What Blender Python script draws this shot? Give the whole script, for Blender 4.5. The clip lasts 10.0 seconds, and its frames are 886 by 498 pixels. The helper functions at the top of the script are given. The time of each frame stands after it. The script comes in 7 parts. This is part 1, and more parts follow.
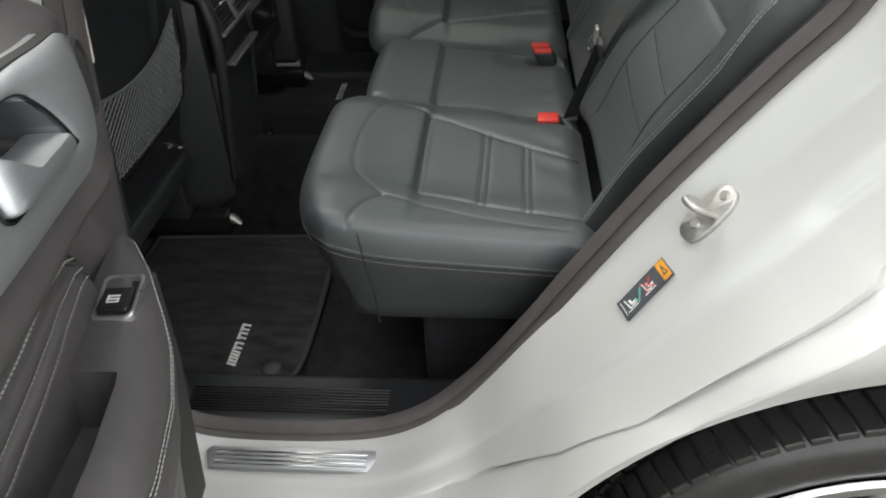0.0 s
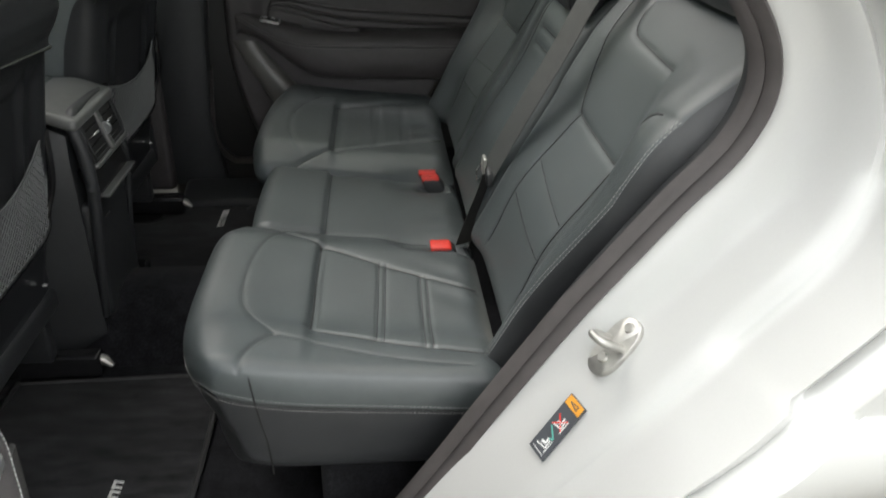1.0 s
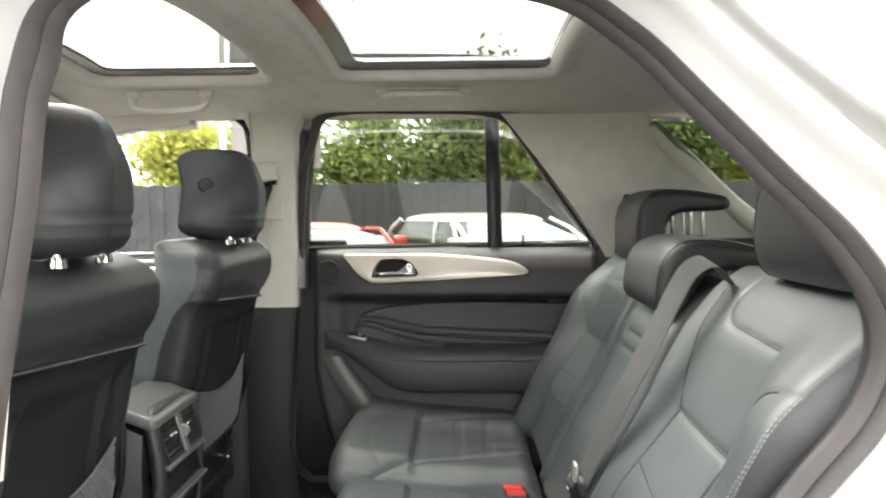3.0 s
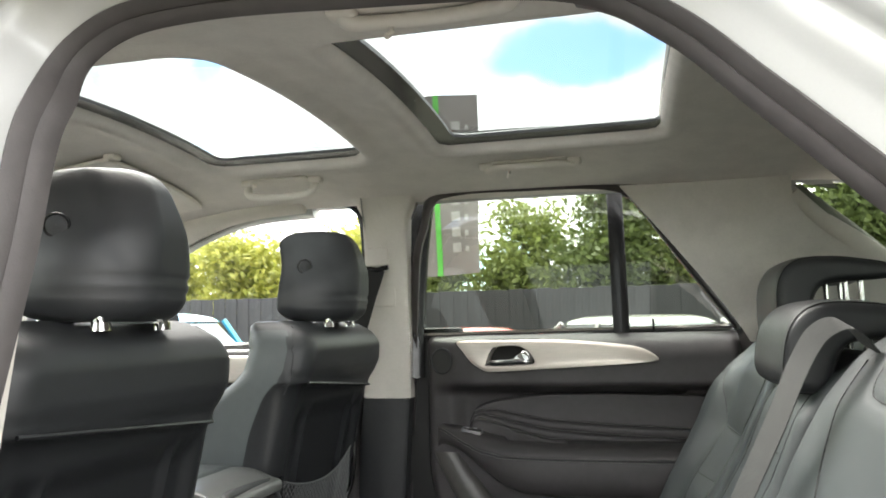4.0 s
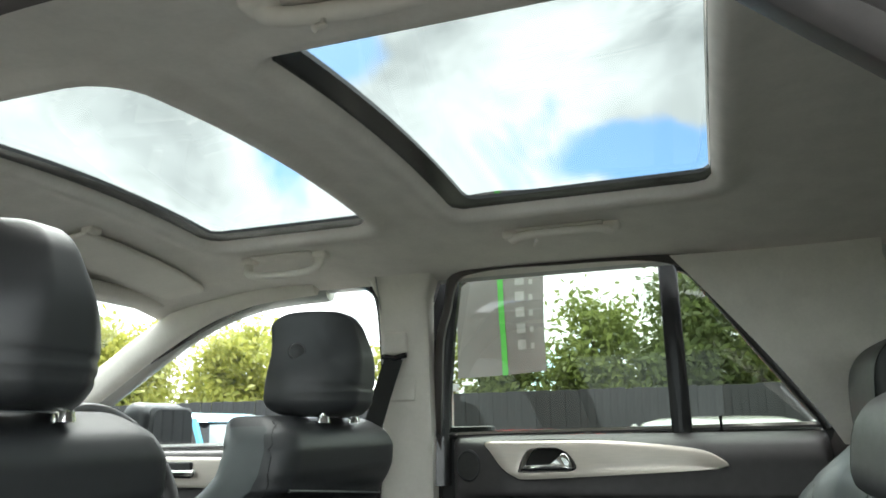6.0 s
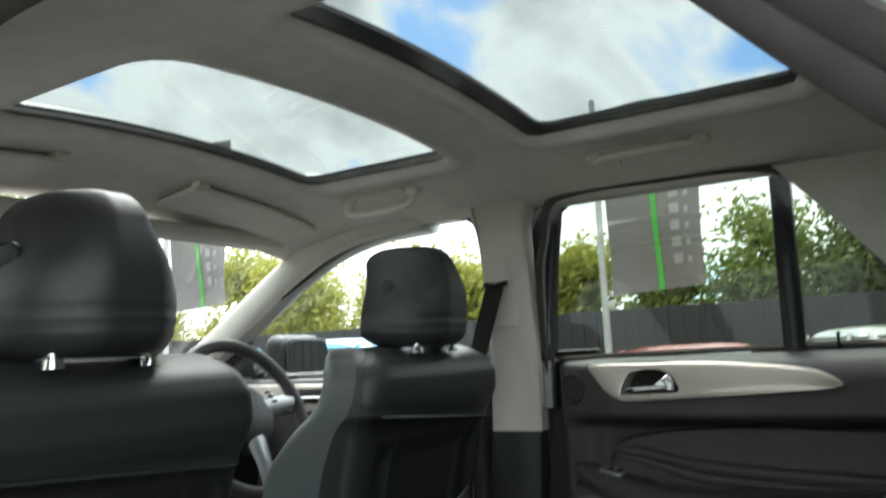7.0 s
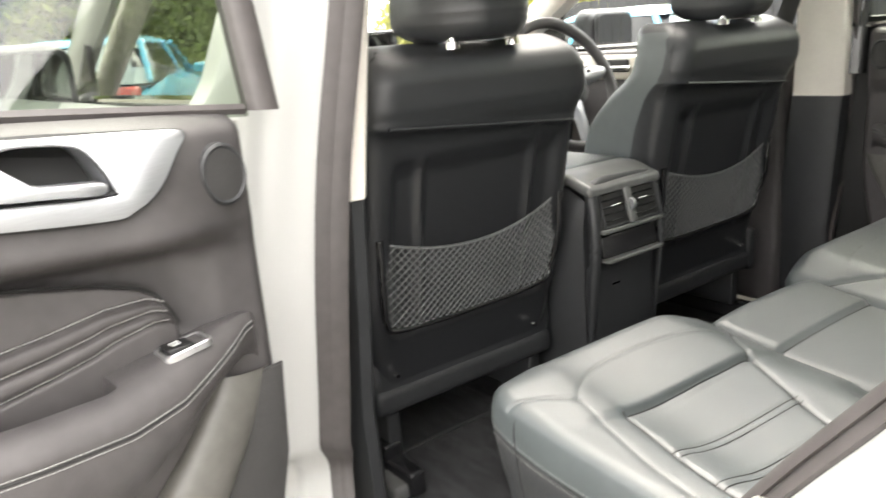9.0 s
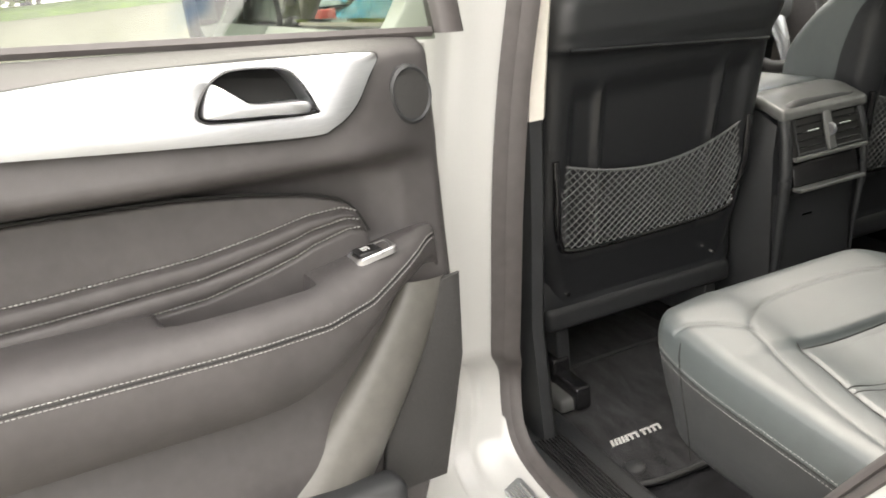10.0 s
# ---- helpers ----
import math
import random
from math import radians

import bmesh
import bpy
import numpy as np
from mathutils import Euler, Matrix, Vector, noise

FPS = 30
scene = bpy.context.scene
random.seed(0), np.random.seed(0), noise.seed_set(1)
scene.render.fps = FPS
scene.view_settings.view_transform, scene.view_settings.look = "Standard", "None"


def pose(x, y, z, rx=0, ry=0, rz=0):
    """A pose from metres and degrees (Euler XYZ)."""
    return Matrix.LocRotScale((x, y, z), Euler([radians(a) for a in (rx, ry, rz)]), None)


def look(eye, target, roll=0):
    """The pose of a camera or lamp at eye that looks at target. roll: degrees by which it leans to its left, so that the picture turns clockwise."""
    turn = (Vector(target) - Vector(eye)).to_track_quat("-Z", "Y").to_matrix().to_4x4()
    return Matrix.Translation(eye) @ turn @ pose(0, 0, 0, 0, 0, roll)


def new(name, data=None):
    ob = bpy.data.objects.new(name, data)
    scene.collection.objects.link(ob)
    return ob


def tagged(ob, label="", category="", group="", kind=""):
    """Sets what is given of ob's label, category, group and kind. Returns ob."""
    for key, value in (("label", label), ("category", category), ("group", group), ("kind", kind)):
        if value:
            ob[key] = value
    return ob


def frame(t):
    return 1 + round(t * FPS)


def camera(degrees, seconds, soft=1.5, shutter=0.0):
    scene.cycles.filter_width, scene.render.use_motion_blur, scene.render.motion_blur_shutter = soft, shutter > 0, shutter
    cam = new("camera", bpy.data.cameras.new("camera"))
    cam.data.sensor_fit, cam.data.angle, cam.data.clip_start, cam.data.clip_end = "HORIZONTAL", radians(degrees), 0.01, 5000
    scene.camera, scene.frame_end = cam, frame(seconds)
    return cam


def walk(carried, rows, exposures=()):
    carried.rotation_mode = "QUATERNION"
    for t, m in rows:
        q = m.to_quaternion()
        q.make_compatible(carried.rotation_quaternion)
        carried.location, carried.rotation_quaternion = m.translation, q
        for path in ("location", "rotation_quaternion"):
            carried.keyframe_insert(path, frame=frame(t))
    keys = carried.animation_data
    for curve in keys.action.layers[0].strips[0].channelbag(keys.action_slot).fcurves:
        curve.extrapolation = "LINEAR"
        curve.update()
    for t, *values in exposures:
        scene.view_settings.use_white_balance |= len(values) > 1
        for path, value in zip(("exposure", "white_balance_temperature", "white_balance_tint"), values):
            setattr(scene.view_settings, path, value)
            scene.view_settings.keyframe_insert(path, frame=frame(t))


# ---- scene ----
cam = camera(60.5, 10.0, soft=1.7, shutter=0.3)
PATH = [
    (0, (-0.550, -0.522, 1.437), (-0.700, 1.082, 0.252), -2.6),
    (0.5, (-0.550, -0.501, 1.441), (-0.557, 1.164, 0.333), -0.9),
    (1, (-0.575, -0.474, 1.442), (-0.411, 1.286, 0.507), 1.1),
    (1.5, (-0.591, -0.469, 1.437), (-0.348, 1.368, 0.685), 1.9),
    (2, (-0.595, -0.462, 1.423), (-0.335, 1.455, 0.917), 2.0),
    (2.5, (-0.600, -0.457, 1.404), (-0.404, 1.511, 1.109), 0.8),
    (3, (-0.575, -0.434, 1.360), (-0.615, 1.563, 1.266), -0.5),
    (4.5, (-0.413, -0.225, 1.277), (-0.981, 1.672, 1.558), -0.5),
    (5, (-0.433, -0.172, 1.274), (-1.021, 1.710, 1.609), 0.3),
    (6.3, (-0.363, 0.007, 1.283), (-1.044, 1.825, 1.766), -2.6),
    (6.5, (-0.320, 0.018, 1.292), (-1.087, 1.807, 1.749), -2.9),
    (7, (-0.260, 0.024, 1.292), (-1.291, 1.716, 1.562), -2.7),
    (7.3, (-0.273, -0.016, 1.292), (-1.432, 1.615, 1.290), -3.8),
    (7.5, (-0.224, -0.004, 1.314), (-1.517, 1.511, 1.135), -4.9),
    (8, (-0.199, -0.042, 1.314), (-1.575, 1.355, 0.923), -5.1),
    (8.5, (-0.147, -0.141, 1.320), (-1.563, 1.190, 0.846), -4.2),
    (9, (-0.094, -0.245, 1.309), (-1.655, 0.888, 0.781), -4.7),
    (9.5, (-0.063, -0.271, 1.310), (-1.761, 0.603, 0.714), -6.1),
    (10, (-0.056, -0.261, 1.315), (-1.808, 0.427, 0.638), -6.7),
]
walk(cam, [(t, look(e, g, r)) for t, e, g, r in PATH], exposures=[(0.0, 0.88, 6600, 9), (1.0, 1.08, 6600, 9), (1.6, 1.55, 6700, 9), (2.1, 2.12, 6800, 12), (2.7, 2.25, 6800, 12), (4.5, 1.9, 6600, 8),
                                                                  (5.2, 1.8, 6500, 6), (6.4, 1.25, 6250, 3), (6.9, 1.0, 6250, 3), (7.4, 1.85, 6350, 6), (8.0, 2.6, 6700, 10), (9.0, 2.45, 7000, 12), (10.0, 2.15, 7200, 12)])

# ---- light ----
SUN_EL, SUN_AZ = 55.0, 320.0
world = bpy.data.worlds.new("sky")
scene.world = world
world.use_nodes = True
wn, wl = world.node_tree.nodes, world.node_tree.links
wn.clear()
w_out = wn.new("ShaderNodeOutputWorld")
w_bg = wn.new("ShaderNodeBackground")
w_sky = wn.new("ShaderNodeTexSky")
w_sky.sky_type = "NISHITA"
w_sky.sun_disc = False
w_sky.sun_elevation, w_sky.sun_rotation = radians(SUN_EL), radians(SUN_AZ)
w_noise = wn.new("ShaderNodeTexNoise")
w_noise.inputs["Scale"].default_value = 4.6
w_noise.inputs["Detail"].default_value = 9
w_noise.inputs["Roughness"].default_value = 0.56
w_noise.inputs["Distortion"].default_value = 0.5
w_ramp = wn.new("ShaderNodeValToRGB")
w_ramp.color_ramp.elements[0].position, w_ramp.color_ramp.elements[1].position = 0.30, 0.40
w_cloud = wn.new("ShaderNodeValToRGB")
w_cloud.color_ramp.elements[0].position, w_cloud.color_ramp.elements[1].position = 0.44, 0.68
w_cloud.color_ramp.elements[0].color = (15.5, 15.7, 15.9, 1)
w_cloud.color_ramp.elements[1].color = (7.2, 7.45, 7.6, 1)
w_mix = wn.new("ShaderNodeMix")
w_mix.data_type = "RGBA"
w_tc = wn.new("ShaderNodeTexCoord")
wl.new(w_tc.outputs["Generated"], w_noise.inputs["Vector"])
# two clear gaps in the cloud, with ragged rims
w_warp = wn.new("ShaderNodeTexNoise")
w_warp.inputs["Scale"].default_value = 9.0
w_warp.inputs["Detail"].default_value = 6
wl.new(w_tc.outputs["Generated"], w_warp.inputs["Vector"])
w_wob = wn.new("ShaderNodeVectorMath")
w_wob.operation = "MULTIPLY_ADD"
w_wob.inputs[1].default_value = (0.10, 0.10, 0.07)
wl.new(w_warp.outputs["Color"], w_wob.inputs[0])
wl.new(w_tc.outputs["Generated"], w_wob.inputs[2])


def sky_gap(centre, radii):
    a = wn.new("ShaderNodeVectorMath")
    a.operation = "SUBTRACT"
    a.inputs[1].default_value = [c + o for c, o in zip(centre, (0.05, 0.05, 0.035))]
    wl.new(w_wob.outputs[0], a.inputs[0])
    b = wn.new("ShaderNodeVectorMath")
    b.operation = "MULTIPLY"
    b.inputs[1].default_value = [1 / r for r in radii]
    wl.new(a.outputs[0], b.inputs[0])
    c = wn.new("ShaderNodeVectorMath")
    c.operation = "LENGTH"
    wl.new(b.outputs[0], c.inputs[0])
    d = wn.new("ShaderNodeMapRange")
    d.interpolation_type = "SMOOTHSTEP"
    d.inputs[1].default_value, d.inputs[2].default_value = 0.75, 1.15
    wl.new(c.outputs["Value"], d.inputs[0])
    return d.outputs[0]


w_gaps = wn.new("ShaderNodeMath")
w_gaps.operation = "MULTIPLY"
wl.new(sky_gap((-0.055, 0.94, 0.336), (0.125, 0.4, 0.036)), w_gaps.inputs[0])
wl.new(sky_gap((-0.43, 0.77, 0.475), (0.085, 0.3, 0.060)), w_gaps.inputs[1])
w_all = wn.new("ShaderNodeMath")
w_all.operation = "MULTIPLY"
wl.new(w_noise.outputs["Fac"], w_ramp.inputs[0])
wl.new(w_ramp.outputs[0], w_all.inputs[0])
wl.new(w_gaps.outputs[0], w_all.inputs[1])
wl.new(w_noise.outputs["Fac"], w_cloud.inputs[0])
wl.new(w_all.outputs[0], w_mix.inputs[0])
w_gain = wn.new("ShaderNodeVectorMath")
w_gain.operation = "MULTIPLY"
w_gain.inputs[1].default_value = (1.7, 2.15, 2.5)
wl.new(w_sky.outputs[0], w_gain.inputs[0])
wl.new(w_gain.outputs[0], w_mix.inputs[6])
wl.new(w_cloud.outputs[0], w_mix.inputs[7])
wl.new(w_mix.outputs[2], w_bg.inputs[0])
w_bg.inputs[1].default_value = 0.125
wl.new(w_bg.outputs[0], w_out.inputs[0])

sun = new("sun", bpy.data.lights.new("sun", "SUN"))
sun.data.energy, sun.data.angle, sun.data.color = 3.4, radians(40), (1.0, 0.97, 0.93)
_az, _el = radians(SUN_AZ), radians(SUN_EL)
SUN_FROM = Vector((math.sin(_az) * math.cos(_el), math.cos(_az) * math.cos(_el), math.sin(_el)))
sun.matrix_world = look(SUN_FROM * 30, (0, 0, 0))


# ---- materials ----
def rgb(*c):
    return (*c, 1.0)


def mat(name, colour, rough=0.5, metal=0.0, colour2=None, scale=20.0, bump=0.0, bump_scale=300.0, spec=0.5, coat=0.0,
        kind="noise", sheen=0.0, rough_var=0.0, stretch=(1, 1, 1), blotch=0.0):
    """A surface with broad and fine variation of colour, gloss and relief, at real size."""
    m = bpy.data.materials.new(name)
    m.use_nodes = True
    n, l = m.node_tree.nodes, m.node_tree.links
    b = n["Principled BSDF"]
    b.inputs["Metallic"].default_value = metal
    b.inputs["Specular IOR Level"].default_value = spec
    b.inputs["Coat Weight"].default_value = coat
    b.inputs["Coat Roughness"].default_value = 0.14
    b.inputs["Sheen Weight"].default_value = sheen
    tc = n.new("ShaderNodeTexCoord")
    mp = n.new("ShaderNodeMapping")
    mp.inputs["Scale"].default_value = stretch
    l.new(tc.outputs["Object"], mp.inputs[0])
    t1 = n.new("ShaderNodeTexNoise")
    t1.inputs["Scale"].default_value = scale
    t1.inputs["Detail"].default_value = 6
    l.new(mp.outputs[0], t1.inputs["Vector"])
    mix = n.new("ShaderNodeMix")
    mix.data_type = "RGBA"
    c2 = colour2 or tuple(v * 0.8 for v in colour)
    mix.inputs[6].default_value, mix.inputs[7].default_value = rgb(*c2), rgb(*colour)
    rp = n.new("ShaderNodeMapRange")
    rp.inputs[1].default_value, rp.inputs[2].default_value = 0.3, 0.7
    l.new(t1.outputs["Fac"], rp.inputs[0])
    l.new(rp.outputs[0], mix.inputs[0])
    last = mix.outputs[2]
    if blotch:
        t2 = n.new("ShaderNodeTexNoise")
        t2.inputs["Scale"].default_value = scale * 0.13
        t2.inputs["Detail"].default_value = 3
        l.new(mp.outputs[0], t2.inputs["Vector"])
        r2 = n.new("ShaderNodeMapRange")
        r2.inputs[1].default_value, r2.inputs[2].default_value = 0.3, 0.7
        r2.inputs[3].default_value, r2.inputs[4].default_value = 1 - blotch, 1 + blotch
        l.new(t2.outputs["Fac"], r2.inputs[0])
        mx = n.new("ShaderNodeMix")
        mx.data_type, mx.blend_type = "RGBA", "MULTIPLY"
        mx.inputs[0].default_value = 1
        l.new(last, mx.inputs[6])
        l.new(r2.outputs[0], mx.inputs[7])
        last = mx.outputs[2]
    l.new(last, b.inputs["Base Color"])
    r = n.new("ShaderNodeMapRange")
    r.inputs[3].default_value, r.inputs[4].default_value = max(0.02, rough - rough_var), min(1, rough + rough_var)
    l.new(t1.outputs["Fac"], r.inputs[0])
    l.new(r.outputs[0], b.inputs["Roughness"])
    if bump:
        if kind == "leather":
            t3 = n.new("ShaderNodeTexVoronoi")
            t3.feature = "DISTANCE_TO_EDGE"
        elif kind == "wave":
            t3 = n.new("ShaderNodeTexWave")
        else:
            t3 = n.new("ShaderNodeTexNoise")
        t3.inputs["Scale"].default_value = bump_scale
        l.new(mp.outputs[0], t3.inputs["Vector"])
        bp = n.new("ShaderNodeBump")
        bp.inputs["Strength"].default_value = bump
        bp.inputs["Distance"].default_value = 0.001
        l.new(t3.outputs[0], bp.inputs["Height"])
        l.new(bp.outputs[0], b.inputs["Normal"])
    return m


def pane(name, tint, gloss=0.06, edge=0.9):
    """Clear or tinted glass, thin: the view through it and a clean reflection."""
    m = bpy.data.materials.new(name)
    m.use_nodes = True
    n, l = m.node_tree.nodes, m.node_tree.links
    n.clear()
    out = n.new("ShaderNodeOutputMaterial")
    tr = n.new("ShaderNodeBsdfTransparent")
    tr.inputs[0].default_value = rgb(*tint)
    gl = n.new("ShaderNodeBsdfGlossy")
    gl.inputs["Roughness"].default_value = 0.01
    lw = n.new("ShaderNodeLayerWeight")
    lw.inputs[0].default_value = 0.5
    pw = n.new("ShaderNodeMath")
    pw.operation = "POWER"
    pw.inputs[1].default_value = 4.5
    fr = n.new("ShaderNodeMath")
    fr.operation = "MULTIPLY_ADD"
    fr.inputs[1].default_value, fr.inputs[2].default_value = edge, gloss
    l.new(lw.outputs["Facing"], pw.inputs[0])
    l.new(pw.outputs[0], fr.inputs[0])
    mx = n.new("ShaderNodeMixShader")
    l.new(fr.outputs[0], mx.inputs[0])
    l.new(tr.outputs[0], mx.inputs[1])
    l.new(gl.outputs[0], mx.inputs[2])
    l.new(mx.outputs[0], out.inputs[0])
    return m


M = dict(
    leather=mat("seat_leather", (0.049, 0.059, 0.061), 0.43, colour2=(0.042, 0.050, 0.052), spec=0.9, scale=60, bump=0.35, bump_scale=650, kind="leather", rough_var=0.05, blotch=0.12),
    door_leather=mat("door_leather", (0.063, 0.0585, 0.059), 0.47, colour2=(0.053, 0.049, 0.0495), spec=0.4, scale=60, bump=0.4, bump_scale=700, kind="leather", rough_var=0.05, blotch=0.1),
    plastic=mat("grained_plastic", (0.025, 0.0265, 0.0285), 0.48, scale=90, bump=0.3, bump_scale=900, kind="leather", rough_var=0.05, blotch=0.1),
    gloss=mat("smooth_black_plastic", (0.013, 0.013, 0.014), 0.25, scale=40, rough_var=0.05),
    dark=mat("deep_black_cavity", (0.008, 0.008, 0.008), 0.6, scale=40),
    rubber=mat("seal_rubber", (0.072, 0.064, 0.063), 0.55, scale=50, bump=0.15, bump_scale=400, rough_var=0.06, blotch=0.15),
    carpet=mat("carpet", (0.018, 0.018, 0.021), 0.95, colour2=(0.007, 0.007, 0.008), scale=220, bump=1.0, bump_scale=900, spec=0.1, sheen=0.05, blotch=0.35),
    velour=mat("mat_velour", (0.034, 0.034, 0.037), 0.95, colour2=(0.008, 0.008, 0.0085), scale=15, bump=1.0, bump_scale=1100, spec=0.1, sheen=0.08, stretch=(1, 3, 1), blotch=0.3),
    binding=mat("mat_binding", (0.03, 0.03, 0.031), 0.7, scale=200, bump=0.6, bump_scale=1200),
    liner=mat("headliner_cloth", (0.70, 0.665, 0.62), 0.92, colour2=(0.665, 0.63, 0.585), scale=150, bump=0.4, bump_scale=1500, spec=0.15, blotch=0.05),
    trim=mat("light_trim_plastic", (0.70, 0.665, 0.61), 0.6, colour2=(0.67, 0.635, 0.58), scale=120, bump=0.25, bump_scale=1000, spec=0.3, blotch=0.04),
    paint=mat("pearl_white_paint", (0.46, 0.46, 0.448), 0.34, colour2=(0.45, 0.45, 0.438), scale=400, coat=0.8),
    alu=mat("brushed_aluminium", (0.44, 0.45, 0.465), 0.42, metal=0.9, colour2=(0.40, 0.41, 0.425), scale=60, stretch=(1, 1, 14), rough_var=0.08, bump=0.08, bump_scale=300),
    ash=mat("satin_light_trim", (0.66, 0.60, 0.53), 0.35, metal=0.35, colour2=(0.60, 0.55, 0.49), scale=30, stretch=(1, 1, 10), rough_var=0.06),
    chrome=mat("chrome", (0.83, 0.83, 0.82), 0.12, metal=1.0, scale=30, rough_var=0.05),
    steel=mat("zinc_steel", (0.50, 0.49, 0.46), 0.42, metal=0.85, colour2=(0.40, 0.39, 0.37), scale=90, rough_var=0.12, blotch=0.1),
    thread=mat("grey_thread", (0.33, 0.33, 0.32), 0.8, scale=300),
    dark_thread=mat("dark_thread", (0.10, 0.10, 0.10), 0.8, scale=300),
    net=mat("elastic_net", (0.15, 0.155, 0.155), 0.7, scale=400, bump=0.4, bump_scale=1500),
    belt=mat("belt_webbing", (0.085, 0.088, 0.084), 0.6, scale=300, bump=0.7, bump_scale=900, kind="wave", blotch=0.1),
    red=mat("red_button", (0.75, 0.045, 0.03), 0.35, scale=60),
    tyre=mat("tyre_rubber", (0.018, 0.018, 0.019), 0.32, colour2=(0.03, 0.029, 0.028), scale=40, bump=0.2, bump_scale=300, rough_var=0.15, blotch=0.2),
    alloy=mat("wheel_alloy", (0.55, 0.55, 0.56), 0.3, metal=0.9, scale=30, rough_var=0.1),
    white=mat("white_marking", (0.78, 0.78, 0.77), 0.5, scale=60),
    grey_label=mat("label_grey", (0.07, 0.075, 0.085), 0.4, scale=60),
    orange=mat("label_orange", (0.75, 0.33, 0.04), 0.4, scale=60),
    green=mat("label_green", (0.12, 0.42, 0.36), 0.4, scale=60),
    asphalt=mat("pale_tarmac", (0.135, 0.128, 0.106), 0.9, colour2=(0.108, 0.102, 0.086), scale=45, bump=0.8, bump_scale=160, blotch=0.25),
    grass=mat("verge_grass", (0.10, 0.15, 0.03), 0.9, colour2=(0.05, 0.085, 0.018), scale=6, bump=1.0, bump_scale=60, blotch=0.3),
    fence=mat("dark_stained_boards", (0.062, 0.062, 0.066), 0.8, colour2=(0.04, 0.04, 0.044), scale=7, stretch=(8, 8, 0.6), bump=0.6, bump_scale=60, blotch=0.3),
    bark=mat("bark", (0.10, 0.08, 0.06), 0.9, colour2=(0.05, 0.04, 0.03), scale=20, stretch=(4, 4, 0.6), bump=1.0, bump_scale=30),
    banner=mat("banner_cloth", (0.25, 0.225, 0.22), 0.8, colour2=(0.215, 0.195, 0.19), scale=5, bump=0.5, bump_scale=9, blotch=0.15),
    banner_green=mat("banner_green", (0.13, 0.55, 0.09), 0.7, scale=9),
    banner_white=mat("banner_white", (0.44, 0.42, 0.41), 0.7, scale=9),
    pole=mat("white_pole", (0.62, 0.62, 0.60), 0.4, scale=12, blotch=0.08),
    car_white=mat("car_white", (0.50, 0.49, 0.475), 0.25, coat=1.0, scale=5),
    car_red=mat("car_red", (0.55, 0.03, 0.02), 0.25, coat=1.0, scale=5),
    car_blue=mat("car_blue", (0.06, 0.40, 0.60), 0.25, coat=1.0, scale=5),
    screen=mat("display_glass", (0.012, 0.012, 0.014), 0.08, scale=20),
    glass_clear=pane("clear_glass", (0.86, 0.89, 0.87)),
    glass_tint=pane("privacy_glass", (0.39, 0.43, 0.38)),
    glass_roof=pane("sunroof_glass", (0.20, 0.215, 0.208), 0.01, 0.25),
    car_glass=mat("car_glass_mirroring_sky", (0.30, 0.34, 0.35), 0.05, metal=0.6, scale=5, spec=1.0),
)


# ---- mesh helpers ----
YC = 0.965          # the car's middle
GROUND = 0.04


def mirror(y):
    return 2 * YC - y


def mesh(name, verts, faces, material, parent=None, label="", smooth=True, auto=None):
    me = bpy.data.meshes.new(name)
    me.from_pydata([tuple(map(float, v)) for v in verts], [], [tuple(map(int, f)) for f in faces])
    me.validate()
    bm = bmesh.new()
    bm.from_mesh(me)
    bmesh.ops.recalc_face_normals(bm, faces=bm.faces)
    for f in bm.faces:
        f.smooth = smooth
    if smooth:
        lim = radians(auto if auto is not None else 45)
        for e in bm.edges:
            if len(e.link_faces) == 2 and e.calc_face_angle(0) > lim:
                e.smooth = False
    bm.to_mesh(me)
    bm.free()
    me.materials.append(material)
    ob = new(name, me)
    if parent is not None:
        ob.parent = parent
    if label:
        ob["label"] = label
    return ob


def thing(name, label, category, at=(0, 0, 0), group="", kind=""):
    ob = new(name)
    ob.location = at
    ob.empty_display_size = 0.05
    return tagged(ob, label, category, group, kind)


class Geo:
    """Collects vertices and faces of one part."""

    def __init__(self):
        self.v, self.f = [], []

    def add(self, verts, faces):
        o = len(self.v)
        self.v.extend([tuple(p) for p in verts])
        self.f.extend([tuple(i + o for i in f) for f in faces])
        return self

    def out(self, name, material, parent=None, label="", smooth=True, auto=None):
        return mesh(name, self.v, self.f, material, parent, label, smooth, auto)


def box_geo(c, s, r=0.0, n=2):
    """A box with rounded edges: centre, size, radius."""
    v, f = rbox(s[0], s[1], s[2], r, None, n)
    return v + np.array(c), f


def axis_steps(length, r, step, n):
    h = length / 2
    r = min(r, h * 0.999)
    if r <= 1e-6:
        edge = [-h]
    else:
        edge = [-h + r * (1 - math.cos(a)) if False else -h + r * k / n for k in range(n)]
    inner = max(1, int(round((length - 2 * r) / step))) if step else 1
    mid = list(np.linspace(-h + r, h - r, inner + 1))
    return np.array(edge + mid + [-e for e in reversed(edge)])


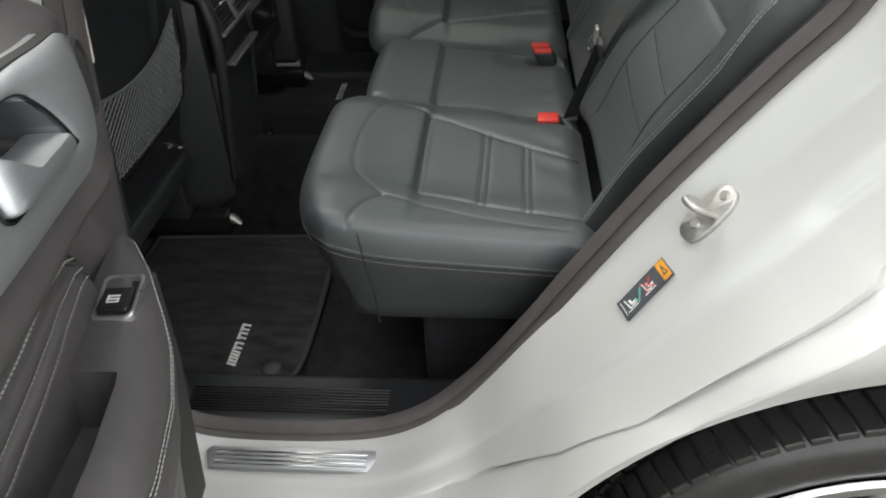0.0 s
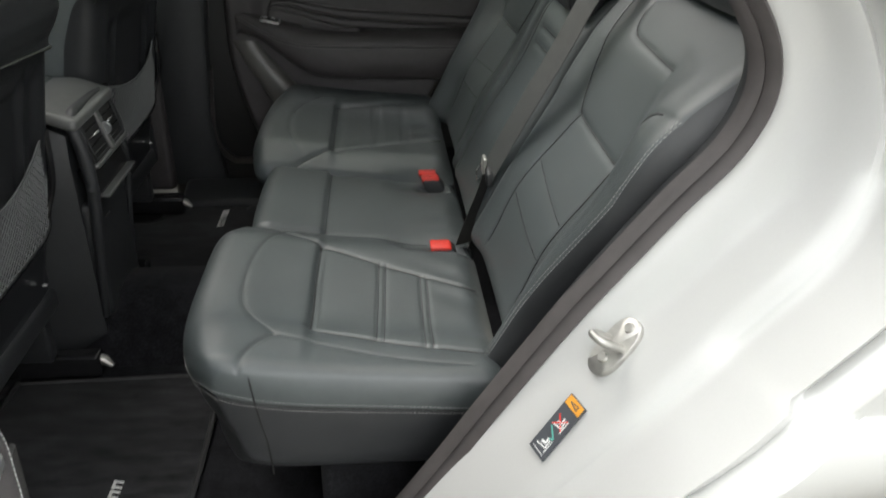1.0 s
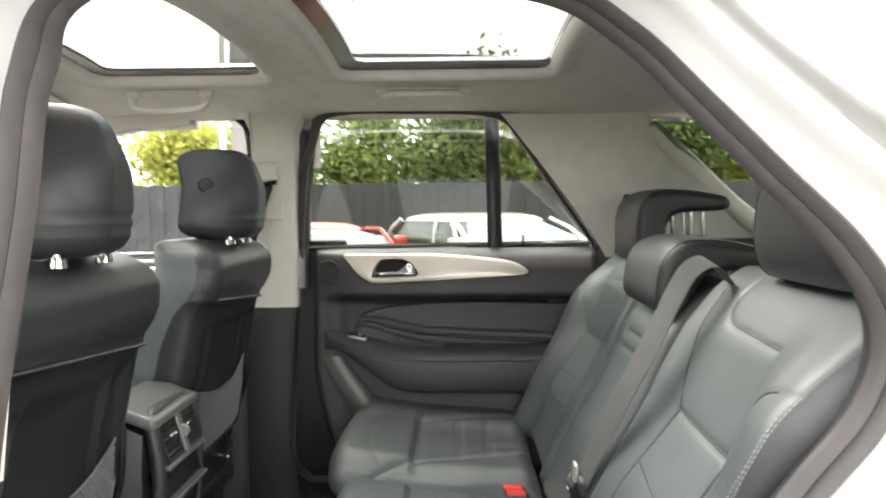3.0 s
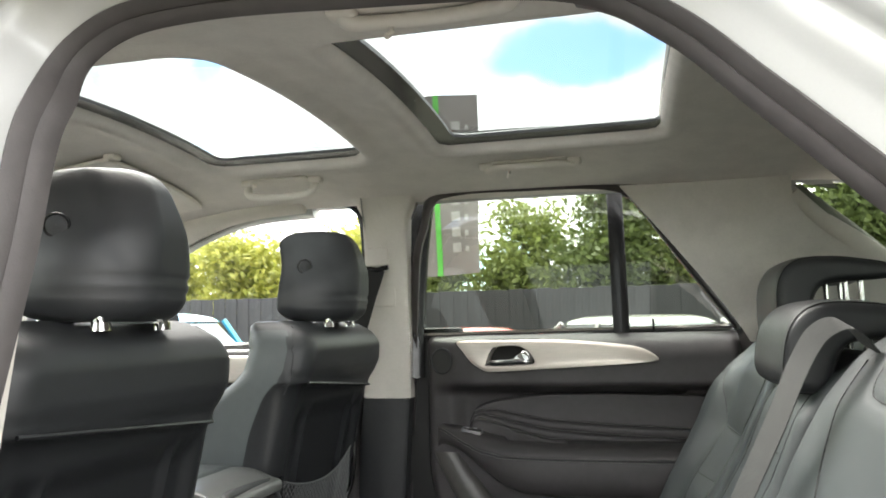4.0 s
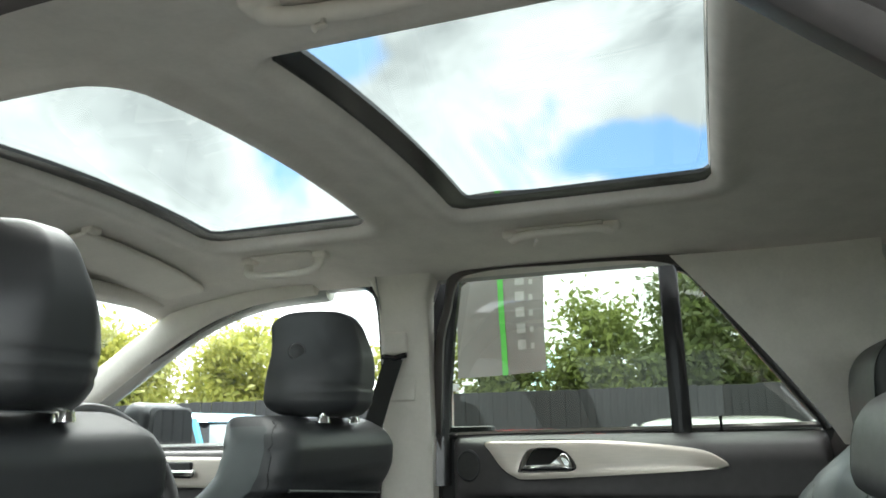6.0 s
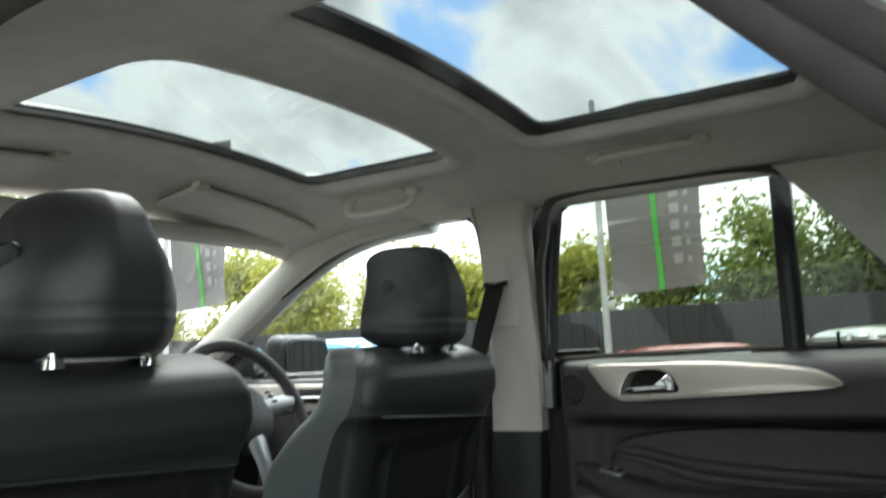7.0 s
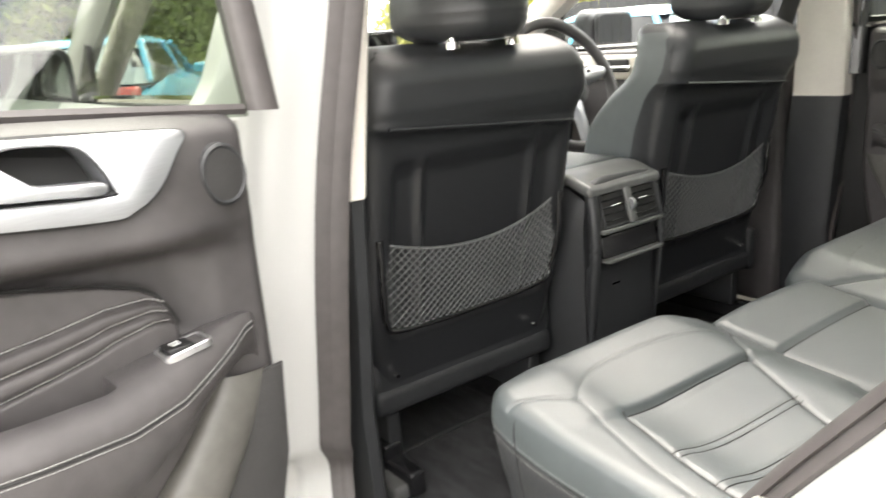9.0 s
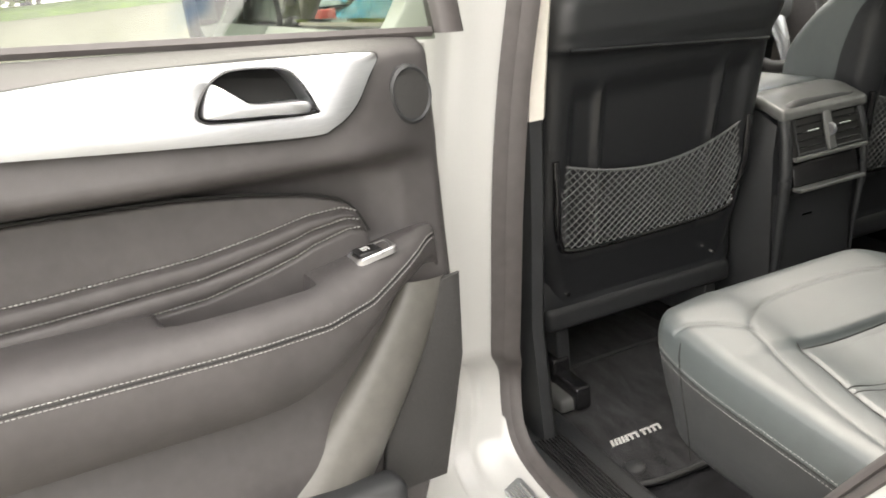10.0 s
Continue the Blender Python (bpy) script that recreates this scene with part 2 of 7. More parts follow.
def rbox(sx, sy, sz, r, step=None, n=3):
    """Vertices and faces of a box with rounded edges and corners, its faces cut at about every step."""
    ax = [axis_steps(s, r, step, n) for s in (sx, sy, sz)]
    half = np.array([sx, sy, sz]) / 2
    verts, faces, index = [], [], {}

    def idx(p):
        k = (round(p[0], 6), round(p[1], 6), round(p[2], 6))
        if k not in index:
            index[k] = len(verts)
            verts.append(p)
        return index[k]

    for a in range(3):
        b, c = (a + 1) % 3, (a + 2) % 3
        for side in (-1, 1):
            grid = []
            for u in ax[b]:
                row = []
                for w in ax[c]:
                    p = [0.0, 0.0, 0.0]
                    p[a], p[b], p[c] = side * half[a], u, w
                    row.append(idx(tuple(p)))
                grid.append(row)
            for i in range(len(grid) - 1):
                for j in range(len(grid[0]) - 1):
                    q = (grid[i][j], grid[i + 1][j], grid[i + 1][j + 1], grid[i][j + 1])
                    faces.append(q if side > 0 else q[::-1])
    p = np.array(verts)
    if r > 1e-6:
        rr = np.minimum(r, half * 0.999)
        core = np.clip(p, -half + rr, half - rr)
        d = p - core
        ln = np.linalg.norm(d / rr, axis=1, keepdims=True)
        p = np.where(ln > 1e-9, core + d / np.maximum(ln, 1e-9), p)
    return p, faces


def spline(pts, n=8, closed=False):
    """A smooth line through points."""
    p = np.array(pts, float)
    k = len(p)
    out = []
    for i in range(k if closed else k - 1):
        a, b, c, d = (p[(i + j) % k] if closed else p[min(max(i + j, 0), k - 1)] for j in (-1, 0, 1, 2))
        for t in np.linspace(0, 1, n, endpoint=False):
            out.append(0.5 * (2 * b + (c - a) * t + (2 * a - 5 * b + 4 * c - d) * t * t + (3 * b - a - 3 * c + d) * t ** 3))
    if not closed:
        out.append(p[-1])
    return np.array(out)


def resample(pts, n, closed=False):
    p = np.array(pts, float)
    if closed:
        p = np.vstack([p, p[:1]])
    d = np.r_[0, np.cumsum(np.linalg.norm(np.diff(p, axis=0), axis=1))]
    s = np.linspace(0, d[-1], n + 1)[:-1] if closed else np.linspace(0, d[-1], n)
    return np.stack([np.interp(s, d, p[:, i]) for i in range(p.shape[1])], 1)


def grid_faces(rows, cols, wrap_rows=False, wrap_cols=False):
    f = []
    for i in range(rows if wrap_rows else rows - 1):
        for j in range(cols if wrap_cols else cols - 1):
            i2, j2 = (i + 1) % rows, (j + 1) % cols
            f.append((i * cols + j, i * cols + j2, i2 * cols + j2, i2 * cols + j))
    return f


def loft(loops, closed=True):
    """A skin over loops of equal length."""
    n = len(loops[0])
    return np.vstack(loops), grid_faces(len(loops), n, False, closed)


def tube(path, r, sides=8, closed=False, flat=1.0, up=(0, 0, 1)):
    """A round (or flattened) bar along a line."""
    p = np.array(path, float)
    n = len(p)
    rings = []
    for i in range(n):
        a, b = (p[(i - 1) % n], p[(i + 1) % n]) if closed else (p[max(i - 1, 0)], p[min(i + 1, n - 1)])
        t = (b - a) / (np.linalg.norm(b - a) + 1e-12)
        s = np.cross(t, up)
        if np.linalg.norm(s) < 1e-3:
            s = np.cross(t, (1, 0, 0))
        s /= np.linalg.norm(s)
        w = np.cross(s, t)
        ri = r[i] if hasattr(r, "__len__") else r
        rings.append([p[i] + ri * (math.cos(k) * s + flat * math.sin(k) * w) for k in np.linspace(0, 2 * math.pi, sides, endpoint=False)])
    v = np.vstack([np.array(q) for q in rings])
    f = grid_faces(n, sides, closed, True)
    if not closed:
        f = list(f) + [tuple(range(sides))[::-1], tuple(range((n - 1) * sides, n * sides))]
    return v, f


def prism(outline, depth, at, u, v, bevel=0.004, back=True):
    """A plate from an outline (pairs along u and v), thick by depth along u x v, with a bevelled front edge."""
    o = np.array(outline, float)
    u, v = np.array(u, float), np.array(v, float)
    w = np.cross(u, v)
    n = len(o)
    nxt, prv = np.roll(o, -1, 0), np.roll(o, 1, 0)
    t = nxt - prv
    nor = np.stack([t[:, 1], -t[:, 0]], 1)
    nor /= np.linalg.norm(nor, axis=1, keepdims=True) + 1e-12
    area = 0.5 * np.sum(o[:, 0] * nxt[:, 1] - nxt[:, 0] * o[:, 1])
    if area < 0:
        nor = -nor
    ins = o - nor * bevel
    mid = o - nor * bevel * 0.3

    def lay(q, d):
        return np.array(at) + q[:, :1] * u + q[:, 1:] * v + d * w

    loops = [lay(o, 0), lay(o, depth - bevel), lay(mid, depth - bevel * 0.3), lay(ins, depth)]
    verts, faces = loft(loops)
    faces = list(faces) + [tuple(range(3 * n, 4 * n)), tuple(range(n))[::-1]]
    return verts, faces


def dist_line(q, line):
    """How far points (pairs) lie from a line of points."""
    best = np.full(len(q), 1e9)
    line = np.array(line, float)
    for a, b in zip(line[:-1], line[1:]):
        d = b - a
        t = np.clip(((q - a) @ d) / (d @ d + 1e-12), 0, 1)
        best = np.minimum(best, np.linalg.norm(q - a - t[:, None] * d, axis=1))
    return best


def stitch_geo(path, nor, pitch=0.0052, long=0.0036, r=0.0005):
    """A row of single stitches along a line; nor: the way out of the surface."""
    n = max(2, int(np.sum(np.linalg.norm(np.diff(np.array(path), axis=0), axis=1)) / pitch))
    p = resample(path, n)
    g = Geo()
    nor = np.array(nor, float)
    for i in range(n - 1):
        d = p[i + 1] - p[i]
        ln = np.linalg.norm(d) + 1e-12
        d /= ln
        s = np.cross(d, nor)
        s /= np.linalg.norm(s) + 1e-12
        up = np.cross(s, d)
        c = p[i] + d * pitch / 2
        e = d * long / 2
        v = [c - e + s * r, c - e - s * r, c + e + s * r, c + e - s * r, c - e * 0.7 + up * r * 1.5, c + e * 0.7 + up * r * 1.5]
        g.add(v, [(0, 1, 4), (2, 5, 3), (0, 4, 5, 2), (1, 3, 5, 4)])
    return g


def smooth01(x):
    x = np.clip(x, 0, 1)
    return x * x * (3 - 2 * x)

# ---- the car's shell ----
car = thing("car_body", "pearl white estate car body with a rear door standing open", "car")


ARCH, ARCH_X, ARCH_Z = 0.485, -0.075, 0.43


def skin_y(x, z):
    """The outer side of the near flank."""
    x, z = np.asarray(x, float), np.asarray(z, float)
    y = 0.012 + 0.10 * smooth01((z - 1.06) / 0.24) ** 1.2 + 0.24 * np.clip((z - 1.22) / 0.5, 0, 1.2) ** 1.25
    y = y + 0.07 * smooth01((0.62 - z) / 0.25)
    d = np.hypot(x - ARCH_X, z - ARCH_Z)
    y = y - 0.028 * np.exp(-((d - 0.535) / 0.06) ** 2) * (x > -0.6) * (z < 1.0)
    return y + 0.05 * smooth01((x - 0.4) / 0.7)


SEAL = [(-.98, .172, .588), (-.75, .172, .594), (-.665, .173, .625), (-.56, .175, .69), (-.505, .178, .785), (-.452, .183, .884), (-.392, .194, .99),
        (-.335, .203, 1.065), (-.262, .214, 1.147), (-.208, .225, 1.215), (-.196, .245, 1.275), (-.218, .258, 1.328), (-.272, .285, 1.396), (-.334, .312, 1.468),
        (-.40, .343, 1.545), (-.50, .362, 1.59), (-.70, .368, 1.598), (-.86, .368, 1.598), (-.95, .362, 1.575), (-1.0, .34, 1.505), (-1.025, .30, 1.36),
        (-1.042, .265, 1.2), (-1.058, .238, 1.0), (-1.068, .215, .78), (-1.065, .195, .66), (-1.03, .178, .60)]
NEAR_SEAL = [(-0.960, 0.222, 0.582), (-0.789, 0.222, 0.582), (-0.690, 0.225, 0.606), (-0.615, 0.242, 0.660), (-0.541, 0.251, 0.756), (-0.480, 0.254, 0.851), (-0.398, 0.260, 0.972), (-0.340, 0.262, 1.050), (-0.280, 0.263, 1.128), (-0.234, 0.258, 1.190), (-0.221, 0.256, 1.245), (-0.250, 0.262, 1.303), (-0.305, 0.285, 1.368), (-0.366, 0.312, 1.441), (-0.427, 0.343, 1.512), (-0.506, 0.362, 1.559), (-0.700, 0.368, 1.578), (-0.859, 0.368, 1.585), (-0.948, 0.362, 1.568), (-0.990, 0.345, 1.500), (-1.000, 0.322, 1.360), (-1.017, 0.286, 1.160), (-1.026, 0.265, 0.993), (-1.046, 0.255, 0.800), (-1.052, 0.245, 0.680), (-1.018, 0.224, 0.612)]


def on_arch(deg):
    return (ARCH_X + ARCH * math.cos(radians(deg)), ARCH_Z + ARCH * math.sin(radians(deg)))


# the flank's outline, point by point beside the seal's: sill, wheel arch, tail, roof, joint with the front door
OUTLINE = [(-.98, .28), (-.76, .28), (-.62, .28), on_arch(193), on_arch(174), on_arch(156), on_arch(138), on_arch(121), on_arch(105), on_arch(88), on_arch(65), on_arch(35),
           (.88, .62), (.96, 1.1), (.84, 1.46), (.45, 1.70), (-.45, 1.755), (-.85, 1.765), (-1.03, 1.762), (-1.12, 1.66), (-1.13, 1.4), (-1.14, 1.2), (-1.16, 1.0),
           (-1.18, .78), (-1.18, .58), (-1.12, .34)]


def rounded_loop(pts):
    return spline(pts, 9, True)


far_base = rounded_loop(SEAL)
seal = rounded_loop(NEAR_SEAL)


def loop_normal(lp):
    """The way out of a loop, in the plane of the flank."""
    t = np.roll(lp, -1, 0) - np.roll(lp, 1, 0)
    n = np.stack([t[:, 2], 0 * t[:, 0], -t[:, 0]], 1)
    n /= np.linalg.norm(n, axis=1, keepdims=True)
    c = lp.mean(0)
    if np.mean(np.sum(n * (lp - c), 1)) < 0:
        n = -n
    for _ in range(6):
        n = (np.roll(n, 1, 0) + n + np.roll(n, -1, 0)) / 3
    return n / np.linalg.norm(n, axis=1, keepdims=True)


seal_n = loop_normal(seal)
far_n = loop_normal(far_base)
# beside the centre pillar the seal lies across the car instead of along it
turned = (smooth01((-0.95 - seal[:, 0]) / 0.04) * smooth01((seal[:, 2] - 0.67) / 0.06) * smooth01((1.57 - seal[:, 2]) / 0.08))[:, None]
# on the far side the closed door fills the opening to its edge; at the centre pillar the seal stays slim
far_up = smooth01((far_base[:, 2:] - 1.15) / 0.15)
far_mid = smooth01((-0.90 - far_base[:, :1]) / 0.09)
far_seal = far_base + far_n * 0.045 * far_up * (1 - far_mid) + np.array([0.012, 0, 0]) * far_mid
far_seal[:, 1] -= (0.05 * far_up * (1 - far_mid) + 0.085 * far_mid * smooth01((far_base[:, 2:] - 0.65) / 0.3))[:, 0]


# how far the jamb reaches out beside each point of the seal
REACH = np.interp(np.arange(len(seal)) / 9.0, [0, 2, 3, 4, 5, 6, 7, 8, 9, 10, 11, 12, 13, 26], [1, 1, .75, .75, .92, 1.15, 1.33, 1.42, 1.42, 1.35, 1.2, 1.1, 1, 1])
BROAD = np.interp(np.arange(len(seal)) / 9.0, [2, 3, 4, 5, 10, 11, 12, 13], [0, .3, .8, 1, 1, .6, .2, 0])
for _ in range(40):
    REACH = (np.roll(REACH, 1) + REACH + np.roll(REACH, -1)) / 3


def clear_arch(q, margin):
    """Keeps a loop outside the wheel arch."""
    d = np.stack([q[:, 0] - ARCH_X, q[:, 2] - ARCH_Z], 1)
    r = np.linalg.norm(d, axis=1)
    k = np.where(r < ARCH + margin, (ARCH + margin) / np.maximum(r, 1e-6), 1.0)
    q[:, 0], q[:, 2] = ARCH_X + d[:, 0] * k, ARCH_Z + d[:, 1] * k
    return q


def flank_loops(lp, nn, turn):
    low = smooth01((0.80 - lp[:, 2]) / 0.2)
    sill = smooth01((0.65 - lp[:, 2]) / 0.05)

    def at(off, dy):
        far = smooth01((off - 0.03) / 0.03)
        out = off + min(0.0, 0.045 - off) * 0.68 * sill
        q = lp + nn * (out * (1 + (REACH - 1) * far))[:, None] * (1 - 0.65 * turn)
        q[:, 1] = lp[:, 1] + dy * (1 + 0.5 * sill) - 0.75 * off * turn[:, 0]
        q = clear_arch(q, 0.0455 - 0.35 * off)
        if off > 0.05:
            s = (off - 0.045) / 0.071
            k = smooth01(s * 0.93)
            soft = (lp[:, 1] - 0.022) * (1 - k) + skin_y(q[:, 0], q[:, 2]) * k + 0.026 * math.exp(-((s - 0.62) / 0.07) ** 2) - 0.016 * math.exp(-((s - 0.76) / 0.05) ** 2) + 0.018 * math.exp(-((s - 0.87) / 0.05) ** 2)
            q[:, 1] = q[:, 1] * (1 - BROAD) + soft * BROAD
        return q
    loops = [at(0.037, 0.008), at(0.0375, 0.0), at(0.039, -0.014), at(0.047, -0.022), at(0.058, -0.032), at(0.066, -0.040), at(0.071, -0.049), at(0.077, -0.053),
             at(0.082, -0.055), at(0.086, -0.057),
             at(0.088, -0.058), at(0.091, -0.064), at(0.094, -0.074), at(0.097, -0.077), at(0.099, -0.078), at(0.103, -0.079), at(0.107, -0.080)]
    for off, up, mn in ((0.111, 0.004, 0.05), (0.116, 0.0, 0.06)):
        q = clear_arch(lp + nn * (off * (1 - 0.25 * low) * REACH)[:, None] * (1 - 0.35 * turn), 0.006)
        q[:, 1] = np.minimum(skin_y(q[:, 0], q[:, 2]) + up, lp[:, 1] - mn)
        loops.append(q)
    return loops


def flank(flip):
    lp, nn = (far_seal if flip else seal).copy(), (far_n if flip else seal_n)
    loops = flank_loops(lp, nn, turned * (0 if flip else 1))
    edge = loops[-1]
    out = rounded_loop(OUTLINE)
    for k in np.r_[0.02, 0.06, np.linspace(0.12, 1, 22)]:
        xz = edge[:, [0, 2]] * (1 - k) + out * k
        loops.append(np.stack([xz[:, 0], skin_y(xz[:, 0], xz[:, 1]), xz[:, 1]], 1))
    last = loops[-1].copy()
    last[:, 1] += 0.05
    loops.append(last)
    if flip:
        loops = [np.stack([q[:, 0], mirror(q[:, 1]), q[:, 2]], 1) for q in loops[4:]]
    v, f = loft(loops)
    # the cargo window goes through the flank
    keep = []
    for q in f:
        m = v[list(q)].mean(0)
        if not (1.275 < m[2] < 1.60 and m[0] > -0.02 + 1.12 * (1.585 - m[2]) and m[0] < 0.62 and abs(m[1] - YC) > 0.5):
            keep.append(q)
    return v, keep


flank_v, flank_f = flank(False)
mesh("side_panel", flank_v, flank_f, M["paint"], car, "pearl white body side with the door opening and wheel arch", auto=60)


def on_flank(x, z):
    """The place on the near flank at (x, z), and its way out."""
    near = flank_v[flank_v[:, 1] < 0.5]
    d = np.hypot(near[:, 0] - x, near[:, 2] - z)
    pts = near[np.argsort(d)[:24]]
    c = pts.mean(0)
    n = np.linalg.svd(pts - c)[2][2]
    n = n if n[1] < 0 else -n
    y = c[1] - (n[0] * (x - c[0]) + n[2] * (z - c[2])) / n[1]
    return np.array([x, y, z]), n



mesh("side_panel", *flank(True), M["paint"], car, auto=60)


def seal_geo(flip):
    """The soft door seal: a broad lip with a thin groove along it."""
    prof = [(-0.016, 0.022), (-0.014, 0.008), (-0.004, -0.004), (0.008, -0.009), (0.013, -0.006), (0.0155, -0.009), (0.026, -0.017), (0.038, -0.022), (0.047, -0.018), (0.046, -0.002), (0.018, 0.014)]
    loops = []
    for a, b in prof:
        base = far_seal if flip else seal
        slim = 0 if flip else 0.030 * (1 - turned)
        q = base + (far_n if flip else seal_n) * (slim + (a - 0.004) * (1 - 0.62 * slim / 0.030)) * (1 - 0.55 * far_mid if flip else 1 - 0.65 * turned)
        q[:, 1] = base[:, 1] + (b if flip or b < 0 else b * (0.4 + 0.6 * turned[:, 0])) - (0 if flip else (0.024 + 0.20 * a + 0.5 * max(b, 0)) * turned[:, 0])
        if flip:
            q[:, 1] = mirror(q[:, 1])
        loops.append(q)
    return loft(loops + [loops[0]])


mesh("door_seal", *seal_geo(False), M["rubber"], car, "dark grey rubber door seal")
mesh("door_seal", *seal_geo(True), M["rubber"], car)

# inner trim between the seal and the bench, along the rear pillar
n0, n1 = 3 * 9, 15 * 9
loops = []
fade = np.sin(np.linspace(0, math.pi / 2, n1 - n0)) ** 0.5
for a, b in ((0.034, 0.002), (0.030, 0.014), (0.031, 0.030), (0.034, 0.046), (0.040, 0.062)):
    q = (seal + seal_n * a)[n0:n1]
    q[:, 1] = seal[n0:n1, 1] + 0.004 + (b - 0.004) * fade
    loops.append(q)
v, f = loft(loops, False)
mesh("rear_pillar_trim", v, f, M["plastic"], car, "dark grey-brown inner trim of the rear pillar")
v, f = rbox(0.80, 0.03, 0.82, 0.01, 0.2)
mesh("wheel_arch_trim", v + np.array([-0.16, 1.755, 0.86]), f, M["plastic"], car, "black trim over the wheel arch")
v, f = rbox(0.50, 0.03, 0.56, 0.01, 0.2)
mesh("wheel_arch_trim", v + np.array([0.06, 0.285, 0.78]), f, M["plastic"], car, "black trim over the wheel arch")

# roof skin with the two glass openings
FRONT_HOLE, REAR_HOLE = (-1.412, -1.01, 0.598, 1.332), (-0.844, -0.360, 0.622, 1.308)


def liner_z(x, y):
    d = np.abs(np.asarray(y) - YC)
    x = np.asarray(x)
    return 1.696 - 0.037 * (d / 0.47) ** 2 - 0.16 * np.clip(-1.42 - x, 0, 1) ** 1.2 - 0.10 * np.clip(x + 0.15, 0, 1) ** 1.5


def rrect(x0, x1, y0, y1, r, n=96):
    pts = []
    for cx, cy, a0 in ((x1 - r, y1 - r, 0), (x0 + r, y1 - r, 90), (x0 + r, y0 + r, 180), (x1 - r, y0 + r, 270)):
        for a in np.linspace(a0, a0 + 90, 9):
            pts.append((cx + r * math.cos(radians(a)), cy + r * math.sin(radians(a))))
    return resample(pts, n, True)


def cell(hole, rect, r, zf, lips):
    """A sheet with a rounded hole, out to a rectangle; lips: (offset, height) pairs round the hole."""
    x0, x1, y0, y1 = hole
    loops = []
    for off, dz in lips:
        q = rrect(x0 - off, x1 + off, y0 - off, y1 + off, r + max(off, -r * 0.8))
        loops.append(np.stack([q[:, 0], q[:, 1], zf(q[:, 0], q[:, 1]) + dz], 1))
    base = loops[-1][:, :2]
    c = np.array([(x0 + x1) / 2, (y0 + y1) / 2])
    d = base - c
    X0, X1, Y0, Y1 = rect
    k = np.minimum(np.where(d[:, 0] > 0, (X1 - c[0]) / np.maximum(d[:, 0], 1e-9), (X0 - c[0]) / np.minimum(d[:, 0], -1e-9)),
                   np.where(d[:, 1] > 0, (Y1 - c[1]) / np.maximum(d[:, 1], 1e-9), (Y0 - c[1]) / np.minimum(d[:, 1], -1e-9)))
    far = c + d * k[:, None]
    for X, Y in ((X0, Y0), (X0, Y1), (X1, Y0), (X1, Y1)):
        i = np.argmin(np.hypot(far[:, 0] - X, far[:, 1] - Y))
        far[i] = (X, Y)
    for t in np.linspace(0, 1, 13)[1:]:
        q = base * (1 - t) + far * t
        loops.append(np.stack([q[:, 0], q[:, 1], zf(q[:, 0], q[:, 1])], 1))
    return loft(loops)


LIPS = [(-0.012, 0.024), (-0.011, 0.016), (-0.008, 0.006), (0.0, -0.004), (0.012, -0.011), (0.028, -0.009), (0.045, -0.002), (0.06, 0.0)]
g = Geo()
g.add(*cell(FRONT_HOLE, (-1.78, -0.93, 0.292, mirror(0.292)), 0.05, liner_z, LIPS))
g.add(*cell(REAR_HOLE, (-0.93, 0.62, 0.292, mirror(0.292)), 0.035, liner_z, LIPS))
g.out("headliner", M["liner"], car, "grey-beige cloth headliner with two roof openings", auto=60)


def roof_z(x, y):
    return liner_z(x, y) + 0.075 - 0.05 * (np.abs(np.asarray(y) - YC) / 0.7) ** 6


g = Geo()
g.add(*cell(FRONT_HOLE, (-1.78, -0.93, 0.24, mirror(0.24)), 0.05, roof_z, [(0.012, -0.047), (0.03, -0.044), (0.06, -0.022), (0.075, -0.010)]))
g.add(*cell(REAR_HOLE, (-0.93, 0.62, 0.24, mirror(0.24)), 0.035, roof_z, [(0.012, -0.047), (0.03, -0.044), (0.06, -0.022), (0.075, -0.010)]))
g.out("roof", M["paint"], car, "pearl white roof skin", auto=60)

for hole, front in ((FRONT_HOLE, True), (REAR_HOLE, False)):
    x0, x1, y0, y1 = hole
    q0 = rrect(x0 - 0.01, x1 + 0.01, y0 - 0.01, y1 + 0.01, 0.05)
    z = lambda a, dz: np.stack([a[:, 0], a[:, 1], liner_z(a[:, 0], a[:, 1]) + dz], 1)
    rim_in = rrect(x0 + (0.040 if front else 0.046), x1 - 0.010, y0 + 0.004, y1 - 0.040, 0.02)
    loops = [z(q0, 0.006), z(rim_in, 0.010), z(rim_in, 0.017), z(q0, 0.026), z(q0, 0.006)]
    mesh("sunroof_frame", *loft(loops), M["gloss"], car, "black sunroof frame")
    pv = z(rrect(x0 - 0.005, x1 + 0.005, y0 - 0.005, y1 + 0.005, 0.05), 0.0195)
    pane_ob = mesh("sunroof_glass", pv, [tuple(range(len(pv)))], M["glass_roof"], car, "tinted sunroof pane", smooth=False)
    pane_ob.visible_shadow = False

# floor, sill steps, tunnel
g = Geo()
v, f = rbox(1.75, 1.50, 0.05, 0.01, 0.05)
v = v + np.array([-1.10, YC, 0.475])
v[:, 2] += 0.13 * np.exp(-((v[:, 1] - YC) / 0.11) ** 4) * smooth01((-0.4 - v[:, 0]) / 0.2)
g.add(v, f)
g.out("floor_pan", M["carpet"], car, "black carpeted floor")
for sgn in (1, -1):
    v, f = rbox(1.1, 0.135, 0.085, 0.02, 0.05)
    v = v + np.array([-0.60, 0.290, 0.490])
    v[:, 2] += 0.018 * smooth01((0.325 - v[:, 1]) / 0.1)
    if sgn < 0:
        v[:, 1] = mirror(v[:, 1])
    mesh("sill_cover", v, f, M["plastic"], car, "black ribbed plastic sill cover")
g = Geo()
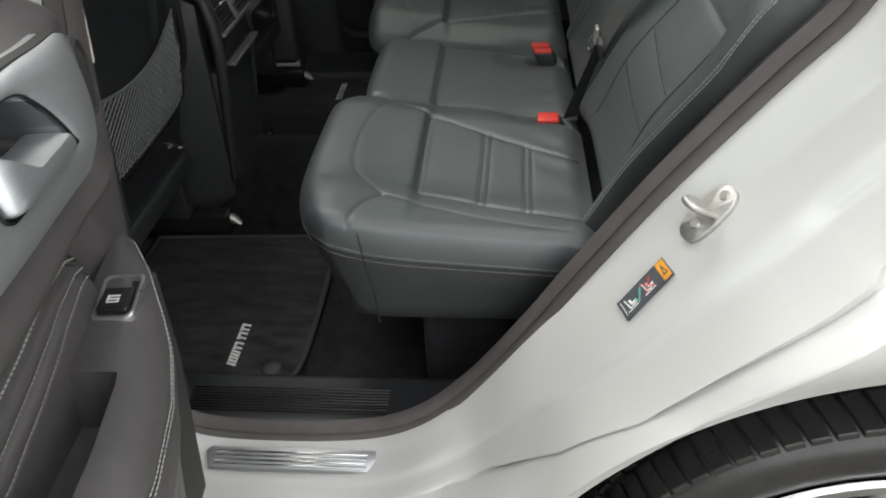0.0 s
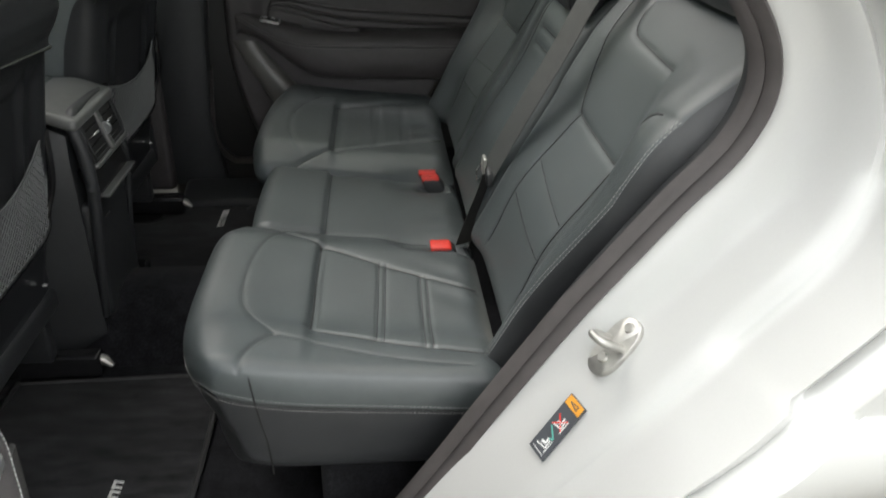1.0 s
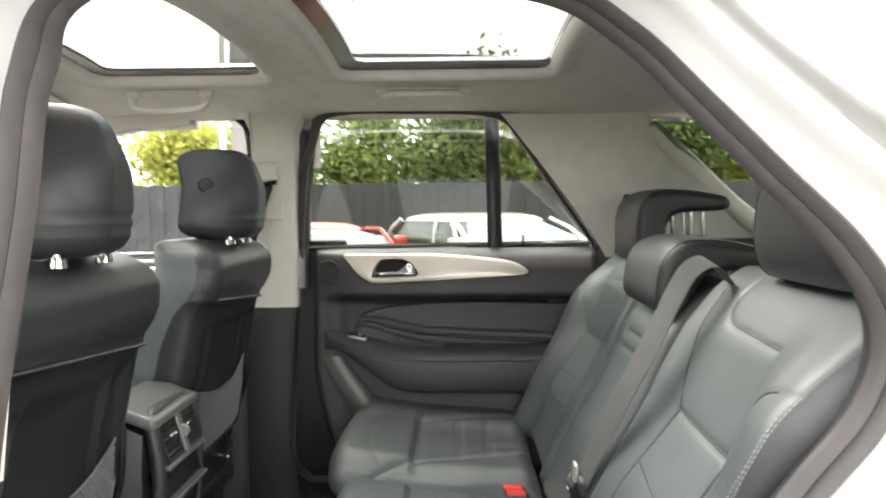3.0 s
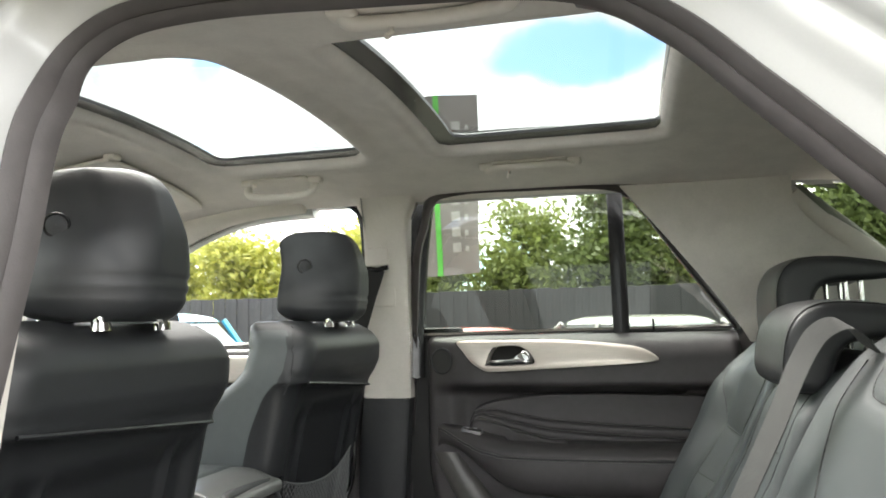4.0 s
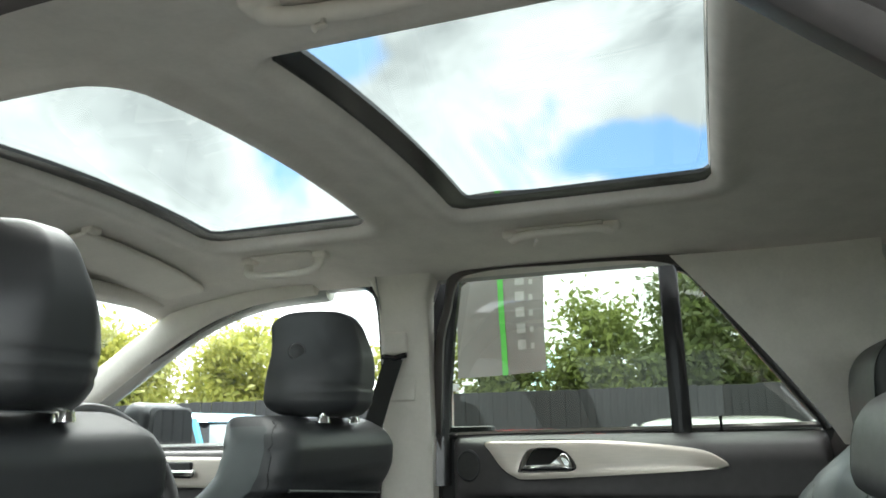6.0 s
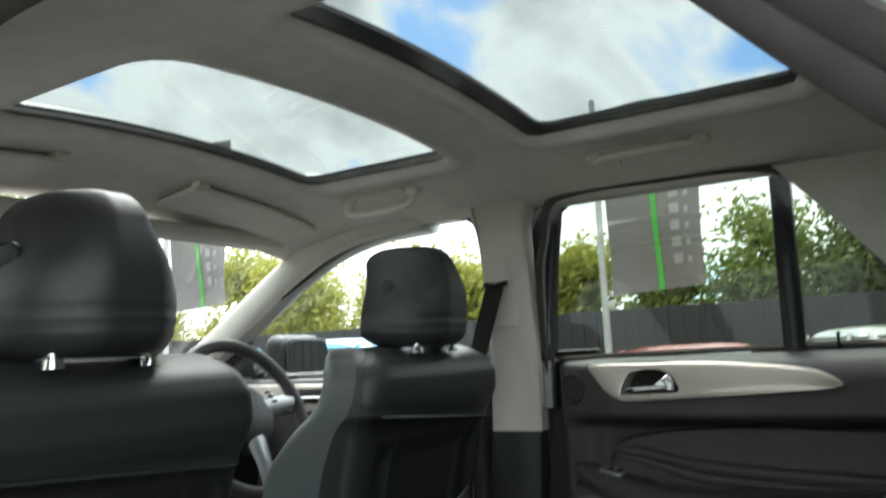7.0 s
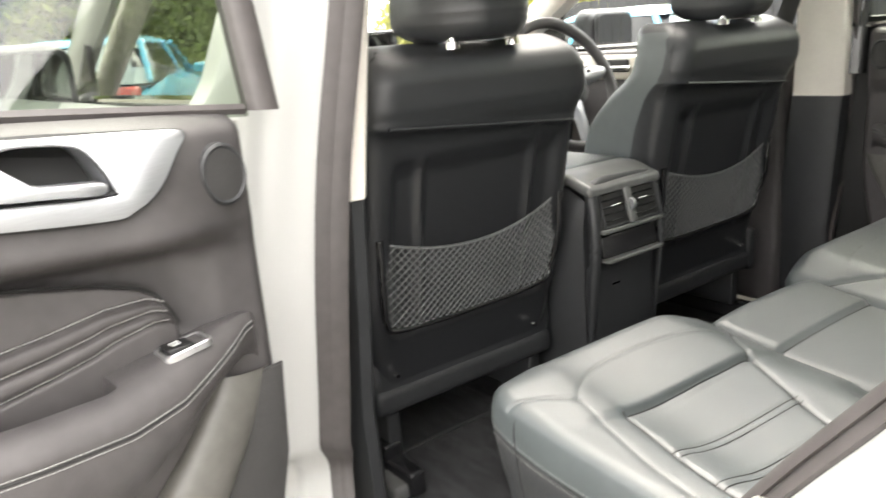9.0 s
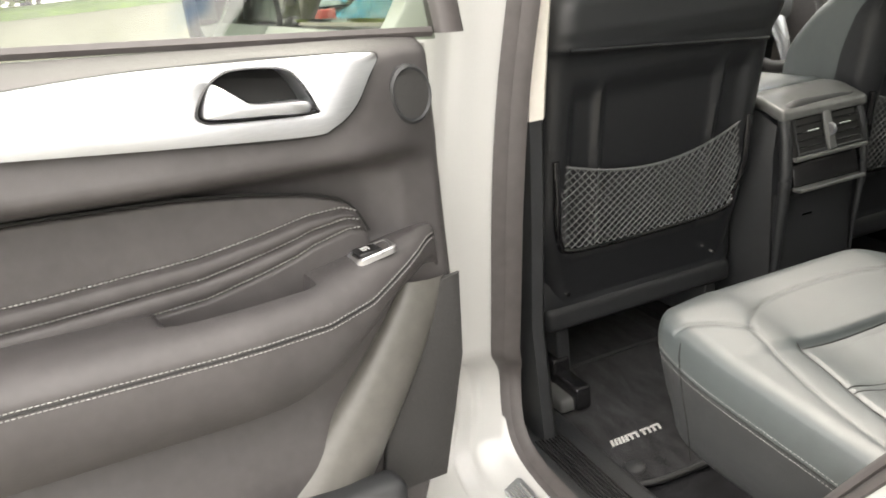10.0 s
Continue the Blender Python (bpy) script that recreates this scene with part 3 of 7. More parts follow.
for k in range(9):
    g.add(*box_geo((-0.88, 0.252 + 0.0065 * k, 0.5515 - 0.0007 * k), (0.32, 0.0022, 0.003), 0.001, 1))
g.out("tread_ribs", M["gloss"], car, "fine ribs on the sill cover")
# rear wheel
WO = np.array([ARCH_X, 0.15, ARCH_Z])
prof = [(-0.10, 0.27), (-0.115, 0.30), (-0.122, 0.335), (-0.112, 0.357), (-0.085, 0.369), (0.085, 0.369), (0.112, 0.357), (0.122, 0.335), (0.115, 0.30), (0.10, 0.27)]
loops = [np.array([(r * math.cos(a), w, r * math.sin(a)) for a in np.linspace(0, 2 * math.pi, 96, endpoint=False)]) for w, r in prof]
wheel = mesh("rear_wheel", loft(loops)[0] + WO, loft(loops)[1], M["tyre"], car, "black low-profile tyre on a silver alloy wheel")
g = Geo()
for k in range(84):
    a = 2 * math.pi * k / 84
    for w0, w1, sh in ((-0.112, -0.062, 0.012), (-0.052, -0.004, 0.0), (0.004, 0.052, 0.0), (0.062, 0.112, -0.012)):
        v, f = rbox(0.0225, w1 - w0, 0.010, 0.002, None, 1)
        v[:, 0] += sh * np.sign(w0) * (v[:, 1] / (w1 - w0))
        v = v + np.array([0, (w0 + w1) / 2, 0.372])
        v[:, 2] -= 0.010 * smooth01((np.abs(v[:, 1]) - 0.085) / 0.03)
        ca, sa = math.cos(a), math.sin(a)
        g.add(WO + np.stack([v[:, 0] * ca + v[:, 2] * sa, v[:, 1], -v[:, 0] * sa + v[:, 2] * ca], 1), f)
g.out("tread", M["tyre"], wheel, "tread blocks", smooth=False)
loops = [np.array([(r * math.cos(a), w, r * math.sin(a)) for a in np.linspace(0, 2 * math.pi, 64, endpoint=False)]) for w, r in
         [(-0.105, 0.272), (-0.112, 0.268), (-0.108, 0.25), (-0.04, 0.235), (0.1, 0.24), (0.1, 0.272)]]
mesh("rim", loft(loops)[0] + WO, loft(loops)[1], M["alloy"], wheel, "silver alloy rim")
for k in range(5):
    v, f = rbox(0.05, 0.03, 0.21, 0.01, 0.05)
    v = v + np.array([0, -0.07, 0.13])
    ca, sa = math.cos(k * 2 * math.pi / 5), math.sin(k * 2 * math.pi / 5)
    mesh("spoke", WO + np.stack([v[:, 0] * ca + v[:, 2] * sa, v[:, 1], -v[:, 0] * sa + v[:, 2] * ca], 1), f, M["alloy"], wheel)
# dark wheel housing
loops = [np.array([(ARCH_X + r * math.cos(a), w, ARCH_Z + r * math.sin(a)) for a in np.linspace(radians(-10), radians(190), 40)]) for w, r in ((0.03, ARCH - 0.004), (0.36, ARCH - 0.004), (0.36, 0.02))]
mesh("wheel_housing", *loft(loops, False), M["dark"], car, "black wheel housing")


# ---- pillar trims ----
def pillar_strip(path, width, depth, material, name, label, flip=False, r=0.012):
    """A trim that follows a line: path rows are (x front, x rear, y, z)."""
    loops = []
    for xa, xb, y, z in path:
        q = [(xa, y - depth), (xa, y - 0.008), (xa + 0.01, y), (xb - 0.012, y), (xb, y - 0.010), (xb, y - depth)]
        if flip:
            q = [(a, mirror(b)) for a, b in q]
        loops.append(np.array([(a, b, z) for a, b in q]))
    v, f = loft(loops)
    n = len(loops[0])
    f = list(f) + [tuple(range(n)), tuple(range(len(v) - n, len(v)))]
    return mesh(name, v, f, material, car, label, auto=50)


# the centre pillars: light trim above, dark below; y is the inner face (of the near side)
for flip in (True, False):
    rows = [(-1.165, -1.032, .235, 1.098), (-1.155, -1.03, .245, 1.2), (-1.145, -1.028, .262, 1.35), (-1.14, -1.02, .29, 1.5), (-1.135, -1.01, .315, 1.585), (-1.15, -0.99, .335, 1.625), (-1.20, -0.96, .36, 1.645)]
    if not flip:
        rows = [(a, -1.030 + 0.05 * (z - 1.1), y + 0.078, z) for a, b, y, z in rows[:-1]]
    pillar_strip([(a, b, y, z) for a, b, y, z in rows], 0, 0.034 if not flip else 0.05, M["trim"], "pillar_trim", "light beige centre pillar trim", flip)
    low = [(-1.20, -1.035, .225, .53), (-1.20, -1.06, .23, .75), (-1.18, -1.045, .236, .95), (-1.165, -1.034, .238, 1.0975)]
    pillar_strip([(a, b, y + (0.074 if not flip else 0), z) for a, b, y, z in low], 0, 0.05 if flip else 0.03, M["plastic"], "lower_pillar_trim", "black lower pillar trim", flip)

pillar_strip([(-1.14, -1.002, .212, 1.15), (-1.13, -1.000, .200, 1.35), (-1.12, -0.992, .185, 1.50), (-1.11, -0.975, .170, 1.66)], 0, 0.03, M["gloss"], "window_jamb", "black jamb beside the closed door window", True)
# added black box behind the far pillar trim, blocks light leaking through the gap
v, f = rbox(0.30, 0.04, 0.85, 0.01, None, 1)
mesh("jamb_filler", v + np.array([-1.05, 1.775, 0.86]), f, M["dark"], car, "black filler box that stops a light leak at the far door")
# rear quarter trim on the far side, with the slot, and the cargo window behind
def quarter(flip):
    def yq(z):
        return 0.245 + 0.10 * (z - 1.25) / 0.35
    rows = []
    for t in np.linspace(0, 1, 14):
        z = 1.235 + t * 0.385
        xf = -0.165 - 0.295 * t ** 1.12
        xr = 0.275 - 0.345 * smooth01((z - 1.26) / 0.33) ** 0.9
        xs = np.linspace(xf, xr, 14)
        rows.append(np.stack([xs, np.full(14, yq(z)) + 0.012 * np.sin(np.linspace(0, math.pi, 14)) * -1, np.full(14, z)], 1))
    q = np.array(rows)
    if flip:
        q[:, :, 1] = mirror(q[:, :, 1])
        return q.reshape(-1, 3), grid_faces(14, 14)
    # the near one starts behind the seal
    q[:, :, 0] += 0.075 * (1 - np.linspace(0, 1, 14))[None, :]
    q[:, :, 1] += 0.030
    return q.reshape(-1, 3), grid_faces(14, 14)


mesh("quarter_trim", *quarter(True), M["liner"], car, "grey-beige rear quarter trim")
mesh("quarter_trim", *quarter(False), M["liner"], car)
mesh("shelf_slot", *box_geo((-0.116, mirror(0.262), 1.411), (0.096, 0.03, 0.010), 0.004), M["dark"], car, "dark slot in the quarter trim")

# cargo side: lower trim, window surround, glass
for flip in (True, False):
    yy = mirror(0.27) if flip else 0.27
    sg = 1 if flip else -1
    v, f = rbox(1.1, 0.05, 0.75, 0.02, 0.1)
    mesh("cargo_trim", v + np.array([0.42, yy, 0.91]), f, M["plastic"], car, "black cargo side trim")
    path = spline([(-0.06, yy - sg * 0.03, 1.585), (0.06, yy - sg * 0.015, 1.48), (0.17, yy, 1.38), (0.29, yy + sg * 0.01, 1.285)], 8)
    mesh("cargo_pillar_trim", *tube(path, 0.028, 10, flat=0.5, up=(0, 1, 0)), M["trim"], car, "light pillar trim beside the cargo window")
    w = [(-0.06, 1.60), (0.55, 1.58), (0.62, 1.28), (0.28, 1.27)]
    pv = [(a, mirror(0.24 + (b - 1.27) * 0.25) if flip else 0.24 + (b - 1.27) * 0.25, b) for a, b in w]
    mesh("cargo_window", pv, [(0, 1, 2, 3)], M["glass_tint"], car, "tinted cargo window", smooth=False)
v, f = rbox(0.03, 1.5, 0.75, 0.01, 0.2)
mesh("tailgate_trim", v + np.array([0.93, YC, 0.9]), f, M["plastic"], car, "black tailgate trim")
v, f = rbox(1.3, 1.45, 0.03, 0.01, 0.2)
mesh("cargo_floor", v + np.array([0.35, YC, 0.80]), f, M["carpet"], car, "black cargo carpet")
pv = [(0.62, 0.36, 1.60), (0.62, mirror(0.36), 1.60), (0.94, mirror(0.27), 1.27), (0.94, 0.27, 1.27)]
mesh("tailgate_glass", pv, [(0, 1, 2, 3)], M["glass_tint"], car, "tinted tailgate window", smooth=False)


# ---- rear doors ----
def door_map(kind):
    if kind == "far":
        return lambda q: np.stack([-1.055 + q[:, 0], 1.705 - q[:, 1], q[:, 2]], 1)
    th = radians(84.0)
    d, nn = np.array([math.cos(th), -math.sin(th)]), np.array([math.sin(th), math.cos(th)])
    return lambda q: np.stack([-0.934 + q[:, 0] * d[0] + q[:, 1] * nn[0], 0.166 + q[:, 0] * d[1] + q[:, 1] * nn[1], q[:, 2] - 0.010 + 0.07 * (q[:, 0] - 0.108)], 1)


def door_w(u, z):
    """The inner face of the door panel: how far it stands proud."""
    u, z = np.asarray(u, float), np.asarray(z, float)
    w = (0.052 * smooth01((u - 0.05) / 0.17) + 0.014 * smooth01((u - 0.24) / 0.2)) * np.where(z > 1.195, np.exp(-((z - 1.195) / 0.065) ** 2), smooth01((z - 1.104) / 0.040) * (1 + 0.22 * np.clip((1.195 - z) / 0.06, 0, 1)))
    w = w + 0.030 * smooth01((0.86 - z) / 0.12) * smooth01((u - 0.22) / 0.08)
    w = w - 0.03 * smooth01((z - 1.24) / 0.04)
    # hollow around the cloth panel
    w = w - 0.022 * smooth01((u - 0.13) / 0.05) * smooth01((z - 1.0) / 0.02) * smooth01((1.135 - z) / 0.025)
    return w


def door_front(z):
    """The front edge of the door, by height."""
    z = np.asarray(z, float)
    return 0.066 + 0.065 * np.clip((0.93 - z) / 0.27, 0, 1.4) ** 1.5


def door_rear(z):
    z = np.asarray(z, float)
    return 0.865 - 0.30 * smooth01((1.1 - z) / 0.45)


def rear_door(kind, label):
    top = thing("rear_door", label, "car door")
    P = door_map(kind)
    hx, hz = (0.30, 1.208) if kind == "far" else (0.304, 1.216)
    nu, nz = 120, 110
    zs = np.linspace(0.47, 1.262, nz)
    rows = []
    for z in zs:
        u = np.linspace(door_front(z), door_rear(z), nu)
        w = door_w(u, np.full(nu, z))
        # hollow behind the handle
        w = w - 0.060 * smooth01((1.22 - np.hypot((u - hx - 0.005) / 0.060, (z - hz) / 0.025)) / 0.18)
        # the edges roll back
        e = np.minimum(u - u[0], u[-1] - u)
        w = w - 0.028 * (1 - np.clip(e / 0.022, 0, 1)) ** 2
        w = w - 0.02 * (1 - np.clip((1.262 - z) / 0.02, 0, 1)) ** 2
        rows.append(np.stack([u, w, np.full(nu, z)], 1))
    q = np.array(rows).reshape(-1, 3)
    v, f = q, list(grid_faces(nz, nu))
    n = len(v)
    ring = [i for i in range(nu)] + [i * nu + nu - 1 for i in range(1, nz)] + [(nz - 1) * nu + i for i in range(nu - 2, -1, -1)] + [i * nu for i in range(nz - 2, 0, -1)]
    back = v[ring].copy()
    back[:, 1] = -0.055
    v = np.vstack([v, back])
    for i in range(len(ring)):
        j = (i + 1) % len(ring)
        f.append((ring[i], ring[j], n + j, n + i))
    f.append(tuple(range(n, n + len(ring))))
    mesh("door_panel", P(v), f, M["door_leather"], top, "dark grey-brown moulded door panel", auto=60)
    # outer skin
    rows = []
    for z in np.linspace(0.40, 1.25, 20):
        u = np.linspace(door_front(z) - 0.02, door_rear(z) + 0.10, 20)
        rows.append(np.stack([u, np.full(20, -0.155 + 0.07 * smooth01((z - 1.06) / 0.2)), np.full(20, z)], 1))
    q = np.array(rows).reshape(-1, 3)
    back = q.copy()
    back[:, 1] = np.minimum(back[:, 1] + 0.09, -0.062)
    g = Geo().add(q, grid_faces(20, 20)).add(back, grid_faces(20, 20))
    ring = [i for i in range(20)] + [i * 20 + 19 for i in range(1, 20)] + [380 + i for i in range(18, -1, -1)] + [i * 20 for i in range(18, 0, -1)]
    for i in range(len(ring)):
        j = (i + 1) % len(ring)
        g.f.append((ring[i], ring[j], 400 + ring[j], 400 + ring[i]))
    mesh("outer_skin", P(np.array(g.v)), g.f, M["paint"], top, "white outer door skin", auto=60)
    # window frame: outline in (u, z)
    win = [(0.046, 1.262), (0.048, 1.45), (0.054, 1.60), (0.074, 1.642), (0.13, 1.653), (0.36, 1.655), (0.545, 1.648), (0.60, 1.632), (0.64, 1.597), (0.75, 1.43), (0.845, 1.29), (0.862, 1.262)]
    win = spline(win, 6)

    def lean(z):
        return -0.030 - 0.075 * np.clip((z - 1.26) / 0.39, 0, 1.2)
    loops = []
    ctr = np.array([0.42, 1.45])
    for off, dw in ((0.034, -0.015), (0.034, 0.012), (0.028, 0.018), (0.006, 0.018), (0.0, 0.012), (0.0, -0.015)):
        t = np.gradient(win, axis=0)
        nn = np.stack([-t[:, 1], t[:, 0]], 1)
        nn /= np.linalg.norm(nn, axis=1, keepdims=True)
        s = np.sign(np.sum(nn * (win - ctr), 1))[:, None]
        w2 = win + nn * s * off
        loops.append(np.stack([w2[:, 0], lean(win[:, 1]) + dw, w2[:, 1]], 1))
    loops.append(loops[0])
    v, f = loft(loops, False)
    mesh("window_frame", P(v), f, M["gloss"] if kind == "far" else M["rubber"], top, "black window frame", auto=50)
    # divider bar
    loops = []
    for z in np.linspace(1.255, 1.645, 8):
        u = 0.585 - 0.012 * (z - 1.26)
        a, b = lean(z) - 0.012, lean(z) + 0.018
        loops.append(np.array([(u - 0.021, a, z), (u - 0.021, b - 0.004, z), (u - 0.016, b, z), (u + 0.016, b, z), (u + 0.021, b - 0.004, z), (u + 0.021, a, z)]))
    v, f = loft(loops)
    mesh("divider_bar", P(v), f, M["gloss"], top, "black window divider")
    # panes
    for name, cut in (("window_pane", lambda u: u <= 0.58), ("quarter_pane", lambda u: u >= 0.575)):
        pts = [p for p in win if cut(p[0] + 0.0)]
        if name == "window_pane":
            pts = pts + [(0.58, 1.645), (0.585, 1.255), (0.046, 1.255)]
        else:
            pts = [(0.585, 1.255), (0.578, 1.64)] + pts + [(0.862, 1.255)]
        pts = np.array(pts)
        v = np.stack([pts[:, 0], lean(pts[:, 1]) - 0.002, pts[:, 1]], 1)
        mesh(name, P(v), [tuple(range(len(v)))], M["glass_tint"], top, "lightly tinted door glass", smooth=False)
    # waist strip of the glass
    strip = [(0.05, -0.035, 1.264), (0.3, -0.033, 1.268), (0.86, -0.033, 1.274)]
    mesh("waist_seal", P(tube(spline(strip, 6), 0.007, 6)[0]), tube(spline(strip, 6), 0.007, 6)[1], M["rubber"] if kind == "near" else M["chrome"], top, "waist seal of the window")
    # light decor strip with the handle recess
    tr = spline([(0.160, 1.244), (0.176, 1.226), (0.204, 1.194), (0.232, 1.176), (0.262, 1.170), (0.40, 1.177), (0.55, 1.185), (0.64, 1.191), (0.672, 1.196),
                 (0.652, 1.216), (0.60, 1.233), (0.44, 1.2485), (0.30, 1.250), (0.18, 1.250)], 6, True)
    hole = spline([(hx - 0.054, hz - 0.015), (hx - 0.048, hz - 0.022), (hx + 0.04, hz - 0.020), (hx + 0.062, hz - 0.017), (hx + 0.066, hz - 0.008), (hx + 0.052, hz + 0.012),
                   (hx + 0.032, hz + 0.024), (hx + 0.01, hz + 0.027), (hx - 0.030, hz + 0.024), (hx - 0.044, hz + 0.012)], 5, True)
    c = np.array([hx, hz])

    def by_angle(lp, n=140):
        p = resample(lp, 1500, True)
        a = np.arctan2((p[:, 1] - c[1]) * 3, p[:, 0] - c[0])
        o = np.argsort(a)
        aa = np.r_[a[o] - 2 * math.pi, a[o], a[o] + 2 * math.pi]
        pp = np.vstack([p[o]] * 3)
        t = np.linspace(-math.pi, math.pi, n, endpoint=False)
        return np.stack([np.interp(t, aa, pp[:, i]) for i in range(2)], 1)
    O, I = by_angle(tr), by_angle(hole)

    def lay(p, dw):
        return np.stack([p[:, 0], 0.011 + 0.048 * smooth01((p[:, 0] - 0.05) / 0.17) + 0.014 * smooth01((p[:, 0] - 0.24) / 0.2) + 0.012 * (1.21 - p[:, 1]) / 0.04 * smooth01((p[:, 0] - 0.12) / 0.12) - 0.007 * ((p[:, 1] - 1.21) / 0.04) ** 2 + dw, p[:, 1]], 1)
    Oi = O + (c - O) * 0.012
    loops = [lay(O, -0.02), lay(O, -0.001), lay(Oi, 0.003)] + [lay(Oi * (1 - t) + I * t, 0.003 + 0.002 * math.sin(t * 3)) for t in (0.25, 0.5, 0.75, 0.97)] + [lay(I, 0.002), lay(I, -0.048)]
    v, f = loft(loops)
    decor = mesh("decor_strip", P(v), f, M["alu"] if kind == "near" else M["ash"], top, "satin silver decor strip", auto=50)
    Ob = O + (O - c) / np.linalg.norm(O - c, axis=1, keepdims=True) * 0.003
    v, f = loft([lay(O, -0.006), lay(O, -0.002), lay(Ob, -0.002), lay(Ob, -0.012)])
    mesh("decor_gap", P(v), f, M["dark"], top, "dark joint round the decor strip")
    v = np.vstack([lay(I, -0.046)])
    g = Geo().add(v, [tuple(range(len(v)))])
    mesh("handle_recess", P(np.array(g.v)), g.f, M["dark"], top, "dark recess behind the handle", smooth=False)
    # lever: thin at the hinge end, broad behind
    hp = spline([(hx - 0.048, hz - 0.010), (hx - 0.02, hz - 0.009), (hx + 0.01, hz - 0.007), (hx + 0.032, hz + 0.006), (hx + 0.045, hz + 0.016), (hx + 0.054, hz + 0.008),
                 (hx + 0.062, hz - 0.010), (hx + 0.055, hz - 0.0165), (hx, hz - 0.019), (hx - 0.045, hz - 0.0205)], 5, True)
    m2 = hp.mean(0)
    loops = []
    for k, dw in ((1.0, -0.022), (1.0, 0.002), (0.97, 0.007), (0.9, 0.010), (0.6, 0.012), (0.2, 0.012)):
        loops.append(lay(m2 + (hp - m2) * k, dw))
    v, f = loft(loops)
    f = list(f) + [tuple(range(len(v) - len(hp), len(v)))]
    mesh("door_handle", P(v), f, M["alu"] if kind == "near" else M["chrome"], top, "satin chrome inside door handle")
    v, f = loft([lay(I, -0.001), lay(I, 0.004), lay(I + (I - c) * 0.045, 0.004), lay(I + (I - c) * 0.045, -0.001)])
    mesh("handle_surround", P(v), f, M["gloss"], top, "dark rim round the handle")
    # tweeter grille
    a = np.linspace(0, 2 * math.pi, 40, endpoint=False)
    su, sz = (0.1161, 1.197)
    def disc(r, dw, el=1.12):
        return np.stack([su + r * np.cos(a), 0.0195 + dw + 0.25 * r * np.cos(a), sz + el * r * np.sin(a)], 1)
    loops = [disc(0.031, -0.01), disc(0.031, 0.004), disc(0.028, 0.007), disc(0.0255, 0.005)]
    v, f = loft(loops)
    mesh("tweeter_ring", P(v), f, M["plastic"], top, "ring of the tweeter")
    loops = [disc(0.0258, 0.0045), disc(0.015, 0.0055), disc(0.002, 0.006)]
    v, f = loft(loops)
    mesh("tweeter_grille", P(v), list(f) + [tuple(range(80, 120))], M["grille"], top, "fine mesh tweeter grille")
    # quilted panel with three stitched rolls
    nu2, nz2 = 150, 130
    rows = []
    zt_ = lambda u: np.interp(u, [0.185, 0.195, 0.207, 0.222, 0.26, 0.32, 0.40, 0.55, 0.84], [1.035, 1.058, 1.074, 1.083, 1.094, 1.103, 1.110, 1.112, 1.105])
    zb_ = lambda u: 0.945 + 0 * u
    u = np.linspace(0.185, 0.84, nu2)
    def roll_line(k, u):
        a_ = np.interp(u, [0.195, 0.215, 0.26, 0.32, 0.39, 0.545, 0.84], [1.060, 1.069, 1.067, 1.054, 1.042, 1.031, 1.018])
        return a_ - k * np.interp(u, [0.195, 0.215, 0.28, 0.39, 0.84], [0.009, 0.013, 0.020, 0.024, 0.026])
    lines = [roll_line(k, u) for k in (0, 1, 2)]
    def roll_w(z):
        t = np.clip((zt_(u) - z) / (zt_(u) - zb_(u)), 0, 1)
        w = 0.004 + 0.004 * np.sin(np.pi * t)
        for ln in lines:
            w = w - 0.0045 * np.exp(-((z - ln) / 0.0026) ** 2)
        for ln, ln2 in ((lines[0], lines[1]), (lines[1], lines[2])):
            mid, hw = (ln + ln2) / 2, np.abs(ln - ln2) / 2 + 1e-4
            w = w + 0.0045 * np.clip(1 - ((z - mid) / hw) ** 2, 0, 1)
        return w
    for t in np.linspace(0, 1, nz2):
        z = zt_(u) * (1 - t) + zb_(u) * t
        w = roll_w(z)
        e = np.minimum(np.minimum(zt_(u) - z, 0.02 + 0 * u), u - u[0])
        w = w - 0.010 * (1 - np.clip(e / 0.004, 0, 1)) ** 2
        rows.append(np.stack([u, w, z], 1))
    v = np.array(rows).reshape(-1, 3)
    mesh("quilted_panel", P(v), grid_faces(nz2, nu2), M["door_leather"], top, "padded leather panel with three stitched rolls", auto=70)
    g = Geo()
    for ln in lines:
        sg = stitch_geo(np.stack([u, roll_w(ln + 0.0028) + 0.0004, ln + 0.0028], 1)[3:], (0, 1, 0), r=0.0009)
        g.add(sg.v, sg.f)
    mesh("stitching", P(np.array(g.v)), g.f, M["thread"], top, "grey stitching", smooth=False)
    edge = np.array([(a_, 0.0015, b_ + 0.0012) for a_, b_ in zip(u, zt_(u))])
    mesh("panel_joint", P(tube(edge, 0.0016, 6)[0]), tube(edge, 0.0016, 6)[1], M["dark"], top, "dark joint round the padded panel")
    # armrest: a long pad that droops towards the rear
    nn_, ns = 90, 26
    u = np.r_[0.0965 + 0.03 * np.linspace(0, 1, 14) ** 2, np.linspace(0.131, 0.86, nn_ - 14)]
    def arm_top(u):
        return np.interp(u, [0.0965, 0.104, 0.116, 0.16, 0.20, 0.28, 0.40, 0.60, 0.86], [1.020, 1.0265, 1.0285, 1.0225, 1.0135, 0.9965, 0.991, 0.990, 0.990])

    def arm_out(u):
        return np.interp(u, [0.0965, 0.100, 0.106, 0.116, 0.14, 0.18, 0.217, 0.28, 0.36, 0.86], [0.001, 0.007, 0.013, 0.019, 0.034, 0.052, 0.067, 0.082, 0.091, 0.095])

    def arm_fall(u):
        """How far the sewn edge lies under the top."""
        return np.interp(u, [0.0965, 0.12, 0.16, 0.22, 0.4, 0.86], [0.004, 0.010, 0.024, 0.036, 0.031, 0.029])
    rows = []
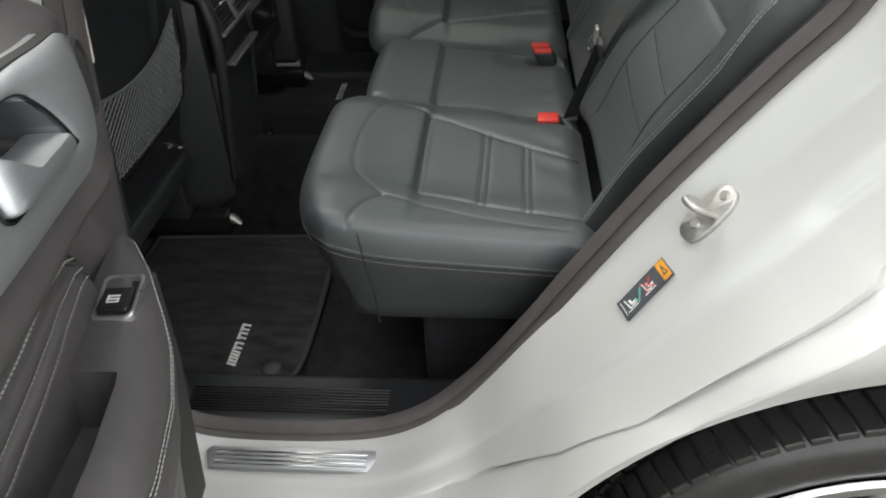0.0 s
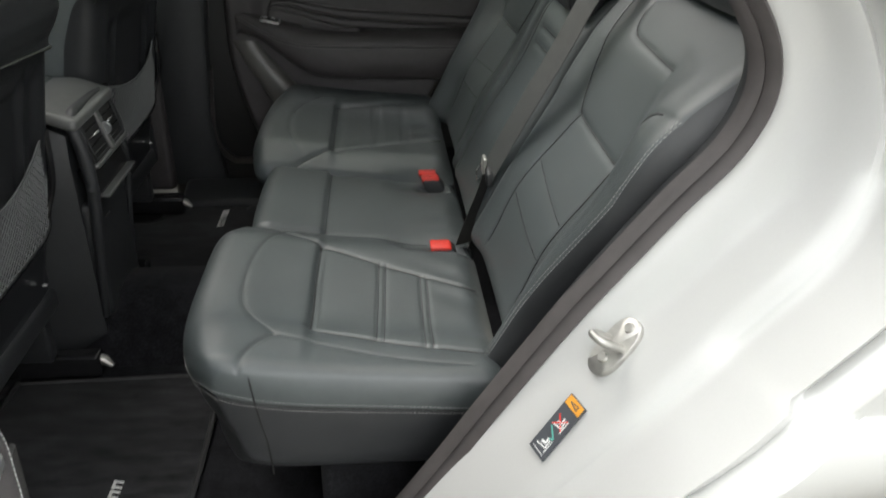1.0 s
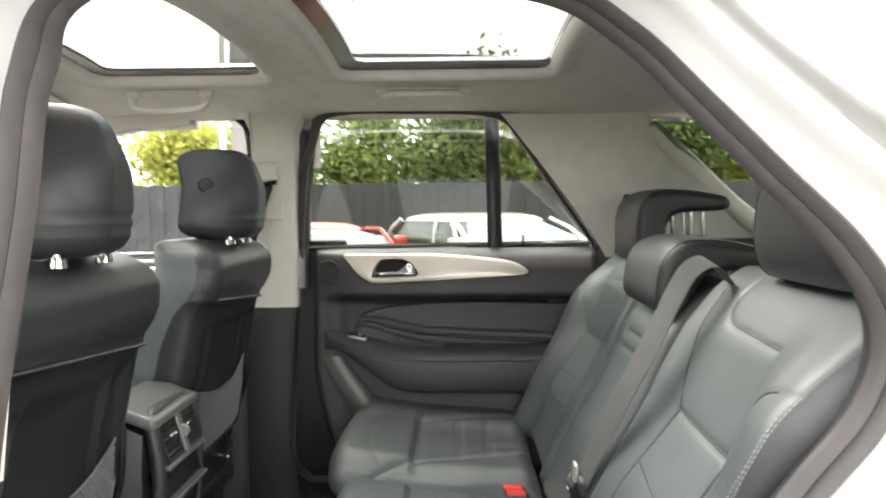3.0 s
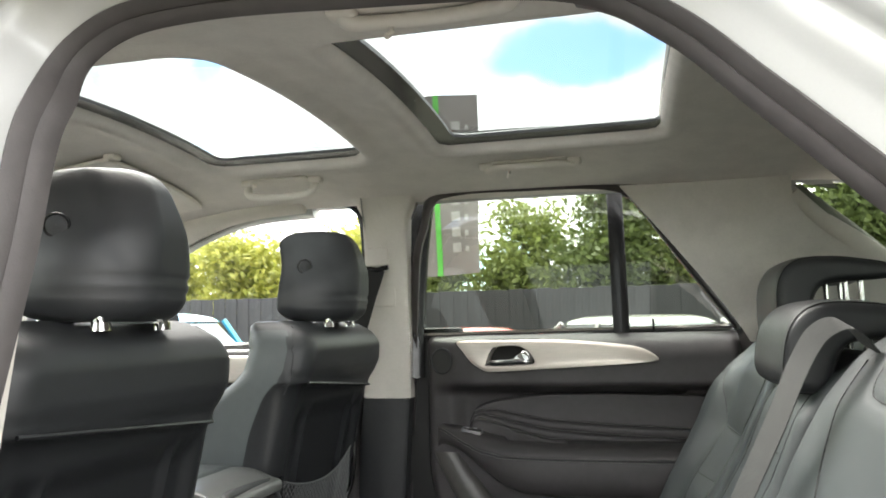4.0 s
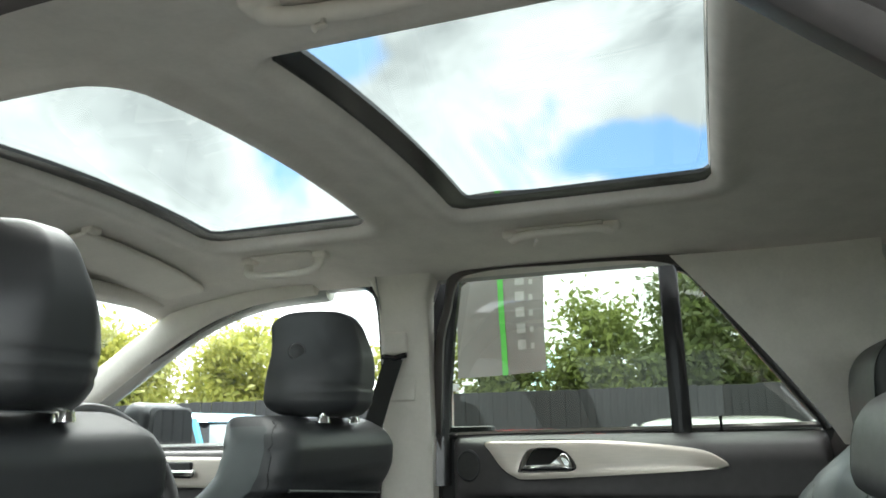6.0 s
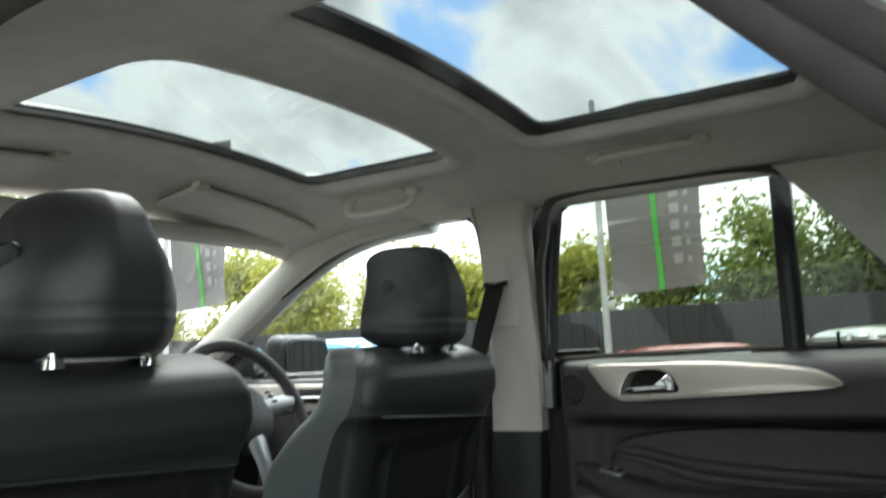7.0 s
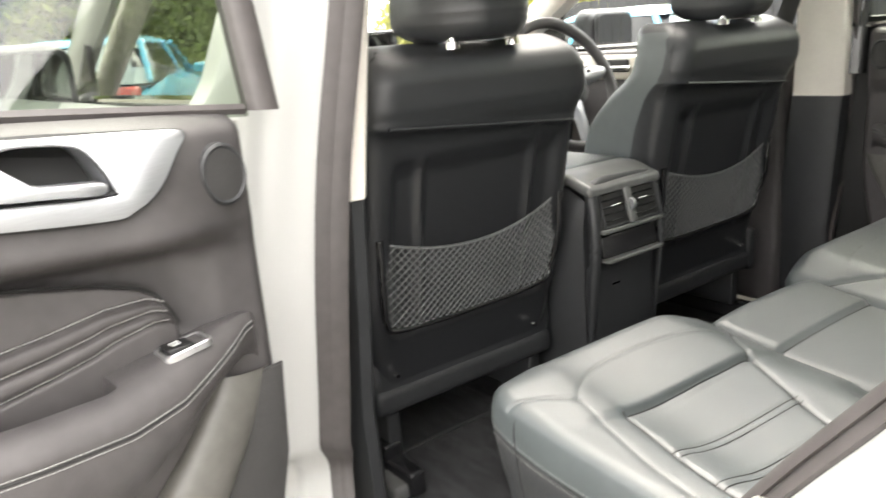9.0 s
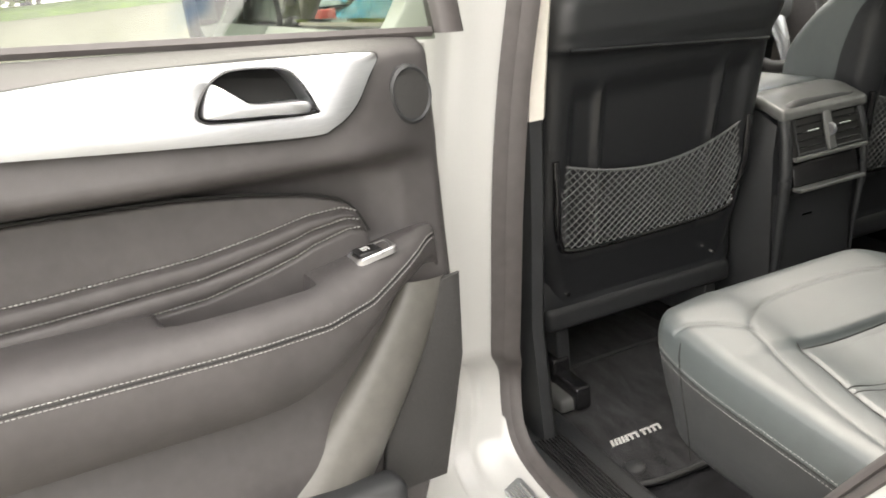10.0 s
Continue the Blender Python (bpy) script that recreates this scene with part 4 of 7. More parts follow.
    for i, uu in enumerate(u):
        T, O_, D_ = arm_top(uu), arm_out(uu), arm_fall(uu)
        B = T - 0.125 + 0.085 * (1 - smooth01((uu - 0.096) / 0.26))
        hollow = (0.055 if kind == "near" else 0.012) * smooth01((uu - 0.280) / 0.006) * smooth01((0.45 - uu) / 0.02)
        pts = [(0.0, T + 0.004 - hollow), (O_ * 0.30, T + 0.004 - hollow), (O_ * 0.52, T + 0.003 - hollow * 0.95), (O_ * 0.57, T + 0.002 - hollow * 0.05), (O_ * 0.72, T - D_ * 0.08), (O_ * 0.88, T - D_ * 0.35), (O_ * 0.97, T - D_ * 0.72), (O_, T - D_),
               (O_ * 0.985, T - D_ - 0.003), (O_ * 1.0, T - D_ - 0.006), (O_ * 0.99, (T - D_) * 0.5 + B * 0.5), (O_ * 0.9, B + 0.008), (O_ * 0.75, B), (0.0, B - 0.01)]
        rows.append(np.array([(uu, a_, b_) for a_, b_ in pts]))
    v, f = loft(rows, False)
    mesh("armrest", P(v), f, M["door_leather"], top, "padded leather armrest with a grip hollow", auto=65)
    g = Geo()
    for dz in (-0.0005, 0.0065):
        line = np.array([(uu, arm_out(uu) * 1.0 + 0.0004, arm_top(uu) - arm_fall(uu) - dz) for uu in u[6:]])
        sg = stitch_geo(line, (0, 1, 0.3), r=0.0006)
        g.add(sg.v, sg.f)
    line = np.array([(uu, arm_out(uu) * 1.0 - 0.0002, arm_top(uu) - arm_fall(uu) - 0.003) for uu in u[6:]])
    mesh("armrest_seam", P(tube(line, 0.0011, 6)[0]), tube(line, 0.0011, 6)[1], M["dark"], top, "sewn seam along the armrest")
    mesh("stitching", P(np.array(g.v)), g.f, M["thread"], top, "double row of grey stitching", smooth=False)
    # window switch, lying on the sloping pad
    def on_pad(v):
        v = v.copy()
        v[:, 2] += -0.0150 - 0.20 * (v[:, 0] - 0.196)
        return P(v)
    rim = [np.stack([q[:, 0], q[:, 1], 1.0310 + dz + 0 * q[:, 0]], 1) for q, dz in [(rrect(0.196 - a_, 0.196 + a_, 0.027 - b_, 0.027 + b_, 0.006, 48), dz) for a_, b_, dz in ((0.0270, 0.0185, -0.004), (0.0268, 0.0183, 0.0030), (0.0255, 0.0170, 0.0042), (0.0232, 0.0150, 0.0036), (0.0225, 0.0145, -0.004))]]
    v, f = loft(rim)
    sw = mesh("window_switch", on_pad(v), f, M["alloy"], top, "chrome-edged window switch")
    v, f = box_geo((0.196, 0.027, 1.0275), (0.046, 0.030, 0.004), 0.001)
    mesh("switch_well", on_pad(v), f, M["dark"], sw, "dark well of the switch")
    v, f = box_geo((0.202, 0.027, 1.0325), (0.030, 0.0265, 0.006), 0.002)
    v[:, 2] += 0.005 * np.clip((v[:, 0] - 0.180) / 0.04, 0, 1)
    mesh("rocker", on_pad(v), f, M["gloss"], sw, "black rocker")
    for cu, cw, lu_, lw_ in ((0.200, 0.026, 0.0011, 0.010), (0.204, 0.026, 0.0011, 0.010), (0.208, 0.026, 0.0011, 0.010), (0.204, 0.0212, 0.009, 0.0011), (0.206, 0.0308, 0.005, 0.0011)):
        v, f = box_geo((cu, cw, 1.0357 + 0.005 * (cu - 0.180) / 0.04), (lu_, lw_, 0.0010), 0.0)
        mesh("symbol", on_pad(v), f, M["white"], sw, "white window symbol", smooth=False)
    # lower pocket: a sloping ridge and the map pocket behind
    rows = []
    for t in np.linspace(0, 1, 24):
        z = 0.958 - 0.245 * t
        uc = 0.118 + 0.182 * t ** 1.15
        hw_ = 0.034 + 0.032 * t
        rows.append(np.array([(uc + hw_ * math.cos(a_), -0.004 + 0.016 * t + (0.014 + 0.020 * t) * max(math.sin(a_), -0.3), z) for a_ in np.linspace(-0.4, math.pi + 0.4, 14)]))
    v, f = loft(rows, False)
    mesh("pocket_ridge", P(v), f, M["satin"], top, "sloping ridge in front of the door pocket")
    v, f = rbox(0.40, 0.055, 0.20, 0.02, 0.03)
    v[:, 0] += -0.10 * (v[:, 2] + 0.1)
    mesh("door_pocket", P(v + np.array([0.43, 0.055, 0.625])), f, M["plastic"], top, "black moulded door pocket")
    if kind == "near":
        # perforated speaker cover in front of the ridge
        v, f = prism([(0.125, 0.66), (0.225, 0.66), (0.205, 0.755), (0.098, 0.955), (0.070, 0.958), (0.078, 0.84)], 0.006, (0, 0, 0), (1, 0, 0), (0, 0, 1))
        v[:, 1] = -v[:, 1] + 0.004
        mesh("lower_grille", P(v), f, M["grille"], top, "finely perforated lower door cover", auto=40)
    # lock pin
    v, f = tube([(0.665, -0.025, 1.262), (0.665, -0.025, 1.29), (0.665, -0.025, 1.296)], [0.003, 0.003, 0.0045], 8)
    mesh("lock_pin", P(v), f, M["gloss"], top, "black lock pin")
    return top


M["satin"] = mat("satin_soft_plastic", (0.10, 0.096, 0.088), 0.38, scale=60, rough_var=0.06)
M["grille"] = mat("fine_grille", (0.042, 0.040, 0.039), 0.6, colour2=(0.022, 0.022, 0.022), scale=500, bump=1.0, bump_scale=900, kind="leather")
rear_door("far", "dark leather rear door trim with light decor strip, closed")
rear_door("near", "dark grey-brown rear door with silver decor strip, open")

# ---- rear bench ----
# darkened copy of the seat leather: shade put into its base colour
M["leather_dark"] = mat("darkened_seat_leather", (0.025, 0.0265, 0.0285), 0.40, colour2=(0.021, 0.0225, 0.0245), spec=0.6, scale=60, bump=0.4, bump_scale=600, kind="leather", rough_var=0.05, blotch=0.1)
bench = thing("rear_bench", "black leather rear bench for three with grey stitching", "car seat")


def cushion_warp(v, y0, y1, lines, flip=False, front=-0.848, mid=False):
    """From the plain block to the seat: bowed front, rounded outer corner, bolsters, sewn lines."""
    xb, Hh = -0.385, 0.15
    L, W = xb - front, y1 - y0
    a, b, c = v[:, 0] / (L / 2), v[:, 1] / (W / 2), v[:, 2] / (Hh / 2)
    top = smooth01((c + 0.2) / 0.9)
    fa = np.clip(-a, 0, 1)
    outer = smooth01(0.5 - 0.8 * b) if not flip else smooth01(0.5 + 0.8 * b)
    k = (0.35 + 0.65 * outer) if not mid else 0.15
    y = v[:, 1] * (1 - 0.12 * k * fa ** 3 * np.abs(b) ** 2)
    x = v[:, 0] + 0.056 * k * fa ** 2 * np.abs(b) ** 3
    X = (front + xb) / 2 + x
    Y = (y0 + y1) / 2 + y
    X = X + 0.030 * fa ** 2 * (1 - top)
    Y = Y + 0.014 * (1 - top) * (1 - smooth01((c + 1) / 1.4)) * np.where(np.abs(b) > 0.5, -np.sign(b), 0)
    Z = 0.782 + v[:, 2]
    yo = (y1 - Y) / W if not flip else (Y - y0) / W       # 1 at the door side
    if not mid:
        bol = 0.026 * np.exp(-((yo - 0.90) / 0.16) ** 2) * smooth01((X + 0.86) / 0.1) - 0.030 * smooth01((0.30 - yo) / 0.30)
        dish = -0.012 * smooth01((X + 0.67) / 0.02) * np.exp(-((yo - 0.5) / 0.33) ** 4)
    else:
        bol, dish = -0.026, 0.004 * (1 - b ** 2) - 0.008 * smooth01((X + 0.67) / 0.02)
    slope = -0.020 * (X + 0.66) / 0.26 + 0.010 * np.exp(-((X + 0.80) / 0.09) ** 2)
    wrinkle = 0.0012 * np.sin(34 * X + 9 * np.sin(11 * Y)) * np.exp(-((X + 0.43) / 0.05) ** 2)
    Z = Z + top * (bol + dish + slope + wrinkle)
    # the valleys that lead down to the belt buckles
    for yv in (0.750, 1.106):
        Z = Z - top * ((0.022 if mid else 0.030) * np.exp(-((Y - yv) / 0.050) ** 2) * smooth01((X + 0.56) / 0.10) + 0.04 * np.exp(-(((Y - yv) / 0.026) ** 2 + ((X + 0.44) / 0.04) ** 2) ** 2))
    q = np.stack([X, Y], 1)
    for pts, dep, wid in lines:
        d = dist_line(q, pts)
        Z = Z - (0.60 * dep * np.exp(-(d / (0.75 * wid)) ** 2) + 0.16 * dep * np.exp(-(d / (2.6 * wid)) ** 2)) * (c > 0.45)
    return np.stack([X, Y, Z], 1)


def cushion_geo(y0, y1, lines, flip=False, front=-0.848, step=0.0032, mid=False):
    v, f = rbox(-0.385 - front, y1 - y0, 0.15, 0.042, step, 6)
    h = v[:, 2]
    # faces below the seam: same leather, their shade given by the darkened copy
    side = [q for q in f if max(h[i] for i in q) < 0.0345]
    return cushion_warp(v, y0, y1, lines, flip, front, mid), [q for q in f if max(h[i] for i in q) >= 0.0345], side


def block_edge(L, W, z, r, b_end, inset=0.0):
    """A line round a block at height z: along the side at -W/2 from the back, round the corner, along the front."""
    pts = [(t, -W / 2 + inset) for t in np.linspace(L / 2 - 0.03, -L / 2 + r, 40)]
    pts += [(-L / 2 + r - (r - inset) * math.sin(t), -W / 2 + r - (r - inset) * math.cos(t)) for t in np.linspace(0, math.pi / 2, 10)]
    pts += [(-L / 2 + inset, t) for t in np.linspace(-W / 2 + r, b_end, 40)]
    return np.array([(p, q, z) for p, q in pts])


def near_lines():
    deep = [([(-0.660, 0.405), (-0.662, 0.54), (-0.660, 0.668)], 0.010, 0.0055),
            (spline([(-0.665, 0.402), (-0.60, 0.383), (-0.52, 0.360), (-0.40, 0.345)], 5), 0.006, 0.0045),
            (spline([(-0.660, 0.668), (-0.60, 0.632), (-0.53, 0.592), (-0.40, 0.540)], 5), 0.006, 0.0045),
            (spline([(-0.66, 0.668), (-0.70, 0.715), (-0.735, 0.765), (-0.76, 0.815)], 5), 0.009, 0.006)]
    thin = [(spline([(-0.725, 0.722), (-0.752, 0.64), (-0.768, 0.54), (-0.762, 0.455), (-0.738, 0.405), (-0.705, 0.366)], 6), 0.003, 0.0028),
            (spline([(-0.705, 0.366), (-0.64, 0.350), (-0.55, 0.325), (-0.44, 0.31)], 5), 0.003, 0.003),
            (spline([(-0.705, 0.366), (-0.728, 0.335), (-0.738, 0.305), (-0.742, 0.285)], 5), 0.004, 0.0035),
            ([(-0.566, 0.372), (-0.560, 0.615)], 0.0028, 0.003), ([(-0.555, 0.370), (-0.549, 0.608)], 0.0028, 0.003),
            ([(-0.497, 0.355), (-0.492, 0.578)], 0.0028, 0.003), ([(-0.486, 0.353), (-0.481, 0.572)], 0.0028, 0.003)]
    return deep, thin


def settle(pts, warp, axes):
    """Lays a line given in the finished seat's coordinates on to its surface."""
    goal = resample(np.array(pts, float), 60)
    p = goal.copy()
    for _ in range(4):
        s_ = warp(p)
        p = p + (goal - s_[:, axes])
    return warp(p)


def sew(lines, warp, axes, out, parent, r=0.0011):
    """A thin dark seam along each fold."""
    for pts, dep, wid in lines:
        line = settle(pts, warp, axes) + np.array(out) * 0.0006
        mesh("seam", *tube(line, r if dep > 0.0035 else r * 0.7, 5), M["dark"], parent, "thin sewn seam")


def on_cushion(y0, y1, lines, flip=False, front=-0.848, mid=False):
    cx, cy = (front - 0.385) / 2, (y0 + y1) / 2
    return lambda p: cushion_warp(np.stack([p[:, 0] - cx, p[:, 1] - cy, np.full(len(p), 0.075)], 1), y0, y1, lines, flip, front, mid)


deep, thin = near_lines()
v, f, side = cushion_geo(0.262, 0.808, deep + thin)
cush_near = mesh("cushion", v, f, M["leather"], bench, "black leather outer seat cushion", auto=80)
sew(deep + thin[3:], on_cushion(0.262, 0.808, deep + thin), [0, 1], (0, 0, 1), cush_near)
mesh("side_panel", v, side, M["leather_dark"], cush_near, "leather side panel below the seam, shade put into its colour", auto=80)


def top_of(v, pts):
    """Heights of a surface at places, from its highest near vertices."""
    out = []
    for x, y in pts:
        d = np.hypot(v[:, 0] - x, v[:, 1] - y)
        near = d < 0.008
        out.append((x, y, v[near, 2].max() if near.any() else v[np.argmin(d), 2]))
    return np.array(out)


def snap(v, line, zmin, zmax, push=0.0008):
    """Moves a line on to the nearest points of a surface."""
    m = (v[:, 2] > zmin) & (v[:, 2] < zmax)
    w = v[m]
    return np.array([w[np.argmin(((w - p) ** 2).sum(1))] for p in line])


g = Geo()
for z in (0.0385, 0.0305):
    line = cushion_warp(block_edge(0.463, 0.546, z, 0.042, 0.15, -0.0012 if z < 0.033 else -0.0006), 0.262, 0.808, [])
    sg = stitch_geo(resample(line, 300), (-0.3, -0.8, 0.5), r=0.0005)
    mesh("stitching", sg.v, sg.f, M["thread"], cush_near, "grey double stitching", smooth=False)
seam = cushion_warp(block_edge(0.463, 0.546, 0.0345, 0.042, 0.16, -0.0004), 0.262, 0.808, [])
mesh("edge_seam", *tube(resample(seam, 120), 0.0012, 5), M["dark"], cush_near, "sewn edge seam")
for pts, dep, wid in thin[:3]:
    p = top_of(v, resample(pts, 60))
    p[:, 2] += 0.0006
    sg = stitch_geo(p, (0, 0, 1), r=0.00045)
    mesh("stitching", sg.v, sg.f, M["dark_thread"], cush_near, "dark grey stitching", smooth=False)
corner = [(-0.1255 + 0.012 * t, -0.273 + 0.042 * (1 - math.sin(min(1.0, 4 * t + 0.35) * math.pi / 2)) * (t < 0.17) - 0.0006, 0.066 - 0.135 * t) for t in np.linspace(0, 1, 40)]
mesh("corner_seam", *tube(cushion_warp(np.array(corner), 0.262, 0.808, []), 0.0013, 5), M["dark"], cush_near, "upright seam at the corner")


def flip_lines(lines):
    return [(np.stack([np.array(p)[:, 0], mirror(np.array(p)[:, 1])], 1), d, w) for p, d, w in lines]


v, f, side = cushion_geo(mirror(0.808), mirror(0.262), flip_lines(deep + thin), True, step=0.006)
cf = mesh("cushion", v, f, M["leather"], bench, "black leather outer seat cushion", auto=80)
sew(flip_lines(deep + thin[:3]), on_cushion(mirror(0.808), mirror(0.262), flip_lines(deep + thin), True), [0, 1], (0, 0, 1), cf)
mesh("side_panel", v, side, M["leather_dark"], cf, "leather side panel below the seam, shade put into its colour", auto=80)
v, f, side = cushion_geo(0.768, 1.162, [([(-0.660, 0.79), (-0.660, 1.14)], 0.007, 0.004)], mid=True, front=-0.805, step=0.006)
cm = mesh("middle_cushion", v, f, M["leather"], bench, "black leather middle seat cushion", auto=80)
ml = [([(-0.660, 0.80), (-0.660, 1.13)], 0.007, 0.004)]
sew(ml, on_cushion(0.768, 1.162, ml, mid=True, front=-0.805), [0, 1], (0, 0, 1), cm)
mesh("side_panel", v, side, M["leather_dark"], cm, "leather side panel below the seam, shade put into its colour", auto=80)


def back_x(z):
    return -0.250 + 0.40 * (z - 1.08)


def back_warp(v, y0, y1, z0, z1, lines, bolster, thick, lift, outer=0):
    Hh, W = z1 - z0, y1 - y0
    b, c = v[:, 1] / (W / 2), v[:, 2] / (Hh / 2)
    front = smooth01((-v[:, 0] / (thick / 2) + 0.1) / 0.9)
    Y = (y0 + y1) / 2 + v[:, 1]
    Z = (z0 + z1) / 2 + v[:, 2]
    # the door side draws in towards the cushion
    Y = Y - outer * 0.062 * smooth01((1.17 - Z) / 0.28) * np.clip(outer * b, 0, 1)
    dx = -0.028 * bolster * np.abs(b) ** 4 * smooth01((0.9 - c) / 0.7) - 0.018 * np.exp(-((c + 0.35) / 0.3) ** 2) * (1 - b ** 2)
    dx = dx + 0.025 * smooth01((c - 0.6) / 0.4)
    q = np.stack([Y, Z], 1)
    for pts, dep, wid in lines:
        d = dist_line(q, pts)
        dx = dx + 0.28 * dep * np.exp(-(d / (0.7 * wid)) ** 2) + 0.10 * dep * np.exp(-(d / (2.6 * wid)) ** 2)
    X = back_x(Z) + thick / 2 + v[:, 0] - lift + front * dx
    return np.stack([X, Y, Z], 1)


def back_geo(y0, y1, z0, z1, lines, bolster=1, step=0.004, thick=0.13, rad=0.045, lift=0.0, outer=0):
    """A backrest: a leaning rounded slab with side bolsters and sewn lines, given in (y, z)."""
    v, f = rbox(thick, y1 - y0, z1 - z0, rad, step, 5)
    return back_warp(v, y0, y1, z0, z1, lines, bolster, thick, lift, outer), f


def on_back(y0, y1, z0, z1, lines, bolster=1, lift=0.0, outer=0, thick=0.13):
    return lambda p: back_warp(np.stack([np.full(len(p), -thick / 2), p[:, 0] - (y0 + y1) / 2, p[:, 1] - (z0 + z1) / 2], 1), y0, y1, z0, z1, lines, bolster, thick, lift, outer)


bl = [([(0.605, 1.092), (0.505, 1.088), (0.415, 1.086)], 0.009, 0.005),
      (spline([(0.605, 1.092), (0.640, 1.15), (0.660, 1.21), (0.672, 1.26), (0.68, 1.31)], 5), 0.004, 0.004),
      (spline([(0.605, 1.092), (0.630, 1.02), (0.645, 0.93), (0.648, 0.85)], 5), 0.007, 0.0055),
      (spline([(0.415, 1.086), (0.372, 1.15), (0.335, 1.188), (0.255, 1.195)], 5), 0.008, 0.005),
      (spline([(0.415, 1.086), (0.425, 0.98), (0.43, 0.86)], 5), 0.006, 0.005),
      (spline([(0.592, 1.31), (0.597, 1.255), (0.572, 1.228), (0.52, 1.222), (0.46, 1.219), (0.41, 1.217)], 5), 0.009, 0.0034),
      ([(0.62, 1.01), (0.43, 0.99)], 0.003, 0.004), ([(0.63, 0.95), (0.43, 0.935)], 0.003, 0.004)]
v, f = back_geo(0.258, 0.775, 0.80, 1.295, bl, outer=-1)
# the outer bolster steps in above the shoulder
wb = rbox(0.13, 0.517, 0.495, 0.045, 0.004, 5)[0][:, 1]
# the outer side takes the darkened leather copy
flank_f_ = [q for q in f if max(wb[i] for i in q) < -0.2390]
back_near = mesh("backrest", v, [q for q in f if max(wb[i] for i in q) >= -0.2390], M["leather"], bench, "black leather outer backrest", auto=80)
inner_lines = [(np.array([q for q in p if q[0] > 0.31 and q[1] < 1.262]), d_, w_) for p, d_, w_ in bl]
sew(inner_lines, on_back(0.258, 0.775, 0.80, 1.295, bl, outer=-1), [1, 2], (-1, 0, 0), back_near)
mesh("backrest_side", v, flank_f_, M["leather_dark"], back_near, "darker leather side of the backrest", auto=80)
g = Geo()
for ang in (0.50, 0.66):
    pts = np.array([(-0.065 + 0.045 * (1 - math.cos(ang)) - 0.0006, -0.2585 + 0.045 * (1 - math.sin(ang)) - 0.0006, t) for t in np.linspace(-0.20, 0.150, 60)])
    line = back_warp(pts, 0.258, 0.775, 0.80, 1.295, [], 1, 0.13, 0.0, -1)
    sg = stitch_geo(line, (-0.7, -0.7, 0), pitch=0.0060, long=0.0040, r=0.00048)
    mesh("stitching", sg.v, sg.f, M["thread"], back_near, "grey bolster stitching", smooth=False)
bf = [(np.stack([mirror(np.array(p)[:, 0]), np.array(p)[:, 1]], 1), d, w) for p, d, w in bl]
v, f = back_geo(mirror(0.775), mirror(0.258), 0.80, 1.295, bf, step=0.007, outer=1)
bfar = mesh("backrest", v, f, M["leather"], bench, "black leather outer backrest", auto=80)
sew([(np.stack([mirror(p[:, 0]), p[:, 1]], 1), d_, w_) for p, d_, w_ in inner_lines], on_back(mirror(0.775), mirror(0.258), 0.80, 1.295, bf, outer=1), [1, 2], (-1, 0, 0), bfar)
mb = [([(0.868, 1.152), (1.062, 1.152)], 0.009, 0.0035), ([(0.864, 1.122), (1.060, 1.122)], 0.009, 0.0035),
      ([(0.83, 0.84), (0.83, 1.22)], 0.005, 0.004), ([(1.10, 0.84), (1.10, 1.22)], 0.005, 0.004)]
v, f = back_geo(0.782, 1.148, 0.80, 1.262, mb, bolster=0.3, step=0.006, lift=0.012)
bmid = mesh("middle_backrest", v, f, M["leather"], bench, "black leather middle backrest with two pull loops", auto=80)
sew(mb, on_back(0.782, 1.148, 0.80, 1.262, mb, 0.3, 0.012), [1, 2], (-1, 0, 0), bmid, 0.0014)


def draw_in(y):
    """The bench's pattern drawn in towards the middle of the car."""
    d = np.abs(y - YC)
    return YC + np.sign(y - YC) * np.interp(d, [0, 0.165, 0.297, 0.360, 0.555, 0.680, 0.715, 0.9], [0, 0.143, 0.238, 0.293, 0.510, 0.647, 0.662, 0.84])


# the foremost line of the outer bolsters
FRONT_Z = np.linspace(0.76, 1.28, 27)
_v = np.array([p.co for p in back_near.data.vertices if p.co[1] < 0.40])
_v = _v + np.stack([-0.009 - 0.13 * np.clip(1.07 - (_v[:, 2] - 0.022), 0, 1), 0 * _v[:, 0], 0 * _v[:, 0] - 0.022], 1)
FRONT_X = np.array([_v[np.abs(_v[:, 2] - k) < 0.02][:, 0].min() for k in np.clip(FRONT_Z, 0.80, 1.25)])


